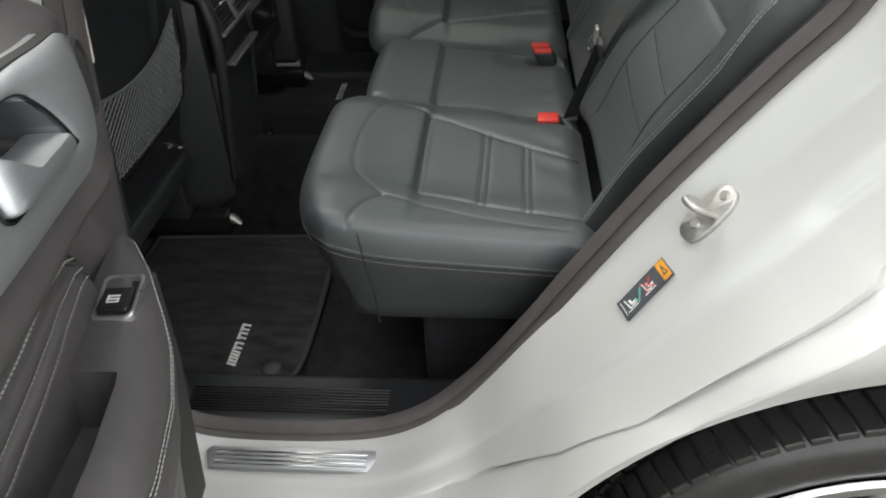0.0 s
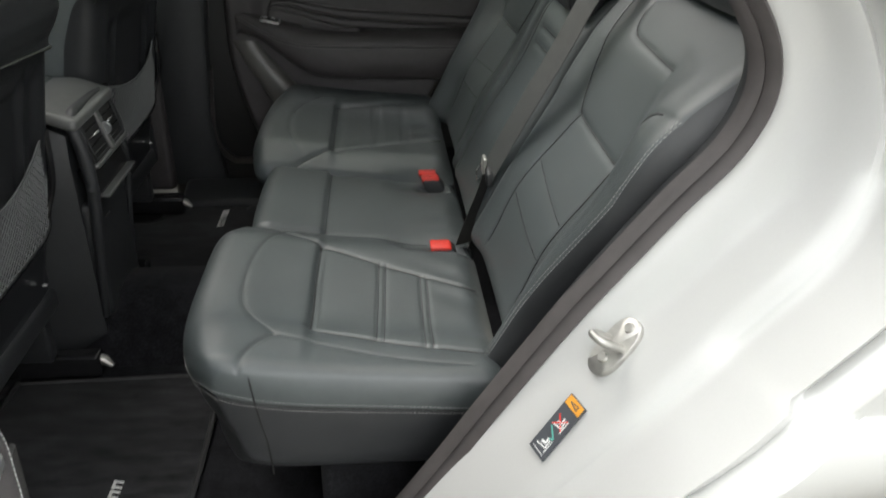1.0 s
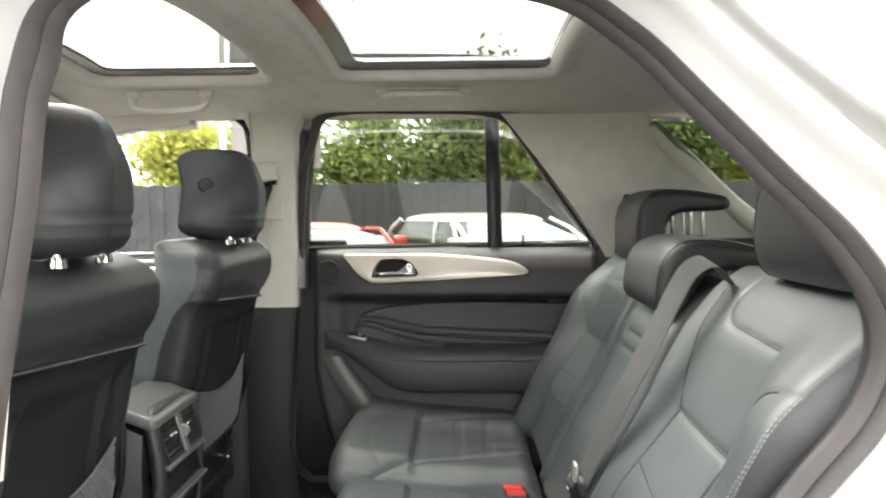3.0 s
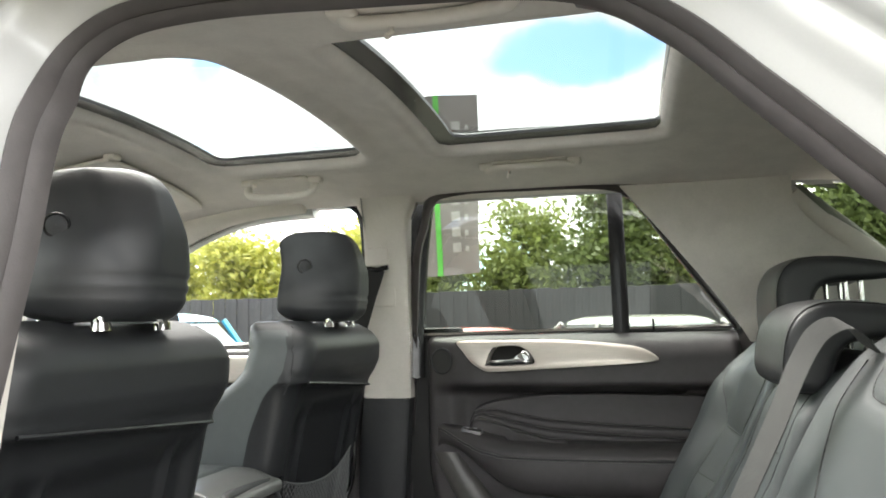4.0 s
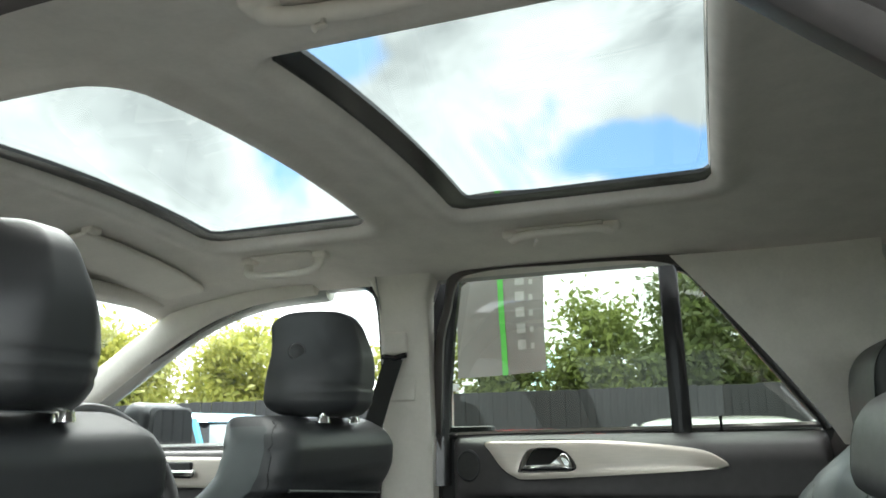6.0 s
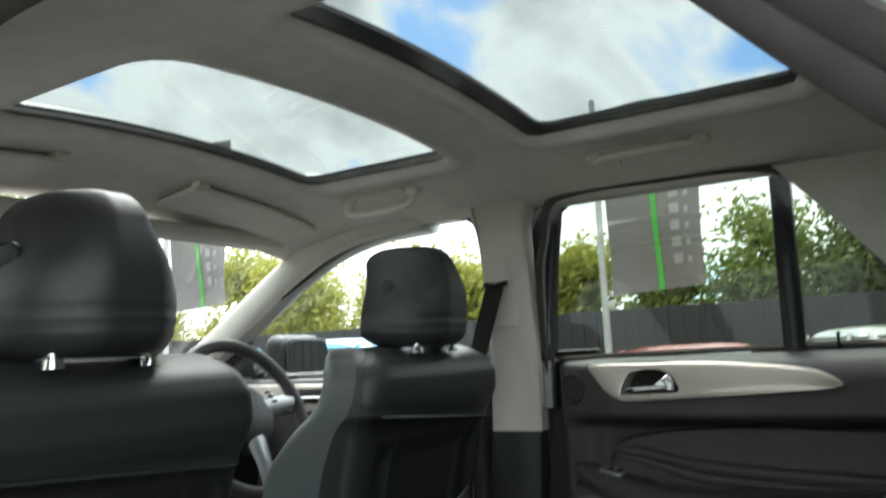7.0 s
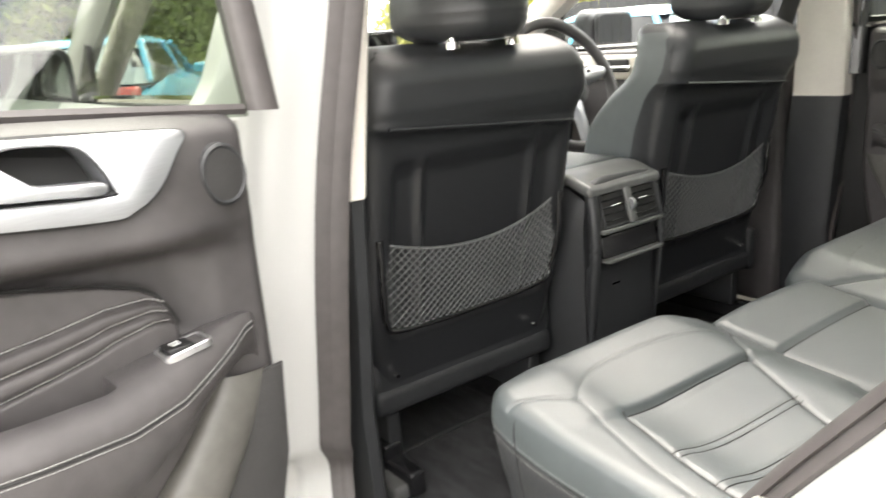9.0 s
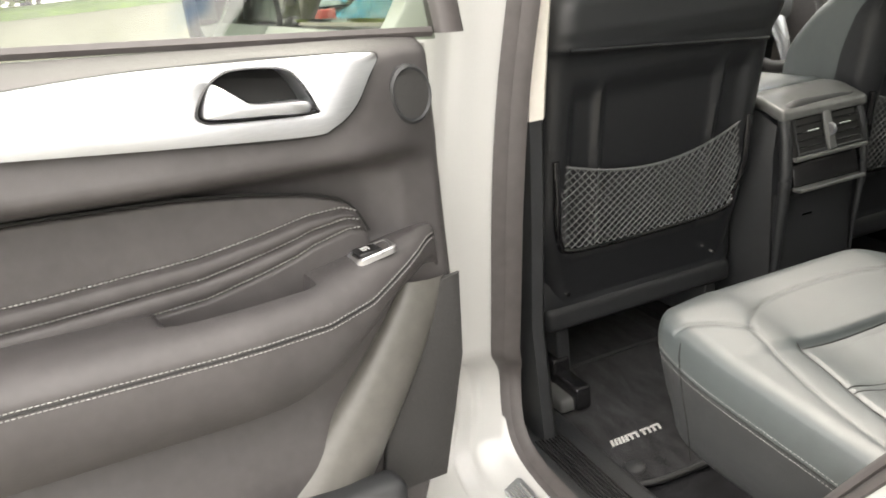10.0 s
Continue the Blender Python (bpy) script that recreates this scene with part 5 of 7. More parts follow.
def settle_bench(ob, back):
    """Lets a finished bench part sink into its place: the pads dished, the outer bolsters left standing."""
    n = len(ob.data.vertices)
    co = np.empty(n * 3)
    ob.data.vertices.foreach_get("co", co)
    co = co.reshape(-1, 3)
    co[:, 1] = draw_in(co[:, 1])
    if back:
        co += np.array([-0.009, 0, -0.022])
        co[:, 0] -= 0.13 * np.clip(1.07 - co[:, 2], 0, 1)
        # the outer side slants from the seam out to the door seal
        d = np.abs(co[:, 1] - YC)
        deep = np.clip((co[:, 0] - np.interp(co[:, 2], FRONT_Z, FRONT_X)) / 0.085, 0, 1)
        co[:, 1] += np.sign(co[:, 1] - YC) * smooth01((d - 0.55) / 0.09) * (0.014 * deep - 0.008 * (1 - deep))
        co[:, 0] -= 0.034 * smooth01((d - 0.50) / 0.09) * smooth01((1.25 - co[:, 2]) / 0.12)
    else:
        co[:, 0] -= 0.018
        inner = 0.45 + 0.55 * smooth01((0.665 - np.abs(co[:, 1] - YC)) / 0.16)
        side = smooth01((np.abs(co[:, 1] - YC) - 0.52) / 0.10)
        co[:, 2] -= 0.030 * inner * smooth01((co[:, 2] - 0.755) / 0.06) + 0.018 * side
        low = np.clip(0.80 - co[:, 2], 0, 1)
        co[:, 2] -= 0.14 * low
    ob.data.vertices.foreach_set("co", co.ravel())
    ob.data.update()


for ob in list(scene.objects):
    up = ob.parent
    if ob.type == "MESH" and up is not None and (up is bench or up.parent is bench):
        settle_bench(ob, "back" in ob.name or "back" in up.name)


def posts(parent, ys, x, z0, z1, tilt=0.0, r=0.006):
    for y in ys:
        v, f = tube([(x, y, z0), (x + tilt * 0.5, y, (z0 + z1) / 2), (x + tilt, y, z1)], r, 10)
        mesh("post", v, f, M["chrome"], parent, "chrome headrest post")
        v, f = tube([(x, y, z0 - 0.004), (x, y, z0 + 0.007)], [0.013, 0.011], 14)
        mesh("collar", v, f, M["chrome"], parent, "collar of the post")


# rear headrests: a nose in front of the backrest and a flat tail over the posts
def hooked_headrest(label, x, yc, z, width, tip=0.0, nose=1.0):
    hr = thing("rear_headrest", label, "headrest", group="rear headrests")
    run = spline([(-0.088, -0.040), (-0.104, -0.012), (-0.109, 0.045), (-0.100, 0.108), (-0.066, 0.142), (0.0, 0.147), (0.060, 0.139), (0.098, 0.130), (0.110, 0.116)], 7)
    fold = spline([(-0.066, -0.040), (-0.050, -0.014), (-0.043, 0.030), (-0.038, 0.066), (-0.022, 0.088), (0.012, 0.096), (0.058, 0.097), (0.094, 0.100), (0.108, 0.108)], 7)
    m = len(run)
    prof = np.vstack([run, fold[::-1]])
    prof[:, 1] = np.where(prof[:, 1] < 0.06, 0.06 + (prof[:, 1] - 0.06) * nose, prof[:, 1])
    ct, st_ = math.cos(tip), math.sin(tip)
    nxt, prv = np.roll(prof, -1, 0), np.roll(prof, 1, 0)
    nor = np.stack([(nxt - prv)[:, 1], -(nxt - prv)[:, 0]], 1)
    nor /= np.linalg.norm(nor, axis=1, keepdims=True)
    if np.sum(nor * (prof - prof.mean(0))) < 0:
        nor = -nor
    loops = []
    h, r = width / 2, 0.016
    for y, ins in [(-h + r * (1 - math.sin(t)), r * (1 - math.cos(t))) for t in np.linspace(math.pi / 2, 0, 6)] + [(t, 0) for t in np.linspace(-h + r, h - r, 12)[1:-1]] + [(h - r * (1 - math.sin(t)), r * (1 - math.cos(t))) for t in np.linspace(0, math.pi / 2, 6)]:
        q = prof - nor * ins
        q = q * (1 - 0.05 * (y / h) ** 4)
        loops.append(np.stack([x + q[:, 0] * ct + q[:, 1] * st_, np.full(len(q), yc + y), z - q[:, 0] * st_ + q[:, 1] * ct], 1))
    v, f = loft(loops)
    n = len(prof)
    caps = [(k + i, k + i + 1, k + n - 2 - i, k + n - 1 - i) for k in (0, len(v) - n) for i in range(m - 1)]
    pad = mesh("pad", v, list(f) + caps, M["leather_dark"], hr, "black leather pad", auto=75)
    for k in (4, len(loops) - 5):
        mesh("piping", *tube(loops[k] * 1.0, 0.0013, 5, closed=True), M["dark"], pad, "sewn seam")
    for sg in (-1, 1):
        y = yc + sg * (width / 2 - 0.055)
        for dx in (0.030, 0.058):
            p = np.array([(dx, 0.102), (dx + 0.002, 0.04), (dx + 0.004, -0.06)])
            mesh("post", *tube(np.stack([x + p[:, 0] * ct + p[:, 1] * st_, np.full(3, y), z - p[:, 0] * st_ + p[:, 1] * ct], 1), 0.0055, 10), M["chrome"], hr, "chrome headrest post")
    return hr


hooked_headrest("raised black leather rear headrest on chrome posts", -0.062, 0.500, 1.285, 0.265, nose=0.75)
hooked_headrest("low black leather middle headrest over the backrest", -0.143, 0.965, 1.168, 0.270, 0.06, 0.45)
hooked_headrest("raised black leather rear headrest with a flat tail", -0.062, 1.430, 1.266, 0.265)

# buckles, belt and its tongue
for y, x0, z0, wd in ((0.797, -0.458, 0.772, 0.036), (1.112, -0.456, 0.779, 0.021), (1.139, -0.461, 0.781, 0.021)):
    bk = thing("belt_buckle", "black belt buckle with a red button", "belt buckle", group="belt buckles")
    v, f = rbox(0.046, wd + 0.004, 0.075, 0.008, None, 3)
    v[:, 0] += -0.35 * v[:, 2]
    mesh("housing", v + np.array([x0 + 0.012, y, z0 - 0.034]), f, M["plastic"], bk, "black plastic housing")
    v, f = rbox(0.040, wd, 0.014, 0.004, None, 2)
    v[:, 0] += -0.35 * v[:, 2]
    mesh("button", v + np.array([x0 - 0.002, y, z0]), f, M["red"], bk, "red release button")
sb = thing("rear_seat_belt", "grey woven rear seat belt with its tongue", "seat belt")


def strap(path, width, side, thick=0.0015):
    p = np.array(path, float)
    s = np.array(side, float)
    if s.ndim == 1:
        s = np.tile(s, (len(p), 1))
    t = np.gradient(p, axis=0)
    n = np.cross(t, s)
    n /= np.linalg.norm(n, axis=1, keepdims=True)
    return loft([p - s * width / 2 + n * thick / 2, p + s * width / 2 + n * thick / 2, p + s * width / 2 - n * thick / 2, p - s * width / 2 - n * thick / 2, p - s * width / 2 + n * thick / 2], False)


belt_line = spline([(-0.362, 0.835, 0.905), (-0.318, 0.785, 1.03), (-0.268, 0.742, 1.155), (-0.238, 0.722, 1.232), (-0.212, 0.724, 1.272), (-0.180, 0.730, 1.282), (-0.150, 0.738, 1.250)], 8)
mesh("webbing", *strap(belt_line - np.array([0.010, 0, 0]), 0.050, (-0.22, 0.93, 0.29)), M["belt"], sb, "grey belt webbing")
low = spline([(-0.366, 0.835, 0.905), (-0.378, 0.828, 0.87), (-0.398, 0.818, 0.82), (-0.416, 0.812, 0.77)], 6)
mesh("lower_webbing", *strap(low, 0.036, (0.9, 0.4, 0.0)), M["dark"], sb, "dark lower webbing")
v, f = rbox(0.014, 0.058, 0.026, 0.005, None, 2)
v[:, 2] += 0.25 * v[:, 1]
mesh("tongue_grip", v + np.array([-0.370, 0.840, 0.906]), f, M["plastic"], sb, "black tongue grip")
TB = np.array([-0.380, 0.868, 0.896])
ta, tb = np.array([-0.10, 0.72, -0.55]), np.array([-0.12, 0.60, 0.79])
ta, tb = ta / np.linalg.norm(ta), tb / np.linalg.norm(tb)
mesh("tongue", *tube([TB + ta * a + tb * b for a, b in ((-0.016, 0.012), (0.034, 0.010), (0.036, 0.0), (0.034, -0.010), (-0.016, -0.012))], 0.0026, 8, closed=True), M["chrome"], sb, "steel tongue")
v, f = rbox(0.008, 0.030, 0.034, 0.004, None, 2)
mesh("tongue_head", v + np.array([-0.377, 0.850, 0.915]), f, M["steel"], sb, "bright head of the tongue")
fb = thing("rear_seat_belt", "black rear seat belt hanging from the slot in the quarter trim", "seat belt")
mesh("webbing", *strap(spline([(-0.104, 1.655, 1.410), (-0.114, 1.640, 1.360), (-0.128, 1.625, 1.300), (-0.140, 1.612, 1.235)], 6), 0.042, (0.93, 0.30, 0.20)), M["belt"], fb, "black belt webbing")
# child seat anchor tag
tag = thing("anchor_tag", "small black textile tag with white print between cushion and backrest", "tag")
v, f = box_geo((-0.405, 0.285, 0.862), (0.004, 0.018, 0.04), 0.001, 1)
mesh("tag_cloth", v, f, M["dark"], tag)
for k in range(3):
    mesh("print", *box_geo((-0.4076, 0.285, 0.850 + 0.011 * k), (0.0008, 0.013, 0.004), 0, 1), M["white"], tag, "white print bar", smooth=False)


v, f = rbox(0.34, 1.22, 0.19, 0.02, 0.1, 3)
mesh("seat_base", v + np.array([-0.50, YC, 0.595]), f, M["carpet"], bench, "black carpeted seat base")


# ---- front seats ----
M["cap"] = mat("satin_grey_plastic", (0.125, 0.127, 0.124), 0.32, scale=60, rough_var=0.06)
M["shell"] = mat("hard_seat_shell", (0.018, 0.019, 0.021), 0.34, scale=90, bump=0.2, bump_scale=900, kind="leather", rough_var=0.05)
def front_seat(yc, label):
    s = thing("passenger_seat" if yc < YC else "driver_seat", label, "car seat", group="front seats")
    # backrest
    H0, H1, W, T = 0.66, 1.308, 0.490, 0.165
    v, f = rbox(T, W, H1 - H0, 0.05, 0.006, 5)
    b, c, a = v[:, 1] / (W / 2), v[:, 2] / ((H1 - H0) / 2), v[:, 0] / (T / 2)
    Z = (H0 + H1) / 2 + v[:, 2]
    wid = 1 - 0.10 * smooth01((-0.2 - c) / 0.8) - 0.09 * smooth01((c - 0.6) / 0.4) ** 2
    Y = yc + v[:, 1] * wid
    rear = smooth01((a + 0.2) / 0.9)
    lean = np.interp(Z, [0.66, 0.72, 0.85, 0.98, 1.10, 1.15, 1.165, 1.185, 1.21, 1.25, 1.28, 1.308], [-1.195, -1.185, -1.158, -1.132, -1.108, -1.098, -1.092, -1.078, -1.066, -1.061, -1.072, -1.100])
    X = lean - T / 2 + v[:, 0] + (Z - 0.95) * 0.06 * (1 - rear)
    X = X - 0.09 * (1 - rear) * np.abs(b) ** 3 * smooth01((0.75 - c) / 0.5)
    # recessed back shell below the leather band
    shell = rear * smooth01((1.165 - 0.020 * b - Z) / 0.006)
    X = X - 0.004 * shell
    rec = smooth01((0.80 - np.abs(b)) / 0.10) * smooth01((1.140 - Z) / 0.05) * smooth01((Z - 0.80) / 0.02) * rear
    X = X - 0.015 * rec
    for bb in (-0.52, 0.52):
        X = X + 0.011 * np.exp(-((b - bb + 0.08 * np.sign(bb) * (1.1 - Z)) / 0.035) ** 2) * rec
    X = X + 0.004 * np.exp(-((Z - 1.168 + 0.020 * b) / 0.004) ** 2) * rear
    bv = np.stack([X, Y, Z], 1)
    in_shell = [rear[list(q)].mean() > 0.75 and (Z + 0.020 * b)[list(q)].mean() < 1.163 for q in f]
    # front and sides in the plain seat leather, top and rear in its darkened copy
    fore = [(not k) and a[list(q)].mean() < 0.45 and Z[list(q)].mean() < 1.29 for q, k in zip(f, in_shell)]
    back = mesh("backrest", bv, [q for q, k, m in zip(f, in_shell, fore) if not k and not m], M["leather_dark"], s, "black leather top and rear of the backrest", auto=70)
    mesh("bolster", bv, [q for q, m in zip(f, fore) if m], M["leather"], s, "grey-black leather front and side bolsters", auto=70)
    mesh("back_shell", bv, [q for q, k in zip(f, in_shell) if k], M["shell"], s, "hard black rear shell of the backrest", auto=40)
    lip = np.array([(-1.09, yc + y_, z_) for y_ in np.linspace(-0.21, 0.21, 40) for z_ in [1.166 - 0.020 * y_ / 0.2375]])
    lip[:, 0] = [bv[(np.abs(bv[:, 1] - p[1]) < 0.012) & (np.abs(Z - p[2]) < 0.012), 0].max() + 0.0004 for p in lip]
    mesh("shell_lip", *tube(lip, 0.0030, 6), M["shell"], back, "raised edge of the shell")
    # side seams
    for sg in (-1, 1):
        line = spline([(-1.120, yc + sg * 0.232, 1.16), (-1.100, yc + sg * 0.230, 1.21), (-1.105, yc + sg * 0.215, 1.265), (-1.120, yc + sg * 0.19, 1.295)], 8)
        line = snap(np.stack([X, Y, Z], 1), line, 1.0, 1.31)
        mesh("piping", *tube(resample(line, 30), 0.0016, 6), M["plastic"], back, "sewn seam")
    # net pocket: frame and diamond mesh
    nf = spline([(-1.134, yc - 0.212, 1.000), (-1.140, yc - 0.210, 0.92), (-1.157, yc - 0.200, 0.848), (-1.160, yc - 0.17, 0.824), (-1.161, yc, 0.820), (-1.160, yc + 0.17, 0.829),
                 (-1.156, yc + 0.196, 0.866), (-1.140, yc + 0.204, 0.92), (-1.134, yc + 0.206, 1.010)], 8)
    nets = mesh("net_frame", *tube(nf, 0.0065, 8), M["gloss"], s, "black net frame")

    def net_top(t):
        return 0.992 - 0.040 * (1 - (2 * t - 1) ** 2) + 0.012 * t

    def net_at(t, q):
        """t across 0..1, q up 0..1"""
        y = yc - 0.207 + 0.411 * t
        zt = net_top(t)
        zb = 0.824 + 0.02 * (2 * t - 1) ** 8
        return np.array([-1.139 - 0.018 * (1 - q) + 0.010 * math.sin(math.pi * t) * q, y, zb + (zt - zb) * q])
    g = Geo()
    na, nq = 27, 10
    for k in range(-nq, na):
        for sgn in (1, -1):
            pts = []
            for j in range(nq + 1):
                t = (k + j) / na if sgn > 0 else (k + nq - j) / na
                if -0.001 <= t <= 1.001:
                    pts.append(net_at(t, j / nq))
            if len(pts) > 1:
                g.add(*tube(pts, 0.0011, 3))
    g.out("net_mesh", M["net"], nets, "dark grey elastic net")
    mesh("net_hem", *tube([net_at(t, 1.0) for t in np.linspace(0, 1, 40)], 0.0022, 6), M["net"], nets, "gathered elastic hem")
    # clips
    for y in (-0.18, 0.16):
        mesh("shell_clip", *tube([(-1.178, yc + y, 0.735), (-1.170, yc + y, 0.735)], [0.005, 0.004], 10), M["chrome"], s, "small bright clip")
    v, f = rbox(0.05, 0.44, 0.05, 0.015, 0.04)
    mesh("lower_edge", v + np.array([-1.208, yc, 0.68]), f, M["plastic"], s, "black lower shell edge")
    # cushion and base
    v, f = rbox(0.50, 0.49, 0.15, 0.05, 0.04, 4)
    v[:, 2] += 0.03 * np.abs(v[:, 1] / 0.245) ** 3
    mesh("seat_cushion", v + np.array([-1.44, yc, 0.72]), f, M["leather_dark"], s, "black leather cushion", auto=80)
    for sg in (-1, 1):
        mesh("rail_support", *box_geo((-1.42, yc + sg * 0.18, 0.605), (0.44, 0.03, 0.09), 0.006), M["plastic"], s, "seat base side")
        mesh("seat_rail", *box_geo((-1.40, yc + sg * 0.19, 0.542), (0.56, 0.035, 0.05), 0.008), M["gloss"], s, "black seat rail")
        if sg < 0:
            mesh("rail_cover", *box_geo((-1.172, yc - 0.205, 0.530), (0.085, 0.062, 0.030), 0.010), M["cap"], s, "grey rail end cover")
            mesh("rail_bracket", *box_geo((-1.225, yc - 0.19, 0.566), (0.06, 0.04, 0.055), 0.008), M["gloss"], s, "black rail bracket")
            continue
        mesh("rail_bolt", *tube([(-1.13, yc + sg * 0.19, 0.552), (-1.115, yc + sg * 0.19, 0.547), (-1.10, yc + sg * 0.185, 0.537)], [0.012, 0.010, 0.004], 8), M["steel"], s, "bright rail end")
    # side cover
    mesh("side_cover", *box_geo((-1.42, yc + (-0.25 if yc < YC else 0.25), 0.70), (0.46, 0.04, 0.12), 0.018), M["plastic"], s, "black side cover with seat switches")
    # headrest
    hw, hh, ht = 0.228, 0.205, 0.096
    v, f = rbox(ht, hw, hh, 0.036, 0.006, 6)
    b, c, a = v[:, 1] / (hw / 2), v[:, 2] / (hh / 2), v[:, 0] / (ht / 2)
    wid = 1.08 - 0.52 * smooth01((c + 0.45) / 1.6) - 0.05 * smooth01((-0.6 - c) / 0.4)
    hx = v[:, 0] - 0.084 * np.clip((np.abs(b) - 0.25) / 0.75, 0, 1) ** 1.5 + 0.010 * (1 - c ** 2) - 0.02 * smooth01(c)
    hv = np.stack([-1.090 + hx, yc + 0.006 + v[:, 1] * wid, 1.408 + v[:, 2]], 1)
    # sewn lines on the back
    back_side = smooth01((a + 0.1) / 0.6)
    q = np.stack([hv[:, 1] - yc, hv[:, 2]], 1)
    for pts in (spline([(-0.14, 1.366), (-0.05, 1.360), (0.06, 1.360), (0.14, 1.366)], 5), [(-0.14, 1.340), (0.14, 1.340)],
                spline([(-0.045, 1.51), (-0.066, 1.45), (-0.070, 1.40), (-0.050, 1.366), (-0.02, 1.362)], 5)):
        hv[:, 0] -= 0.0035 * np.exp(-(dist_line(q, pts) / 0.003) ** 2) * back_side
    head = mesh("headrest", hv, f, M["leather_dark"], s, "black leather headrest", auto=80)
    # round button on the wing, lying on its surface
    near_b = hv[np.argsort(np.hypot(hv[:, 1] - yc + 0.095, hv[:, 2] - 1.426) + 0.5 * (hv[:, 1] > yc - 0.09))[:10]]
    bc = np.array([near_b[:, 0].max(), yc - 0.095, 1.426])
    bn = np.array([0.52, -0.854, 0.0])
    bt, bu = np.array([0.854, 0.52, 0.0]), np.array([0.0, 0.0, 1.0])
    ring_ = np.linspace(0, 2 * math.pi, 28, endpoint=False)
    cb = [np.array([bc + bn * d + bt * r * math.cos(t_) + bu * r * math.sin(t_) for t_ in ring_]) for r, d in ((0.0165, -0.012), (0.0165, 0.003), (0.0152, 0.0045), (0.0135, 0.0045), (0.0130, 0.002))]
    v, f = loft(cb)
    mesh("button_ring", v, f, M["gloss"], head, "black button ring")
    cb = [np.array([bc + bn * d + bt * r * math.cos(t_) + bu * r * math.sin(t_) for t_ in ring_]) for r, d in ((0.0128, 0.001), (0.0124, 0.0042), (0.009, 0.0054), (0.001, 0.006))]
    v, f = loft(cb)
    mesh("adjust_button", v, f, M["plastic"], head, "round adjustment button")
    posts(head, (yc - 0.064, yc + 0.064), -1.090, 1.298, 1.335, -0.005, 0.0065)
    mesh("post_bridge", *tube([(-1.090, yc - 0.075, 1.306), (-1.090, yc + 0.075, 1.306)], 0.0030, 6), M["chrome"], head, "thin chrome bar between the posts")
    return s


front_seat(0.594, "black leather front passenger seat with a net pocket")
front_seat(mirror(0.594), "black leather front driver seat with a net pocket")

# ---- centre console ----
con = thing("centre_console", "black centre console with rear air vents and grey lid", "console")


def con_loft(rows, n=24):
    """Sections (x, half width, z bottom, z top) with rounded tops."""
    loops = []
    for x, hw, z0, z1, r in rows:
        q = rrect(YC - hw, YC + hw, z0, z1, r, n)
        loops.append(np.stack([np.full(n, x), q[:, 0], q[:, 1]], 1))
    v, f = loft(loops)
    return v, list(f) + [tuple(range(n)), tuple(range(len(v) - n, len(v)))]


mesh("console_body", *con_loft([(-1.75, 0.14, 0.5, 1.00, 0.03), (-1.3, 0.14, 0.5, 1.00, 0.03), (-1.18, 0.125, 0.5, 1.0, 0.03), (-1.13, 0.105, 0.5, 0.985, 0.03), (-1.13, 0.09, 0.5, 0.965, 0.03)]), M["plastic"], con, "black console body")
v, f = rbox(0.38, 0.225, 0.040, 0.018, 0.02, 4)
mesh("lid", v + np.array([-1.392, YC, 1.012]), f, M["leather"], con, "padded console lid")
v, f = rbox(0.14, 0.222, 0.024, 0.010, 0.01, 4)
v[:, 2] -= 0.020 * smooth01((v[:, 0] + 0.01) / 0.08) ** 1.2
mesh("rear_cap", v + np.array([-1.173, YC, 1.016]), f, M["cap"], con, "satin dark grey cap over the vents")
# hoop frame round the vents, leaning back
hoop = spline([(-1.125, YC - 0.104, 0.60), (-1.112, YC - 0.104, 0.74), (-1.100, YC - 0.104, 0.86), (-1.104, YC - 0.101, 0.94), (-1.116, YC - 0.094, 0.988), (-1.122, YC - 0.070, 1.006), (-1.124, YC, 1.008),
               (-1.122, YC + 0.070, 1.006), (-1.116, YC + 0.094, 0.988), (-1.104, YC + 0.101, 0.94), (-1.100, YC + 0.104, 0.86), (-1.112, YC + 0.104, 0.74), (-1.125, YC + 0.104, 0.60)], 7)
mesh("hoop", *tube(hoop, [0.012 - 0.004 * min(1.0, max(0.0, (p[1] - YC + 0.06) / 0.1)) - 0.005 * min(1.0, max(0.0, (0.86 - p[2]) / 0.2)) for p in hoop], 10), M["plastic"], con, "black hoop round the vents")


def vx(z):
    return -1.093 - 0.25 * (z - 0.93)


v, f = rbox(0.02, 0.185, 0.10, 0.006, None, 2)
v[:, 0] += -0.30 * v[:, 2]
mesh("vent_backing", v + np.array([-1.112, YC, 0.962]), f, M["dark"], con, "dark vent opening")
for sg in (-1, 1):
    vent = mesh("air_vent", *tube([(vx(z), YC + sg * y, z) for y, z in ((0.012, 0.922), (0.082, 0.922), (0.080, 0.994), (0.012, 0.998))], 0.0035, 6, closed=True), M["plastic"], con, "black vent frame")
    for k in range(5):
        z = 0.933 + 0.0135 * k
        mesh("slat", *box_geo((vx(z) - 0.004, YC + sg * 0.047, z), (0.012, 0.066, 0.0025), 0.001, 1), M["gloss"], vent, "vent slat")
    mesh("slider", *box_geo((vx(0.962) + 0.004, YC + sg * 0.042, 0.962), (0.006, 0.028, 0.0055), 0.002, 2), M["chrome"], vent, "bright slider")
v, f = rbox(0.010, 0.020, 0.082, 0.004, None, 2)
v[:, 0] += -0.30 * v[:, 2]
mesh("centre_bar", v + np.array([vx(0.96) + 0.002, YC, 0.96]), f, M["cap"], con, "satin grey bar between the vents")
mesh("thumb_wheel", *tube([(vx(0.957) + 0.006, YC - 0.004, 0.957), (vx(0.957) + 0.006, YC + 0.004, 0.957)], 0.012, 16), M["alu"], con, "thumb wheel with bright edge")
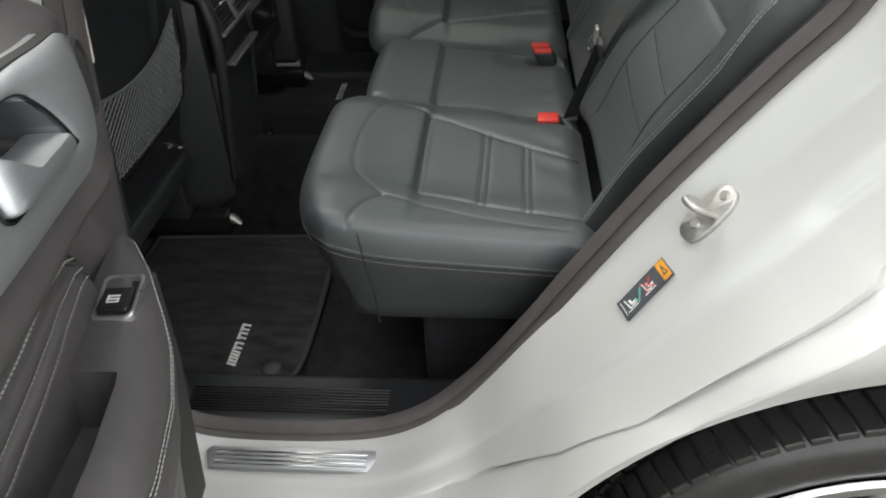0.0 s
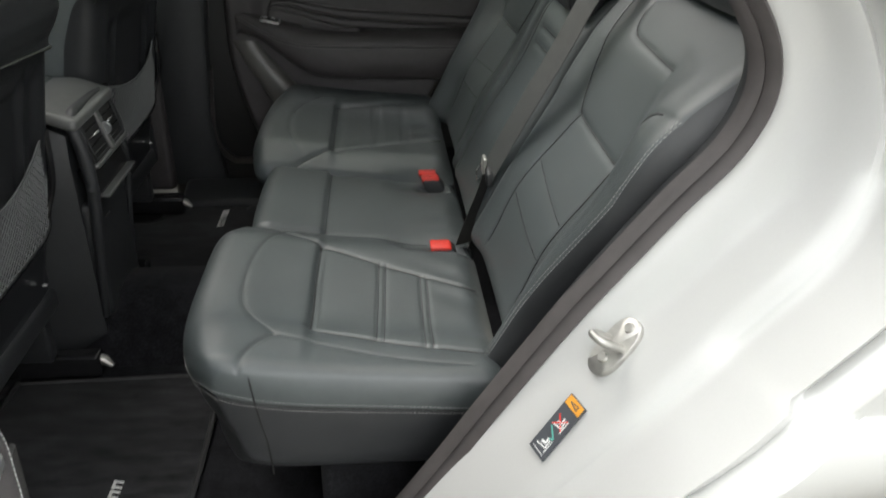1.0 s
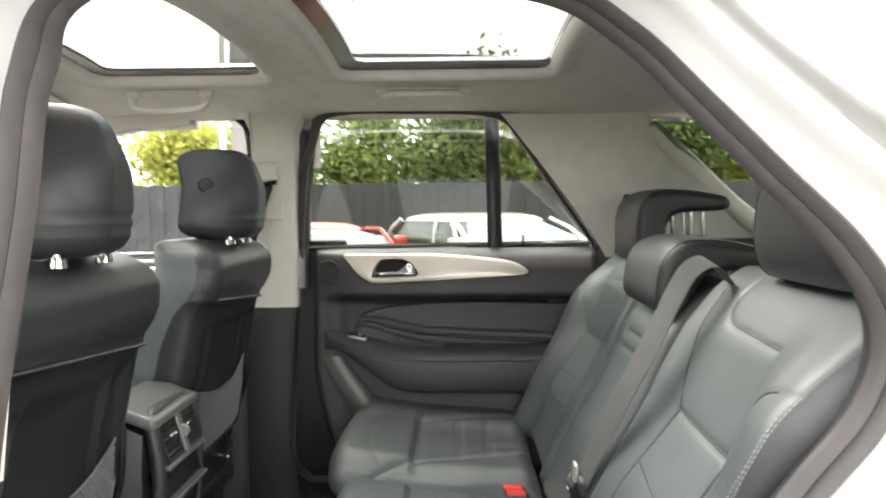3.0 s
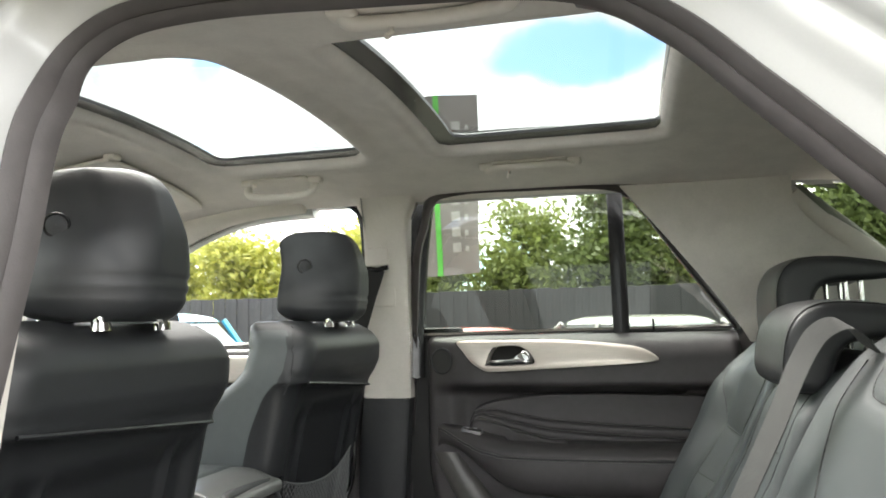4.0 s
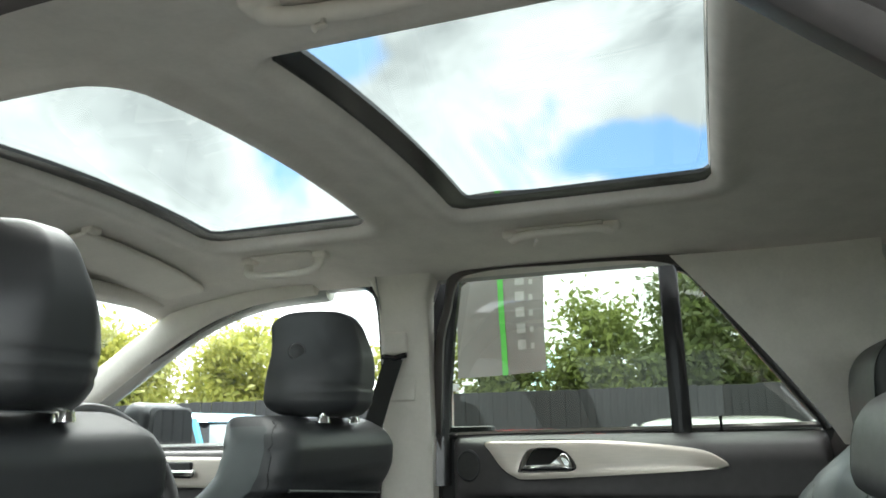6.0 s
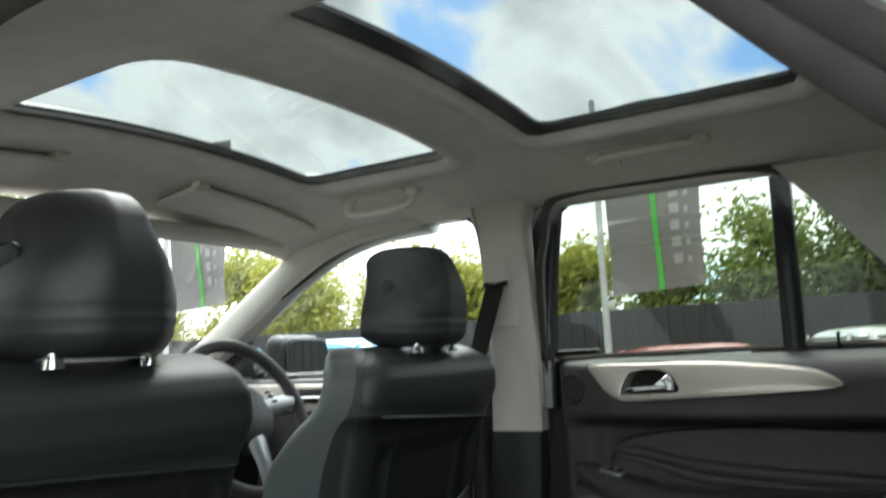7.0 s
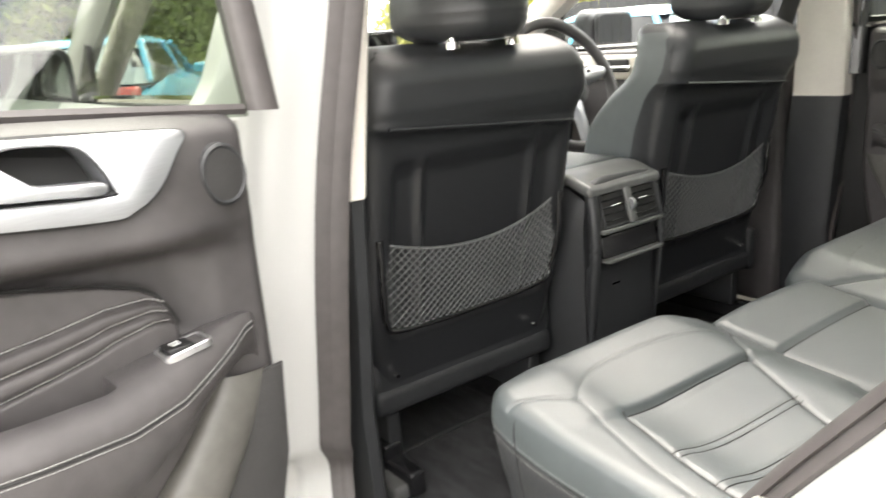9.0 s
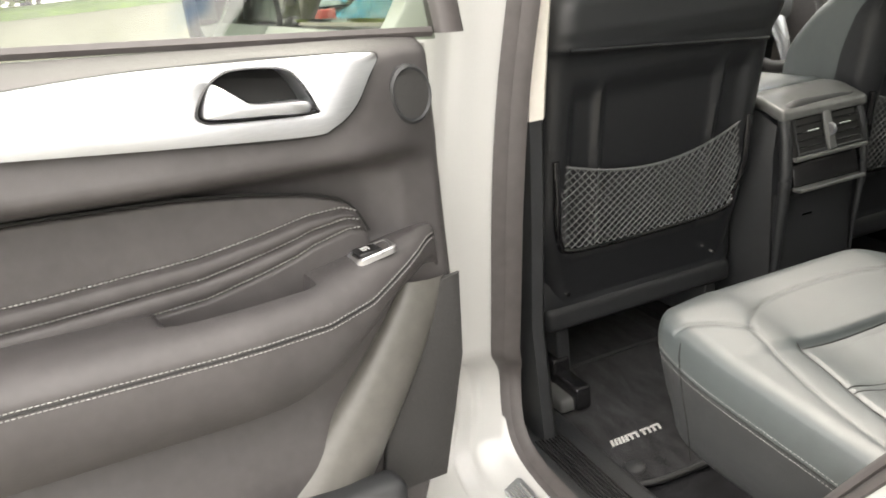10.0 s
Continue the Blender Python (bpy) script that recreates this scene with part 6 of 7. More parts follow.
mesh("vent_sill", *box_geo((vx(0.915), YC, 0.914), (0.012, 0.186, 0.009), 0.003), M["cap"], con, "sill under the vents")
# ashtray-style tray
v, f = rbox(0.03, 0.172, 0.05, 0.008, None, 2)
v[:, 0] += 0.25 * -v[:, 2]
mesh("tray_front", v + np.array([-1.110, YC, 0.880]), f, M["gloss"], con, "gloss black tray front")
mesh("tray_lip", *box_geo((-1.088, YC, 0.853), (0.022, 0.172, 0.008), 0.003), M["cap"], con, "lip of the tray")
v, f = rbox(0.03, 0.20, 0.25, 0.015, 0.05, 3)
mesh("lower_cover", v + np.array([-1.126, YC, 0.715]), f, M["plastic"], con, "black lower cover")
mesh("socket_mark", *box_geo((-1.1105, YC - 0.03, 0.79), (0.001, 0.025, 0.004), 0, 1), M["chrome"], con, "short bright mark", smooth=False)

# ---- dashboard, steering wheel, windscreen, front doors ----
dash = thing("dashboard", "dark dashboard with a free-standing display", "dashboard")
rows = []
for y in np.linspace(0.27, mirror(0.27), 40):
    top = 1.17 + 0.045 * np.exp(-((y - mirror(0.594)) / 0.17) ** 4) + 0.01 * math.cos((y - YC) * 3)
    rows.append(np.array([(-2.45, y, 0.75), (-2.45, y, 1.16), (-2.2, y, top + 0.01), (-1.98, y, top), (-1.90, y, top - 0.02), (-1.875, y, top - 0.06), (-1.90, y, top - 0.11), (-1.92, y, 0.95), (-1.98, y, 0.75)]))
v, f = loft(rows, False)
mesh("dash_top", v, f, M["plastic"], dash, "black soft dashboard", auto=60)
mesh("dash_decor", *box_geo((-1.885, 0.62, 1.055), (0.02, 0.50, 0.045), 0.008), M["alu"], dash, "silver decor strip")
disp = mesh("display", *box_geo((-1.93, 0.88, 1.285), (0.018, 0.215, 0.125), 0.006), M["gloss"], dash, "black display housing")
mesh("display_glass", *box_geo((-1.920, 0.88, 1.285), (0.004, 0.20, 0.11), 0.001), M["screen"], disp, "dark display glass")
mesh("display_foot", *box_geo((-1.95, 0.88, 1.21), (0.03, 0.08, 0.07), 0.008), M["gloss"], dash, "display foot")
for y in (0.36, 0.88, 1.05, 1.55):
    v, f = tube([(-1.885, y, 1.115), (-1.87, y, 1.112)], [0.042, 0.040], 20)
    mesh("dash_vent", v, f, M["alu"], dash, "round vent")
sw = thing("steering_wheel", "dark leather steering wheel with silver spokes", "steering wheel")
SC, ST = np.array([-1.625, mirror(0.594) - 0.005, 1.165]), radians(25)


def wheel_pt(r, a, d=0.0):
    p = np.array([d, r * math.cos(a), r * math.sin(a)])
    return SC + np.array([p[0] * math.cos(ST) - p[2] * math.sin(ST), p[1], p[0] * math.sin(ST) + p[2] * math.cos(ST)])


mesh("rim", *tube([wheel_pt(0.187, a) for a in np.linspace(0, 2 * math.pi, 64, endpoint=False)], 0.0165, 10, closed=True), M["door_leather"], sw, "leather rim")
for a in (0.12, math.pi - 0.12, -math.pi / 2):
    mesh("spoke", *tube([wheel_pt(0.05, a, 0.01), wheel_pt(0.12, a, 0.012), wheel_pt(0.18, a, 0.0)], [0.03, 0.022, 0.014], 10, flat=0.5, up=(1, 0, 0)), M["alu"], sw, "silver spoke")
mesh("hub", *tube([wheel_pt(0, 0, -0.03), wheel_pt(0, 0, 0.015), wheel_pt(0, 0, 0.03)], [0.085, 0.075, 0.05], 24), M["plastic"], sw, "black hub")
for sg in (-1, 1):
    for k in range(3):
        c = wheel_pt(0.085, (0.25 if sg > 0 else math.pi - 0.25) + 0.16 * k * sg, 0.026)
        mesh("button", *box_geo(c, (0.008, 0.016, 0.010), 0.002), M["chrome"], sw, "bright switch")
mesh("column", *tube([wheel_pt(0, 0, -0.02), wheel_pt(0, 0, -0.25)], 0.045, 14), M["plastic"], sw, "steering column")
# windscreen and front pillars
w = np.array([(-1.76, 0.36, 1.60), (-1.76, mirror(0.36), 1.60), (-2.50, mirror(0.25), 1.17), (-2.50, 0.25, 1.17)])
mesh("windscreen", w, [(0, 1, 2, 3)], M["glass_clear"], car, "clear windscreen", smooth=False).visible_shadow = False
mesh("screen_header", *box_geo((-1.75, YC, 1.612), (0.09, 1.22, 0.035), 0.014), M["liner"], car, "cloth header above the windscreen")
for flip in (False, True):
    Y = (lambda y: mirror(y)) if flip else (lambda y: y)
    p = spline([(-1.30, Y(.315), 1.635), (-1.48, Y(.315), 1.625), (-1.64, Y(.31), 1.585), (-1.80, Y(.30), 1.51), (-2.00, Y(.285), 1.395), (-2.25, Y(.27), 1.255), (-2.40, Y(.26), 1.17)], 8)
    mesh("front_pillar_trim", *tube(p, np.r_[np.linspace(0.03, 0.042, 20), np.full(len(p) - 20, 0.042)], 12, flat=0.6, up=(0, 1, 0)), M["trim"], car, "light front pillar trim")
    p2 = p.copy()
    p2[:, 1] += (-1 if not flip else 1) * 0.075
    p2[:, 2] += 0.01
    mesh("front_pillar", *tube(p2, 0.045, 10, flat=0.7, up=(0, 1, 0)), M["paint"], car, "white front pillar")
# bonnet and wings, seen through the windscreen
rows = []
for x in np.linspace(-2.46, -3.55, 12):
    y = np.linspace(0.10, mirror(0.10), 20)
    rows.append(np.stack([np.full(20, x), y, 1.165 - 0.05 * ((y - YC) / 0.86) ** 4 - 0.16 * ((-2.46 - x) / 1.09) ** 2], 1))
mesh("bonnet", np.array(rows).reshape(-1, 3), grid_faces(12, 20), M["paint"], car, "pearl white bonnet")


def front_door(flip, label):
    d = thing("front_door", label, "car door")
    Y = (lambda y: mirror(y)) if flip else (lambda y: y)
    # outer skin with rolled edges
    rows = []
    for z in np.linspace(0.42, 1.245, 26):
        x = np.linspace(-1.175 + 0.02 * smooth01((z - 0.9) / 0.3), -2.22 + 0.0 * z, 26)
        rows.append(np.stack([x, [Y(t) for t in skin_y(x, np.full(26, z)) - 0.002], np.full(26, z)], 1))
    q = np.array(rows)
    inner = q.copy()
    inner[:, :, 1] = Y(0.11)
    g = Geo().add(q.reshape(-1, 3), grid_faces(26, 26)).add(np.stack([q[:, 0], inner[:, 0]]).reshape(-1, 3), grid_faces(2, 26)).add(np.stack([q[-1], inner[-1]]).reshape(-1, 3), grid_faces(2, 26))
    g.out("outer_skin", M["paint"], d, "pearl white outer skin", auto=60)
    # inner panel
    v, f = rbox(1.02, 0.07, 0.72, 0.02, 0.05, 3)
    v = v + np.array([-1.69, 0.215, 0.875])
    v[:, 1] = [Y(t) for t in v[:, 1]]
    mesh("inner_panel", v, f, M["door_leather"], d, "dark inner panel")
    v, f = rbox(0.66, 0.02, 0.075, 0.009, 0.02, 3)
    v[:, 2] += 0.10 * (-v[:, 0] - 0.1) * 0.15
    v = v + np.array([-1.70, 0.262, 1.185])
    v[:, 1] = [Y(t) for t in v[:, 1]]
    strip = mesh("decor_strip", v, f, M["ash"], d, "light decor strip")
    for k in range(3):
        v, f = box_geo((-1.88 + 0.035 * k, Y(0.274), 1.165 + 0.008 * k), (0.012, 0.012, 0.03), 0.004)
        mesh("seat_switch", v, f, M["chrome"], strip, "seat switch")
    v, f = box_geo((-1.72, Y(0.274), 1.19), (0.11, 0.014, 0.04), 0.006)
    mesh("handle_recess", v, f, M["dark"], strip, "dark handle recess")
    v, f = box_geo((-1.70, Y(0.282), 1.183), (0.10, 0.014, 0.016), 0.006)
    mesh("door_handle", v, f, M["chrome"], strip, "chrome handle")
    # window frame and pane
    win = spline([(-1.155, 1.245), (-1.150, 1.45), (-1.150, 1.58), (-1.170, 1.622), (-1.22, 1.638), (-1.38, 1.636), (-1.52, 1.61), (-1.70, 1.545), (-1.90, 1.445), (-2.10, 1.33), (-2.22, 1.245)], 7)
    yw = lambda z: 0.185 + 0.085 * (z - 1.25) / 0.39
    p = np.array([(a, Y(yw(b)), b) for a, b in win])
    mesh("window_frame", *tube(p, 0.014, 8, up=(0, 1, 0)), M["gloss"], d, "black window frame")
    mesh("window_pane", p - np.array([0, 0.004, 0]), [tuple(range(len(p)))], M["glass_clear"], d, "clear door glass", smooth=False).visible_shadow = False
    mesh("waist_strip", *tube([(-1.16, Y(0.19), 1.250), (-1.7, Y(0.18), 1.247), (-2.2, Y(0.175), 1.243)], 0.008, 6), M["chrome"], d, "bright waist strip")
    v, f = prism([(-2.24, 1.245), (-2.0, 1.245), (-2.0, 1.385), (-2.03, 1.38)], 0.012, (0, Y(0.20), 0), (1, 0, 0), (0, 0, 1))
    mesh("mirror_triangle", v, f, M["gloss"], d, "black mirror triangle")
    # outside mirror
    sg = -1 if not flip else 1
    v, f = rbox(0.10, 0.22, 0.165, 0.045, 0.02, 5)
    v[:, 0] -= 0.03 * (1 - (v[:, 1] / 0.11) ** 2)
    c = np.array([-1.975, (0.035 if not flip else mirror(0.035)), 1.29])
    hous = mesh("mirror_housing", v + c, f, M["plastic"], d, "black mirror housing")
    v, f = rbox(0.012, 0.19, 0.135, 0.02, None, 3)
    mesh("mirror_rim", v + c + np.array([0.047, 0, 0]), f, M["plastic"], hous, "black mirror rim")
    o = rrect(c[1] - 0.088, c[1] + 0.088, c[2] - 0.06, c[2] + 0.06, 0.03, 40)
    mesh("mirror_glass", np.stack([np.full(40, c[0] + 0.0555), o[:, 0], o[:, 1]], 1), [tuple(range(40))], M["mirror"], hous, "mirror glass", smooth=False)
    mesh("mirror_arm", *tube([(-2.0, Y(0.19), 1.245), (-1.99, Y(0.14), 1.235), (-1.98, Y(0.08), 1.235)], [0.03, 0.025, 0.02], 10, flat=0.6), M["gloss"], d, "black mirror arm")
    return d


M["mirror"] = mat("mirror_glass", (0.42, 0.44, 0.44), 0.02, metal=1.0, scale=10)
front_door(False, "pearl white front passenger door, closed")
front_door(True, "pearl white front driver door, closed")

# ---- visors, grab handles, belt guide ----
for yc, lab in ((0.62, "beige folded sun visor"), (mirror(0.62), "beige folded sun visor")):
    vz = thing("sun_visor", lab, "sun visor", group="sun visors")
    v, f = rbox(0.135, 0.40, 0.012, 0.0055, 0.02, 3)
    sgn = 1 if yc > YC else -1
    v[:, 0] *= 1 - 0.30 * np.clip(sgn * v[:, 1] / 0.22, 0, 1) ** 3
    v = v + np.array([-1.60, yc, 0.0])
    v[:, 2] += liner_z(v[:, 0], v[:, 1]) - 0.012
    mesh("visor_pad", v, f, M["trim"], vz, "beige visor pad")
    hz_ = float(liner_z(-1.53, yc - sgn * 0.2))
    mesh("hinge", *box_geo((-1.535, yc - sgn * 0.185, hz_ - 0.006), (0.03, 0.03, 0.016), 0.006), M["trim"], vz, "beige visor hinge")


def grab(x0, x1, flip, folded):
    gh = thing("grab_handle", "beige plastic grab handle, folded up" if folded else "beige plastic grab handle", "grab handle", group="grab handles")
    def P(x, y, dz):
        yy = mirror(y) if flip else y
        return (x, yy, float(liner_z(x, yy)) - dz)
    y = 0.505
    base = [P(x0, y - 0.012, 0.0), P((x0 + x1) / 2, y - 0.012, 0.0), P(x1, y - 0.012, 0.0)]
    o = 0.045
    pts = [P(x0, y, 0.004), P(x0 + 0.004, y + 0.01, o * 0.75), P(x0 + 0.03, y + 0.014, o), P((x0 + x1) / 2, y + 0.014, o + 0.003), P(x1 - 0.03, y + 0.014, o), P(x1 - 0.004, y + 0.01, o * 0.75), P(x1, y, 0.004)]
    if folded:
        pts = [P(x0, y, 0.004), P(x0 + 0.006, y + 0.004, 0.016), P(x0 + 0.03, y + 0.02, 0.016), P((x0 + x1) / 2, y + 0.026, 0.017), P(x1 - 0.03, y + 0.02, 0.016), P(x1 - 0.006, y + 0.004, 0.016), P(x1, y, 0.004)]
    mesh("grip", *tube(spline(pts, 8), 0.0115, 10, flat=0.8), M["trim"], gh, "beige grip")
    for x in (x0, x1):
        c = P(x, y, 0.004)
        mesh("foot", *box_geo(c, (0.035, 0.03, 0.02), 0.008), M["trim"], gh, "beige foot")
    c = P((x0 + x1) / 2, y + 0.0, 0.0)
    v, f = rbox(x1 - x0 - 0.03, 0.05, 0.006, 0.003, None, 2)
    mesh("recess", v + np.array(c), f, M["liner"], gh, "shallow recess")
    if folded:
        mesh("hook", *tube([P(x0 + 0.055, y + 0.02, 0.012), P(x0 + 0.055, y + 0.02, 0.03), P(x0 + 0.05, y + 0.012, 0.036)], 0.004, 8), M["trim"], gh, "small coat hook")
    return gh


grab(-1.365, -1.185, True, False)
grab(-0.755, -0.555, True, True)
grab(-0.755, -0.555, False, True)
bg = thing("belt_guide", "beige belt height adjuster with dark webbing on the centre pillar", "seat belt")
v, f = rbox(0.062, 0.03, 0.055, 0.010, None, 3)
mesh("guide_cap", v + np.array([-1.100, mirror(0.283), 1.478]), f, M["trim"], bg, "beige guide cap")
mesh("guide_loop", *tube([(-1.130, mirror(0.292), 1.448), (-1.10, mirror(0.296), 1.443), (-1.07, mirror(0.292), 1.450)], 0.007, 8), M["gloss"], bg, "black guide loop")
mesh("webbing", *strap(spline([(-1.100, mirror(0.295), 1.446), (-1.125, mirror(0.30), 1.37), (-1.150, mirror(0.31), 1.28), (-1.19, mirror(0.32), 1.15)], 6), 0.046, (0.93, 0.0, -0.36)), M["dark"], bg, "dark belt webbing")
v, f = rbox(0.085, 0.006, 0.17, 0.003, None, 2)
mesh("guide_plate", v + np.array([-1.10, mirror(0.268), 1.43]), f, M["trim"], bg, "beige slide plate")

# ---- mats ----
def floor_mat(flip, label):
    fm = thing("floor_mat", label, "floor mat", group="rear floor mats")
    Y = (lambda y: mirror(y)) if flip else (lambda y: y)
    o = spline([(-0.885, 0.335), (-0.872, 0.40), (-0.872, 0.62), (-0.885, 0.72), (-0.93, 0.745), (-1.08, 0.745), (-1.245, 0.74), (-1.262, 0.72), (-1.262, 0.47), (-1.245, 0.445), (-1.19, 0.435), (-1.165, 0.415), (-1.16, 0.35), (-1.145, 0.322), (-1.08, 0.315), (-0.93, 0.308), (-0.90, 0.315)], 6, True)
    o = np.array([(a - 0.016, Y(b + 0.022)) for a, b in o])
    v, f = prism(o, 0.009, (0, 0, 0.5035), (1, 0, 0), (0, 1, 0), 0.003)
    mesh("mat_base", v, f, M["velour"], fm, "black ribbed velour")
    mesh("edge_binding", *tube(np.stack([o[:, 0], o[:, 1], np.full(len(o), 0.511)], 1), 0.0052, 8, closed=True), M["binding"], fm, "sewn edge binding")
    a = np.linspace(0, 2 * math.pi, 28, endpoint=False)
    lp = [np.stack([-0.937 + r * np.cos(a), np.array([Y(0.380 + r * t) for t in np.sin(a)]), np.full(28, z)], 1) for r, z in ((0.0185, 0.510), (0.018, 0.515), (0.015, 0.5175), (0.001, 0.518))]
    v, f = loft(lp)
    mesh("fixing_button", v, f, M["plastic"], fm, "round plastic fixing button")
    # emblem reduced to slanted bars and block shapes
    em = Geo()
    y0, x0 = 0.383, -1.003
    def bar(yb, wd, x_lo=0.0, x_hi=0.017, lean=0.006):
        return np.array([(x0 - x_lo, yb, 0.5133), (x0 - x_lo, yb + wd, 0.5133), (x0 - x_hi, yb + wd + lean, 0.5133), (x0 - x_hi, yb + lean, 0.5133)])
    for k in range(5):
        em.add(bar(y0 + 0.0075 * k, 0.0055), [(0, 1, 2, 3)])
    for yb in (0.424, 0.450, 0.472):
        em.add(bar(yb, 0.0050, lean=0.004), [(0, 1, 2, 3)])
        em.add(bar(yb + 0.012, 0.0050, lean=0.004), [(0, 1, 2, 3)])
        em.add(bar(yb, 0.017, 0.012, 0.017, 0.002), [(0, 1, 2, 3)])
    base = mesh("emblem", *box_geo((x0 - 0.0085, Y(0.437), 0.5128), (0.004, 0.10, 0.0006), 0, 1), M["binding"], fm, "dark base of the emblem", smooth=False)
    for q in em.f:
        v = np.array([em.v[i] for i in q])
        v[:, 1] = [Y(t) for t in v[:, 1]]
        v = np.vstack([v, v - np.array([0, 0, 0.0012])])
        mesh("emblem_bar", v, [(0, 1, 2, 3), (0, 1, 5, 4), (1, 2, 6, 5), (2, 3, 7, 6), (3, 0, 4, 7)], M["emblem"], base, "silver metal bar", smooth=False)
    return fm


M["emblem"] = mat("emblem_metal", (0.78, 0.78, 0.76), 0.4, metal=0.2, scale=60)
floor_mat(False, "black velour floor mat with a silver emblem")
floor_mat(True, "black velour floor mat with a silver emblem")
fmf = thing("front_floor_mat", "black ribbed velour mat under the front seat", "floor mat")
v, f = rbox(0.50, 0.40, 0.008, 0.003, None, 1)
mesh("mat_base", v + np.array([-1.54, 0.56, 0.507]), f, M["velour"], fmf, "black velour")

# ---- door opening hardware ----
st = thing("door_striker", "bright steel door striker on a plate with two screws", "door striker")
SP, sw_ = on_flank(-0.318, 0.956)
su = np.array([0.60, 0.18, 0.78])
su = su - sw_ * (su @ sw_)
su /= np.linalg.norm(su)
sv = np.cross(sw_, su)
a = np.linspace(0, 2 * math.pi, 40, endpoint=False)
pl = np.stack([0.038 * np.sign(np.cos(a)) * np.abs(np.cos(a)) ** 0.7, 0.019 * np.sign(np.sin(a)) * np.abs(np.sin(a)) ** 0.8], 1)
lp = [np.array([SP + su * p * k + sv * q * k + sw_ * d for p, q in pl]) for k, d in ((1, -0.004), (1, 0.004), (0.95, 0.0055), (0.02, 0.0055))]
v, f = loft(lp)
mesh("plate", v, f, M["steel"], st, "steel plate")
sl_ = sw_ * 0.6 + np.array([-0.72, -0.2, 0.30])
sl_ /= np.linalg.norm(sl_)
loop = spline([SP + su * 0.004 + sv * k * 0.010 + sl_ * h_ for k, h_ in ((1, 0.002), (1, 0.026), (0.6, 0.038), (-0.6, 0.038), (-1, 0.026), (-1, 0.002))], 6)
mesh("loop", *tube(loop, 0.0046, 10), M["steel"], st, "round steel loop")
for k in (-1, 1):
    c = SP + su * (0.004 + 0.022 * k)
    mesh("screw", *tube([c + sw_ * 0.005, c + sw_ * 0.0085], [0.0065, 0.005], 12), M["steel"], st, "screw head")

lb = thing("warning_label", "dark grey seat warning label with pictograms and an orange end", "label")
LC, ln_ = on_flank(-0.381, 0.870)
lu = np.array([0.76, 0.22, 0.61])
lu = lu - ln_ * (lu @ ln_)
lu /= np.linalg.norm(lu)
lv = np.cross(lu, ln_)
lv = lv if lv[2] > 0 else -lv
LEN, WID = 0.077, 0.029


def lab_quad(a0, a1, b0, b1, d, name, m, skew=0.0):
    v = [LC + lu * (p * LEN / 2 + skew * q) + lv * (q * WID / 2) + ln_ * d for p, q in ((a0, b0), (a1, b0), (a1, b1), (a0, b1))]
    v2 = [p - ln_ * 0.003 for p in v]
    return mesh(name, v + v2, [(0, 1, 2, 3), (0, 1, 5, 4), (1, 2, 6, 5), (2, 3, 7, 6), (3, 0, 4, 7)], m, lb, "", smooth=False)


lab_quad(-1, 1, -1, 1, 0.004, "backing", M["grey_label"])
lab_quad(-0.96, 0.64, -0.92, 0.92, 0.0046, "grey_field", M["grey_label"])
lab_quad(0.68, 0.98, -0.92, 0.92, 0.0046, "orange_field", M["orange"])


def lab_line(p, q, w, m):
    """A thin stroke on the label between two of its points."""
    p, q = np.array(p, float) * (LEN / 2, WID / 2), np.array(q, float) * (LEN / 2, WID / 2)
    t = (q - p) / np.linalg.norm(q - p)
    n = np.array([-t[1], t[0]]) * w / 2
    c = [p - n, q - n, q + n, p + n]
    v = [LC + lu * a_ + lv * b_ + ln_ * 0.0051 for a_, b_ in c] + [LC + lu * a_ + lv * b_ + ln_ * 0.003 for a_, b_ in c]
    mesh("pictogram_stroke", v, [(0, 1, 2, 3), (0, 1, 5, 4), (1, 2, 6, 5), (2, 3, 7, 6), (3, 0, 4, 7)], M[m], lb, "", smooth=False)


for s_ in (-0.62, 0.12):
    for p, q, w in (((-0.12, 0.55), (-0.05, -0.45), 0.0016), ((-0.05, -0.45), (0.22, -0.38), 0.0016), ((0.02, 0.25), (0.06, -0.20), 0.0030), ((0.06, -0.20), (0.24, -0.15), 0.0022), ((-0.18, -0.62), (0.26, -0.62), 0.0010)):
        lab_line((p[0] + s_, p[1]), (q[0] + s_, q[1]), w, "white")
for p, q, w, m in (((-0.40, -0.15), (-0.32, -0.55), 0.0020, "green"), ((-0.32, -0.55), (-0.08, 0.45), 0.0020, "green"), ((-0.02, 0.55), (0.36, -0.55), 0.0018, "red"), ((0.0, -0.60), (0.34, 0.55), 0.0018, "red"),
                   ((0.76, -0.45), (0.83, 0.45), 0.0012, "grey_label"), ((0.83, 0.45), (0.90, -0.45), 0.0012, "grey_label"), ((0.90, -0.45), (0.76, -0.45), 0.0012, "grey_label"), ((-0.88, -0.7), (-0.88, 0.7), 0.0008, "white")):
    lab_line(p, q, w, m)

sc = thing("scuff_plate", "ribbed stainless steel sill plate", "sill plate")
o = resample([(-0.972, 0.155), (-0.736, 0.155), (-0.722, 0.182), (-0.725, 0.188), (-0.974, 0.188), (-0.981, 0.181)], 60, True)
v, f = prism(o, 0.004, (0, 0, 0.0), (1, 0, 0), (0, 1, 0), 0.0015)
hgt = lambda y: 0.5375 + 0.22 * (y - 0.171)
v[:, 2] += hgt(v[:, 1])
mesh("plate", v, f, M["alu"], sc, "brushed steel plate")
for k in range(4):
    y = 0.1605 + 0.0065 * k
    mesh("rib", *box_geo((-0.852, y, hgt(y) + 0.0045), (0.225, 0.0032, 0.002), 0.001, 1), M["chrome"], sc, "raised rib")

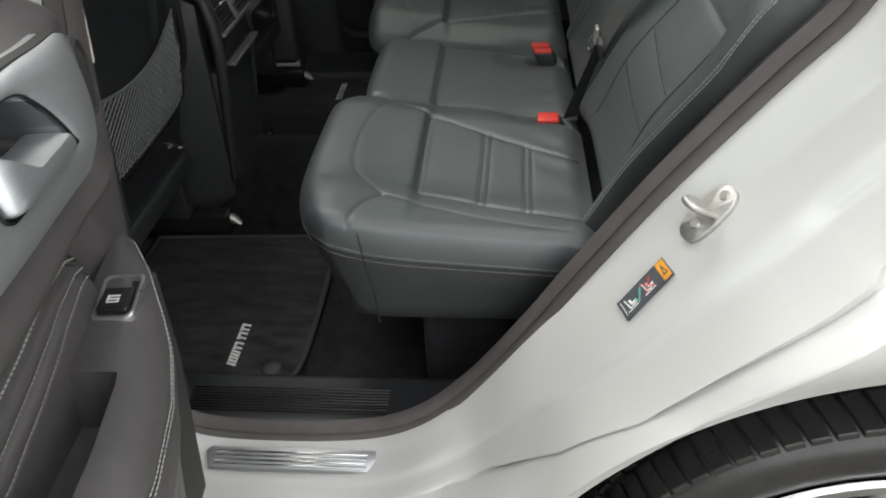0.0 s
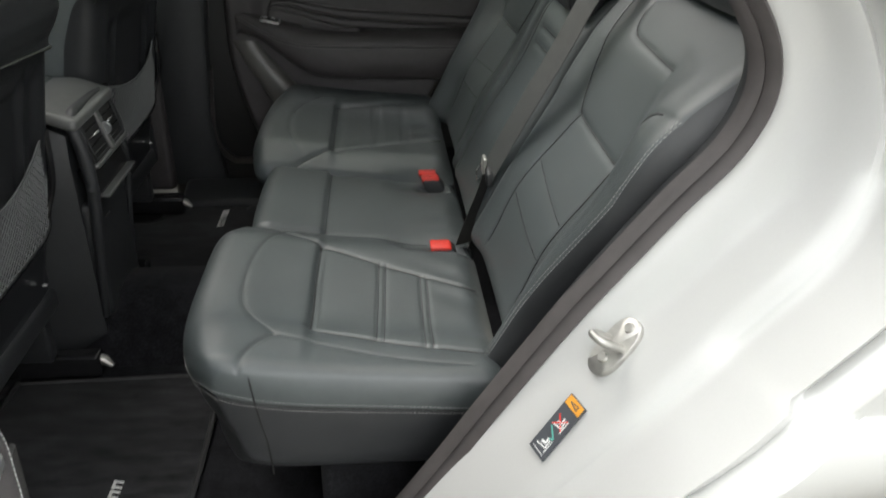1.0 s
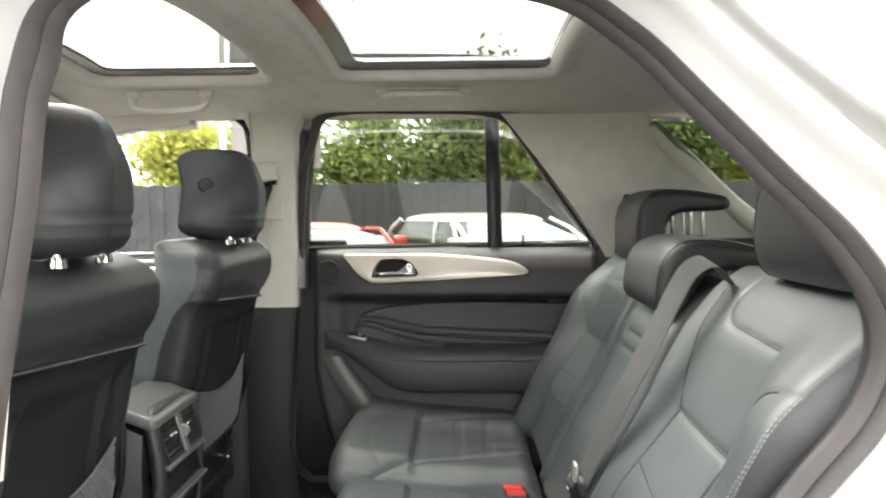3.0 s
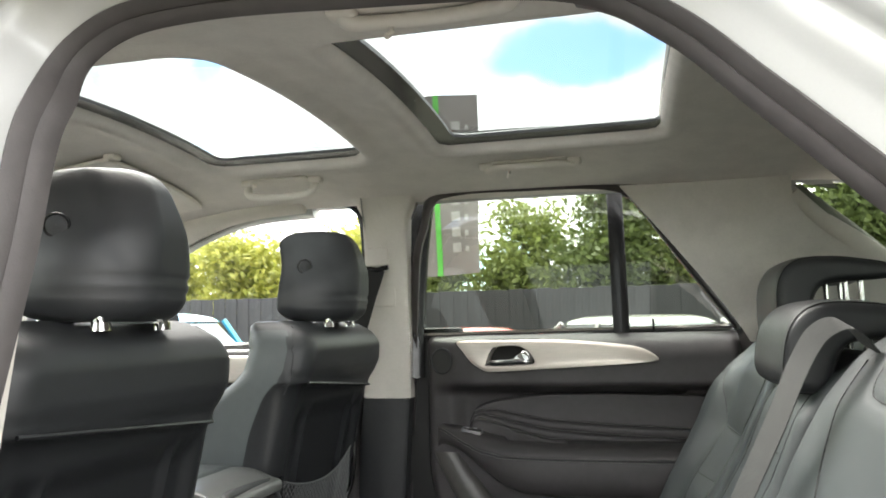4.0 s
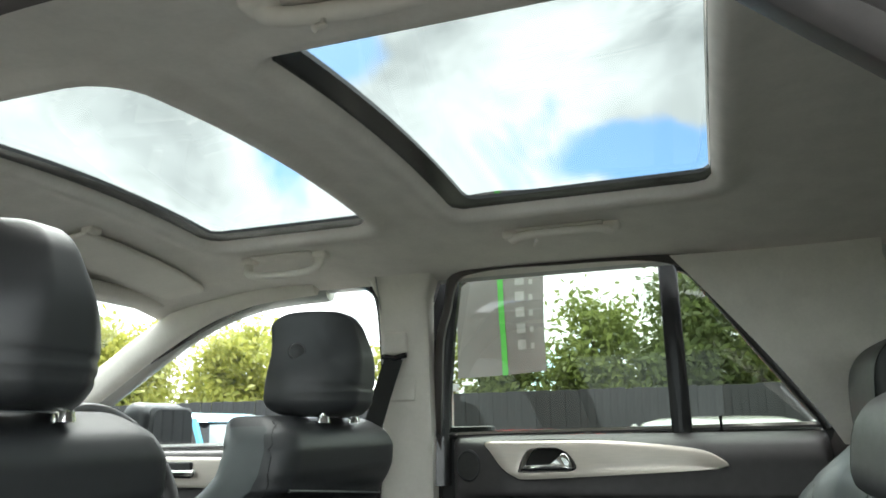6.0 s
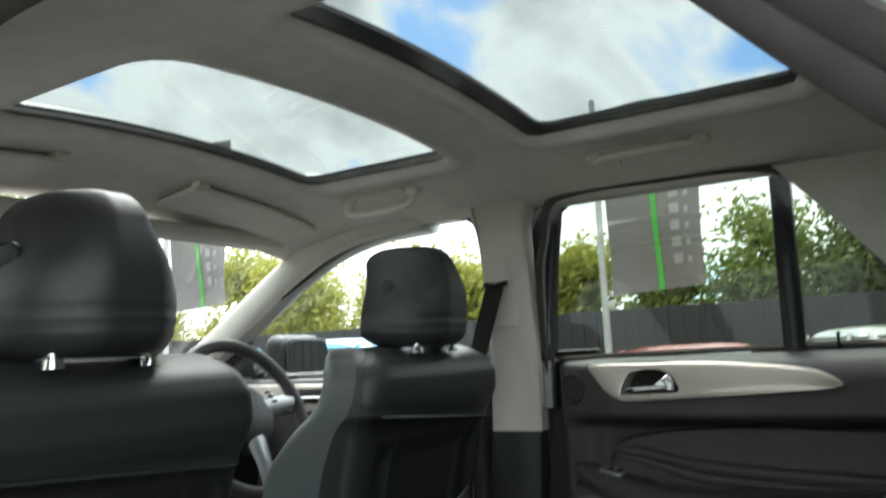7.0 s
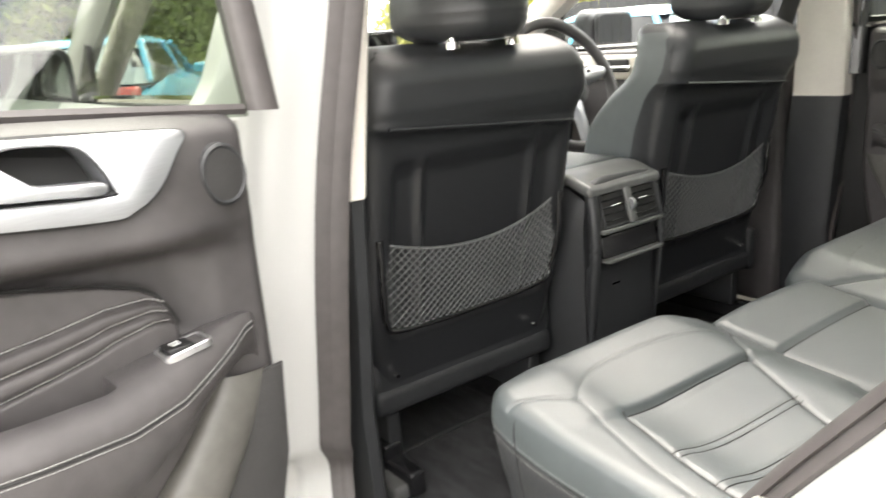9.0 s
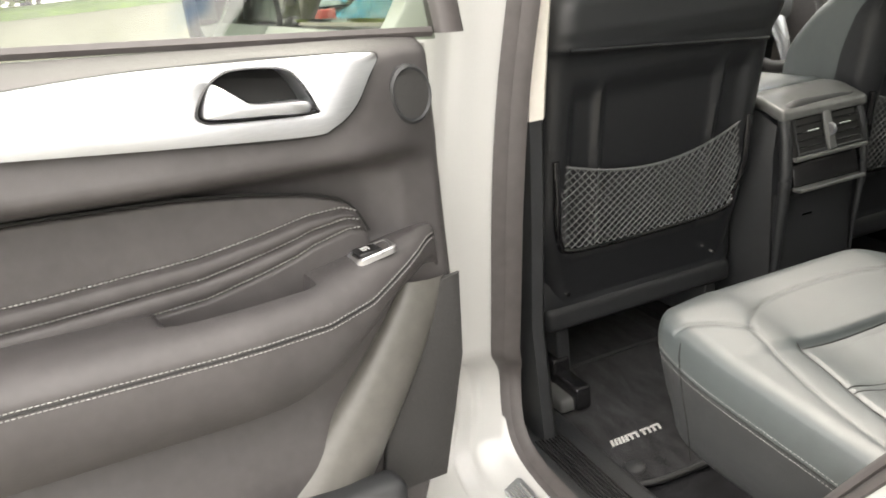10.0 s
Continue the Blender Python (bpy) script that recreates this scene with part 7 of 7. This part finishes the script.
# ---- outside ----
rng = random.Random(7)
nrg = np.random.default_rng(7)
def ground_z(x, y):
    """The yard is flat beside the car and climbs gently towards its far end."""
    return GROUND + 1.5 * smooth01((-7.0 - np.asarray(x, float)) / 15.0) * smooth01((7.0 - np.asarray(y, float)) / 5.0)


gx = np.r_[-400, -120, np.linspace(-40, -6, 40), 0, 20, 80, 400]
gy = np.r_[-400, -120, -60, -30, -10, np.linspace(0, 8, 17), 20, 80, 400]
rows = [np.stack([np.full(len(gy), x), gy, ground_z(np.full(len(gy), x), gy)], 1) for x in gx]
tagged(mesh("ground", np.array(rows).reshape(-1, 3), grid_faces(len(gx), len(gy)), M["asphalt"]), "pale grey tarmac car park", "ground", kind="structure")
rows = []
for x in np.linspace(-6, 60, 30):
    rows.append(np.array([(x, -11.0, GROUND + 0.002), (x, -11.2, GROUND + 0.09), (x, -14, GROUND + 0.14), (x, -40, GROUND + 0.4)]))
v, f = loft(rows, False)
tagged(mesh("verge", v, f, M["grass"]), "grassy verge beside the car park", "grass", kind="stuff")
rows = []
for y in np.linspace(-40, 9, 40):
    rows.append(np.array([(px_, y, float(ground_z(px_, y)) + up) for px_, up in ((-19.0, 0.004), (-19.3, 0.10), (-21, 0.16), (-24, 0.22), (-45, 0.5))]))
v, f = loft(rows, False)
tagged(mesh("verge", v, f, M["grass"]), "grassy verge beyond the car park", "grass", kind="stuff")

# board fence along the far side and across the end
fence = thing("board_fence", "dark stained upright board fence", "fence", kind="")
board_v, board_f = rbox(0.135, 0.018, 1.82, 0.004, None, 1)
board_me = mesh("board", board_v, board_f, M["fence"], fence, smooth=False)
FY = 13.2
spots = []
x = -19.0
while x < 13.0:
    spots.append((x, FY + rng.uniform(-0.006, 0.006) + (0.02 if len(spots) % 2 else 0), 0))
    x += 0.128
board_me.location = (spots[0][0], spots[0][1], GROUND + 0.95)
for x, y, r in spots[1:]:
    ob = board_me.copy()
    scene.collection.objects.link(ob)
    ob.location = (x, y, GROUND + 0.95 + rng.uniform(-0.012, 0.012))
    ob.rotation_euler = (0, rng.uniform(-0.004, 0.004), 0)
g = Geo()
for z in (0.45, 1.45):
    g.add(*box_geo((-3, FY + 0.05, z), (32.5, 0.04, 0.09), 0.005, 1))
g.out("rail", M["fence"], fence, smooth=False)
g = Geo()
y = 13.2
while y > -20:
    g.add(*box_geo((13.2 + rng.uniform(-0.01, 0.01), y, GROUND + 0.95), (0.018, 0.135, 1.82), 0.003, 1))
    y -= 0.13
far_boards = g.out("far_boards", M["fence"], fence, "more boards farther along", smooth=False)
far_boards["kind"] = "stuff"


def tree(x, y, h, spread, leaf, n=15000, size=0.078, lo=0.18, label="leafy green tree behind the fence"):
    t = thing("tree", label, "tree", (0, 0, 0), "trees behind the fence")
    base = np.array([x, y, float(ground_z(x, y))])
    g = Geo()
    tips = []
    trunk = spline([base, base + [0.1 * spread * rng.uniform(-1, 1), 0.1 * rng.uniform(-1, 1), h * 0.3], base + [0.15 * spread * rng.uniform(-1, 1), 0, h * 0.6], base + [0.1 * rng.uniform(-1, 1), 0, h * 0.92]], 5)
    g.add(*tube(trunk, list(np.linspace(0.025 * h, 0.006 * h, len(trunk))), 7))
    for k in range(26):
        i = rng.randrange(2, len(trunk))
        a, e = rng.uniform(0, 6.28), rng.uniform(0.1, 0.9)
        ln = spread * rng.uniform(0.45, 1.0) * (1.1 - 0.5 * i / len(trunk))
        d = np.array([math.cos(a) * math.cos(e), math.sin(a) * math.cos(e), math.sin(e)])
        p = [trunk[i], trunk[i] + d * ln * 0.5 + [0, 0, 0.05 * ln], trunk[i] + d * ln + [0, 0, 0.12 * ln]]
        g.add(*tube(p, [0.007 * h, 0.004 * h, 0.0015 * h], 5))
        tips += [(p[1], 0.30 * spread), (p[2], 0.34 * spread), (p[1] * 0.5 + p[2] * 0.5, 0.30 * spread)]
    tips += [(trunk[-1], 0.3 * spread)]
    g.out("trunk", M["bark"], t, "brown trunk and limbs", smooth=False)
    pick = nrg.integers(0, len(tips), n)
    c = np.array([tips[i][0] for i in pick])
    rad = np.array([tips[i][1] for i in pick])[:, None]
    pos = c + nrg.normal(0, 1, (n, 3)) * rad * np.array([0.62, 0.62, 0.5])
    pos[:, 2] = np.maximum(pos[:, 2], base[2] + lo * h + nrg.uniform(0, 0.5, n))
    s = size * nrg.uniform(0.6, 1.5, n)[:, None]
    u = nrg.normal(0, 1, (n, 3))
    u /= np.linalg.norm(u, axis=1, keepdims=True)
    w = nrg.normal(0, 1, (n, 3))
    w -= u * np.sum(u * w, 1, keepdims=True)
    w /= np.linalg.norm(w, axis=1, keepdims=True)
    vv = np.stack([pos - u * s, pos + w * s * 0.45, pos + u * s, pos - w * s * 0.45], 1).reshape(-1, 3)
    ff = np.arange(4 * n).reshape(-1, 4)
    me = bpy.data.meshes.new("crown")
    me.from_pydata(vv.tolist(), [], ff.tolist())
    me.materials.append(leaf)
    ob = new("crown", me)
    ob.parent = t
    ob["label"] = "loose leafy crown"
    return t


def leaf_mat(name, a, b):
    m = bpy.data.materials.new(name)
    m.use_nodes = True
    n, l = m.node_tree.nodes, m.node_tree.links
    bs = n["Principled BSDF"]
    bs.inputs["Roughness"].default_value = 0.55
    geo = n.new("ShaderNodeNewGeometry")
    mx = n.new("ShaderNodeMix")
    mx.data_type = "RGBA"
    mx.inputs[6].default_value, mx.inputs[7].default_value = rgb(*a), rgb(*b)
    l.new(geo.outputs["Random Per Island"], mx.inputs[0])
    l.new(mx.outputs[2], bs.inputs["Base Color"])
    tr = n.new("ShaderNodeBsdfTranslucent")
    l.new(mx.outputs[2], tr.inputs[0])
    ms = n.new("ShaderNodeMixShader")
    ms.inputs[0].default_value = 0.4
    l.new(bs.outputs[0], ms.inputs[1])
    l.new(tr.outputs[0], ms.inputs[2])
    l.new(ms.outputs[0], n["Material Output"].inputs[0])
    return m


LD = leaf_mat("leaf_dark_green", (0.11, 0.145, 0.045), (0.18, 0.225, 0.075))
LM = leaf_mat("leaf_fresh_green", (0.20, 0.24, 0.065), (0.31, 0.36, 0.11))
LY = leaf_mat("leaf_spring_yellow", (0.27, 0.29, 0.05), (0.48, 0.47, 0.11))
for x, y, h, s, m in ((-24, 16.5, 3.9, 1.9, LY), (-20.5, 15.2, 3.5, 1.7, LY), (-17.2, 16.2, 3.8, 1.8, LY), (-14.2, 15.4, 3.2, 1.6, LY), (-11.4, 16.0, 3.3, 1.5, LY), (-9.0, 15.6, 2.9, 1.4, LY),
                      (-6.6, 16.0, 2.9, 1.4, LY), (-4.6, 15.4, 2.8, 1.3, LM), (-2.6, 16.4, 3.5, 1.5, LM), (-0.6, 15.6, 3.9, 1.5, LD), (1.4, 16.2, 4.0, 1.7, LM), (3.8, 15.6, 4.4, 1.8, LD),
                      (6.0, 16.0, 5.4, 1.9, LY), (8.6, 15.6, 5.2, 1.9, LY), (11.5, 16.0, 5.6, 2.0, LD), (15.5, 12, 5.2, 2.0, LM), (15.8, 8.0, 5.4, 2.2, LM), (16.0, 4.0, 5.0, 2.0, LY), (15.6, 0.0, 5.0, 2.0, LM)):
    tree(x, y, h, s, m, label="yellow-green spring tree behind the fence" if m is LY else "green leafy tree behind the fence")
for k in range(10):
    tree(-27.5 + rng.uniform(-1, 1), 9 - 3.2 * k, rng.uniform(6.0, 7.5), 2.8, LD, n=6500, size=0.15, lo=0.02, label="dark green tree behind the verge")
for k in range(15):
    x, y = -23.5 + rng.uniform(-1.2, 1.2), 12 - 2.3 * k
    tree(x, y, rng.uniform(5.4, 6.8), 2.3, (LD, LM, LD)[k % 3], n=9500, size=0.13, lo=0.02, label="green tree beyond the end of the car park")
for k in range(14):
    tree(-22.0 + rng.uniform(-0.7, 0.7), 7 - 1.7 * k, rng.uniform(2.3, 3.2), 1.25, (LD, LD, LM)[k % 3], n=4200, size=0.13, lo=0.0, label="low bushy green tree along the verge")
for x, y, h, s, m in ((-19, -20, 6.4, 2.6, LM), (-14, -20, 6.0, 2.6, LD), (-9, -20, 6.0, 2.6, LM)):
    tree(x, y, h, s, m, n=5000, size=0.13, lo=0.03, label="green tree beyond the verge")


def banner(x, y, w, z0, z1, label, lean=0.0):
    b = thing("feather_banner", label, "banner", group="banners on poles")
    mesh("pole", *tube([(x - 0.12, y, GROUND), (x - 0.115, y, 2.5), (x - 0.10, y, z1 + 0.16)], [0.05, 0.045, 0.04], 10), M["pole"], b, "white pole")
    mesh("bracket", *box_geo((x - 0.07, y, z0 - 0.12), (0.16, 0.06, 0.10), 0.01), M["pole"], b, "white bracket")
    nu, nz = 40, 60
    U, Z = np.meshgrid(np.linspace(0, 1, nu), np.linspace(0, 1, nz))

    def at(u, zz, d=0.0):
        X = x + w * u + lean * (1 - zz) * u
        Y = y + 0.10 * np.sin(u * 5 + zz * 3) * u + 0.03 * np.sin(zz * 9 + u * 2) + d
        return np.stack([X, Y, z0 + (z1 - z0) * zz + 0.05 * u * (1 - zz)], -1)
    p = at(U, Z).reshape(-1, 3)
    cloth = mesh("cloth", p, grid_faces(nz, nu), M["banner"], b, "grey printed banner cloth")
    p = at(0.50 + 0.065 * U, Z, -0.012).reshape(-1, 3)
    mesh("stripe", p, grid_faces(nz, nu), M["banner_green"], cloth, "bright green stripe")
    g = Geo()
    # two columns of upright print, as bars
    for k in range(9):
        z = 0.12 + 0.085 * k
        uu, zz = np.meshgrid(np.array([0.70, 0.80]), np.array([z, z + 0.050]))
        g.add(at(uu, zz, -0.014).reshape(-1, 3), [(0, 1, 3, 2)])
        uu, zz = np.meshgrid(np.array([0.85, 0.89]), np.array([z, z + 0.030]))
        g.add(at(uu, zz, -0.014).reshape(-1, 3), [(0, 1, 3, 2)])
    mesh("print_bars", g.v, g.f, M["banner_white"], cloth, "pale print bars", smooth=False)
    return b


banner(-3.68, 10.0, 1.25, 1.95, 4.55, "grey banner with a green stripe on a white pole")
banner(-10.2, 8.0, 1.3, 2.12, 4.7, "grey banner with a green stripe on a white pole")


def parked_car(name_label, paint, c, yaw, L=4.2, W=1.75, Hh=1.43):
    """A parked hatchback: body, cabin glass, wheels, lights, mirrors."""
    t = thing("parked_car", name_label, "car", (c[0], c[1], float(ground_z(c[0], c[1]))), "parked cars")
    t.rotation_euler = (0, 0, radians(yaw))
    st_ = np.linspace(-1, 1, 41)
    def low_top(s):
        return 0.62 + 0.30 * (1 - abs(s) ** 3) + 0.02
    def half(s):
        return W / 2 * (1 - 0.16 * abs(s) ** 4)
    loops = []
    for s in st_:
        h, tz = half(s), low_top(s)
        loops.append(np.array([(s * L / 2, -h * 0.92, 0.20), (s * L / 2, -h, 0.40), (s * L / 2, -h, tz - 0.12), (s * L / 2, -h * 0.96, tz), (s * L / 2, 0, tz + 0.03), (s * L / 2, h * 0.96, tz), (s * L / 2, h, tz - 0.12), (s * L / 2, h, 0.40), (s * L / 2, h * 0.92, 0.20)]))
    v, f = loft(loops)
    mesh("body", v, list(f) + [tuple(range(9)), tuple(range(len(v) - 9, len(v)))], paint, t, "painted lower body", auto=50)
    # cabin: glass band and painted roof
    def cab(z, x0, x1, hw, n=48):
        q = rrect(x0, x1, -hw, hw, 0.16, n)
        return np.stack([q[:, 0], q[:, 1], np.full(n, z)], 1)
    loops = [cab(0.88, -L * 0.40, L * 0.22, W * 0.475), cab(1.05, -L * 0.375, L * 0.165, W * 0.455), cab(Hh - 0.10, -L * 0.31, L * 0.035, W * 0.395)]
    v, f = loft(loops)
    v = np.array(v)
    flank_q = [q for q in f if abs(v[list(q)].mean(0)[1]) > W * 0.33 and -L * 0.34 < v[list(q)].mean(0)[0] < L * 0.12]
    chosen = set(map(tuple, flank_q))
    mesh("window_band", v, [q for q in f if tuple(q) not in chosen], M["car_glass"], t, "windscreen and rear window mirroring the sky")
    mesh("side_window", v, flank_q, M["screen"], t, "dark side windows")
    loops = [cab(Hh - 0.11, -L * 0.318, L * 0.043, W * 0.402), cab(Hh - 0.06, -L * 0.30, L * 0.02, W * 0.385), cab(Hh - 0.015, -L * 0.25, -L * 0.03, W * 0.32), cab(Hh, -L * 0.18, -L * 0.09, W * 0.2)]
    v, f = loft(loops)
    mesh("roof", v, list(f) + [tuple(range(len(v) - 48, len(v)))], paint, t, "painted roof")
    for sx, sx2 in ((0.20, 0.042), (-0.02, -0.055), (-0.385, -0.312)):
        for sg in (-1, 1):
            mesh("roof_post", *tube([(L * sx, sg * W * 0.465, 0.90), (L * (sx + sx2) / 2, sg * W * 0.435, 1.12), (L * sx2, sg * W * 0.398, Hh - 0.09)], 0.035, 6), paint, t, "painted roof post")
    for sx in (-0.31, 0.31):
        for sg in (-1, 1):
            wl_ = mesh("wheel", *tube([(L * sx, sg * (W / 2 - 0.2), 0.31), (L * sx, sg * (W / 2 - 0.02), 0.31)], 0.31, 24), M["tyre"], t, "black tyre")
            mesh("wheel_rim", *tube([(L * sx, sg * (W / 2 - 0.03), 0.31), (L * sx, sg * (W / 2 - 0.005), 0.31)], [0.21, 0.19], 20), M["alloy"], wl_, "silver rim")
    for sg in (-1, 1):
        mesh("headlight", *box_geo((L / 2 - 0.14, sg * W * 0.36, 0.66), (0.16, 0.32, 0.11), 0.04), M["chrome"], t, "clear headlight")
        mesh("door_mirror", *box_geo((L * 0.17, sg * (W / 2 + 0.07), 0.98), (0.12, 0.18, 0.13), 0.04), paint, t, "painted door mirror")
        mesh("tail_light", *box_geo((-L / 2 + 0.10, sg * W * 0.38, 0.78), (0.08, 0.26, 0.16), 0.03), M["car_red"], t, "red tail light")
    return t


parked_car("white saloon car parked by the fence", M["car_white"], (-0.1, 9.2), -62, 4.3, 1.78, 1.33)
parked_car("red hatchback with a pale windscreen parked by the fence", M["car_red"], (-2.45, 9.4), -62, 4.0, 1.7, 1.22)
parked_car("light blue car parked across from the open door", M["car_blue"], (-6.35, 7.0), 176, 4.2, 1.78, 1.46)
parked_car("blue car parked ahead in the yard", M["car_blue"], (-10.5, 2.4), 150, 4.2, 1.75, 1.42)
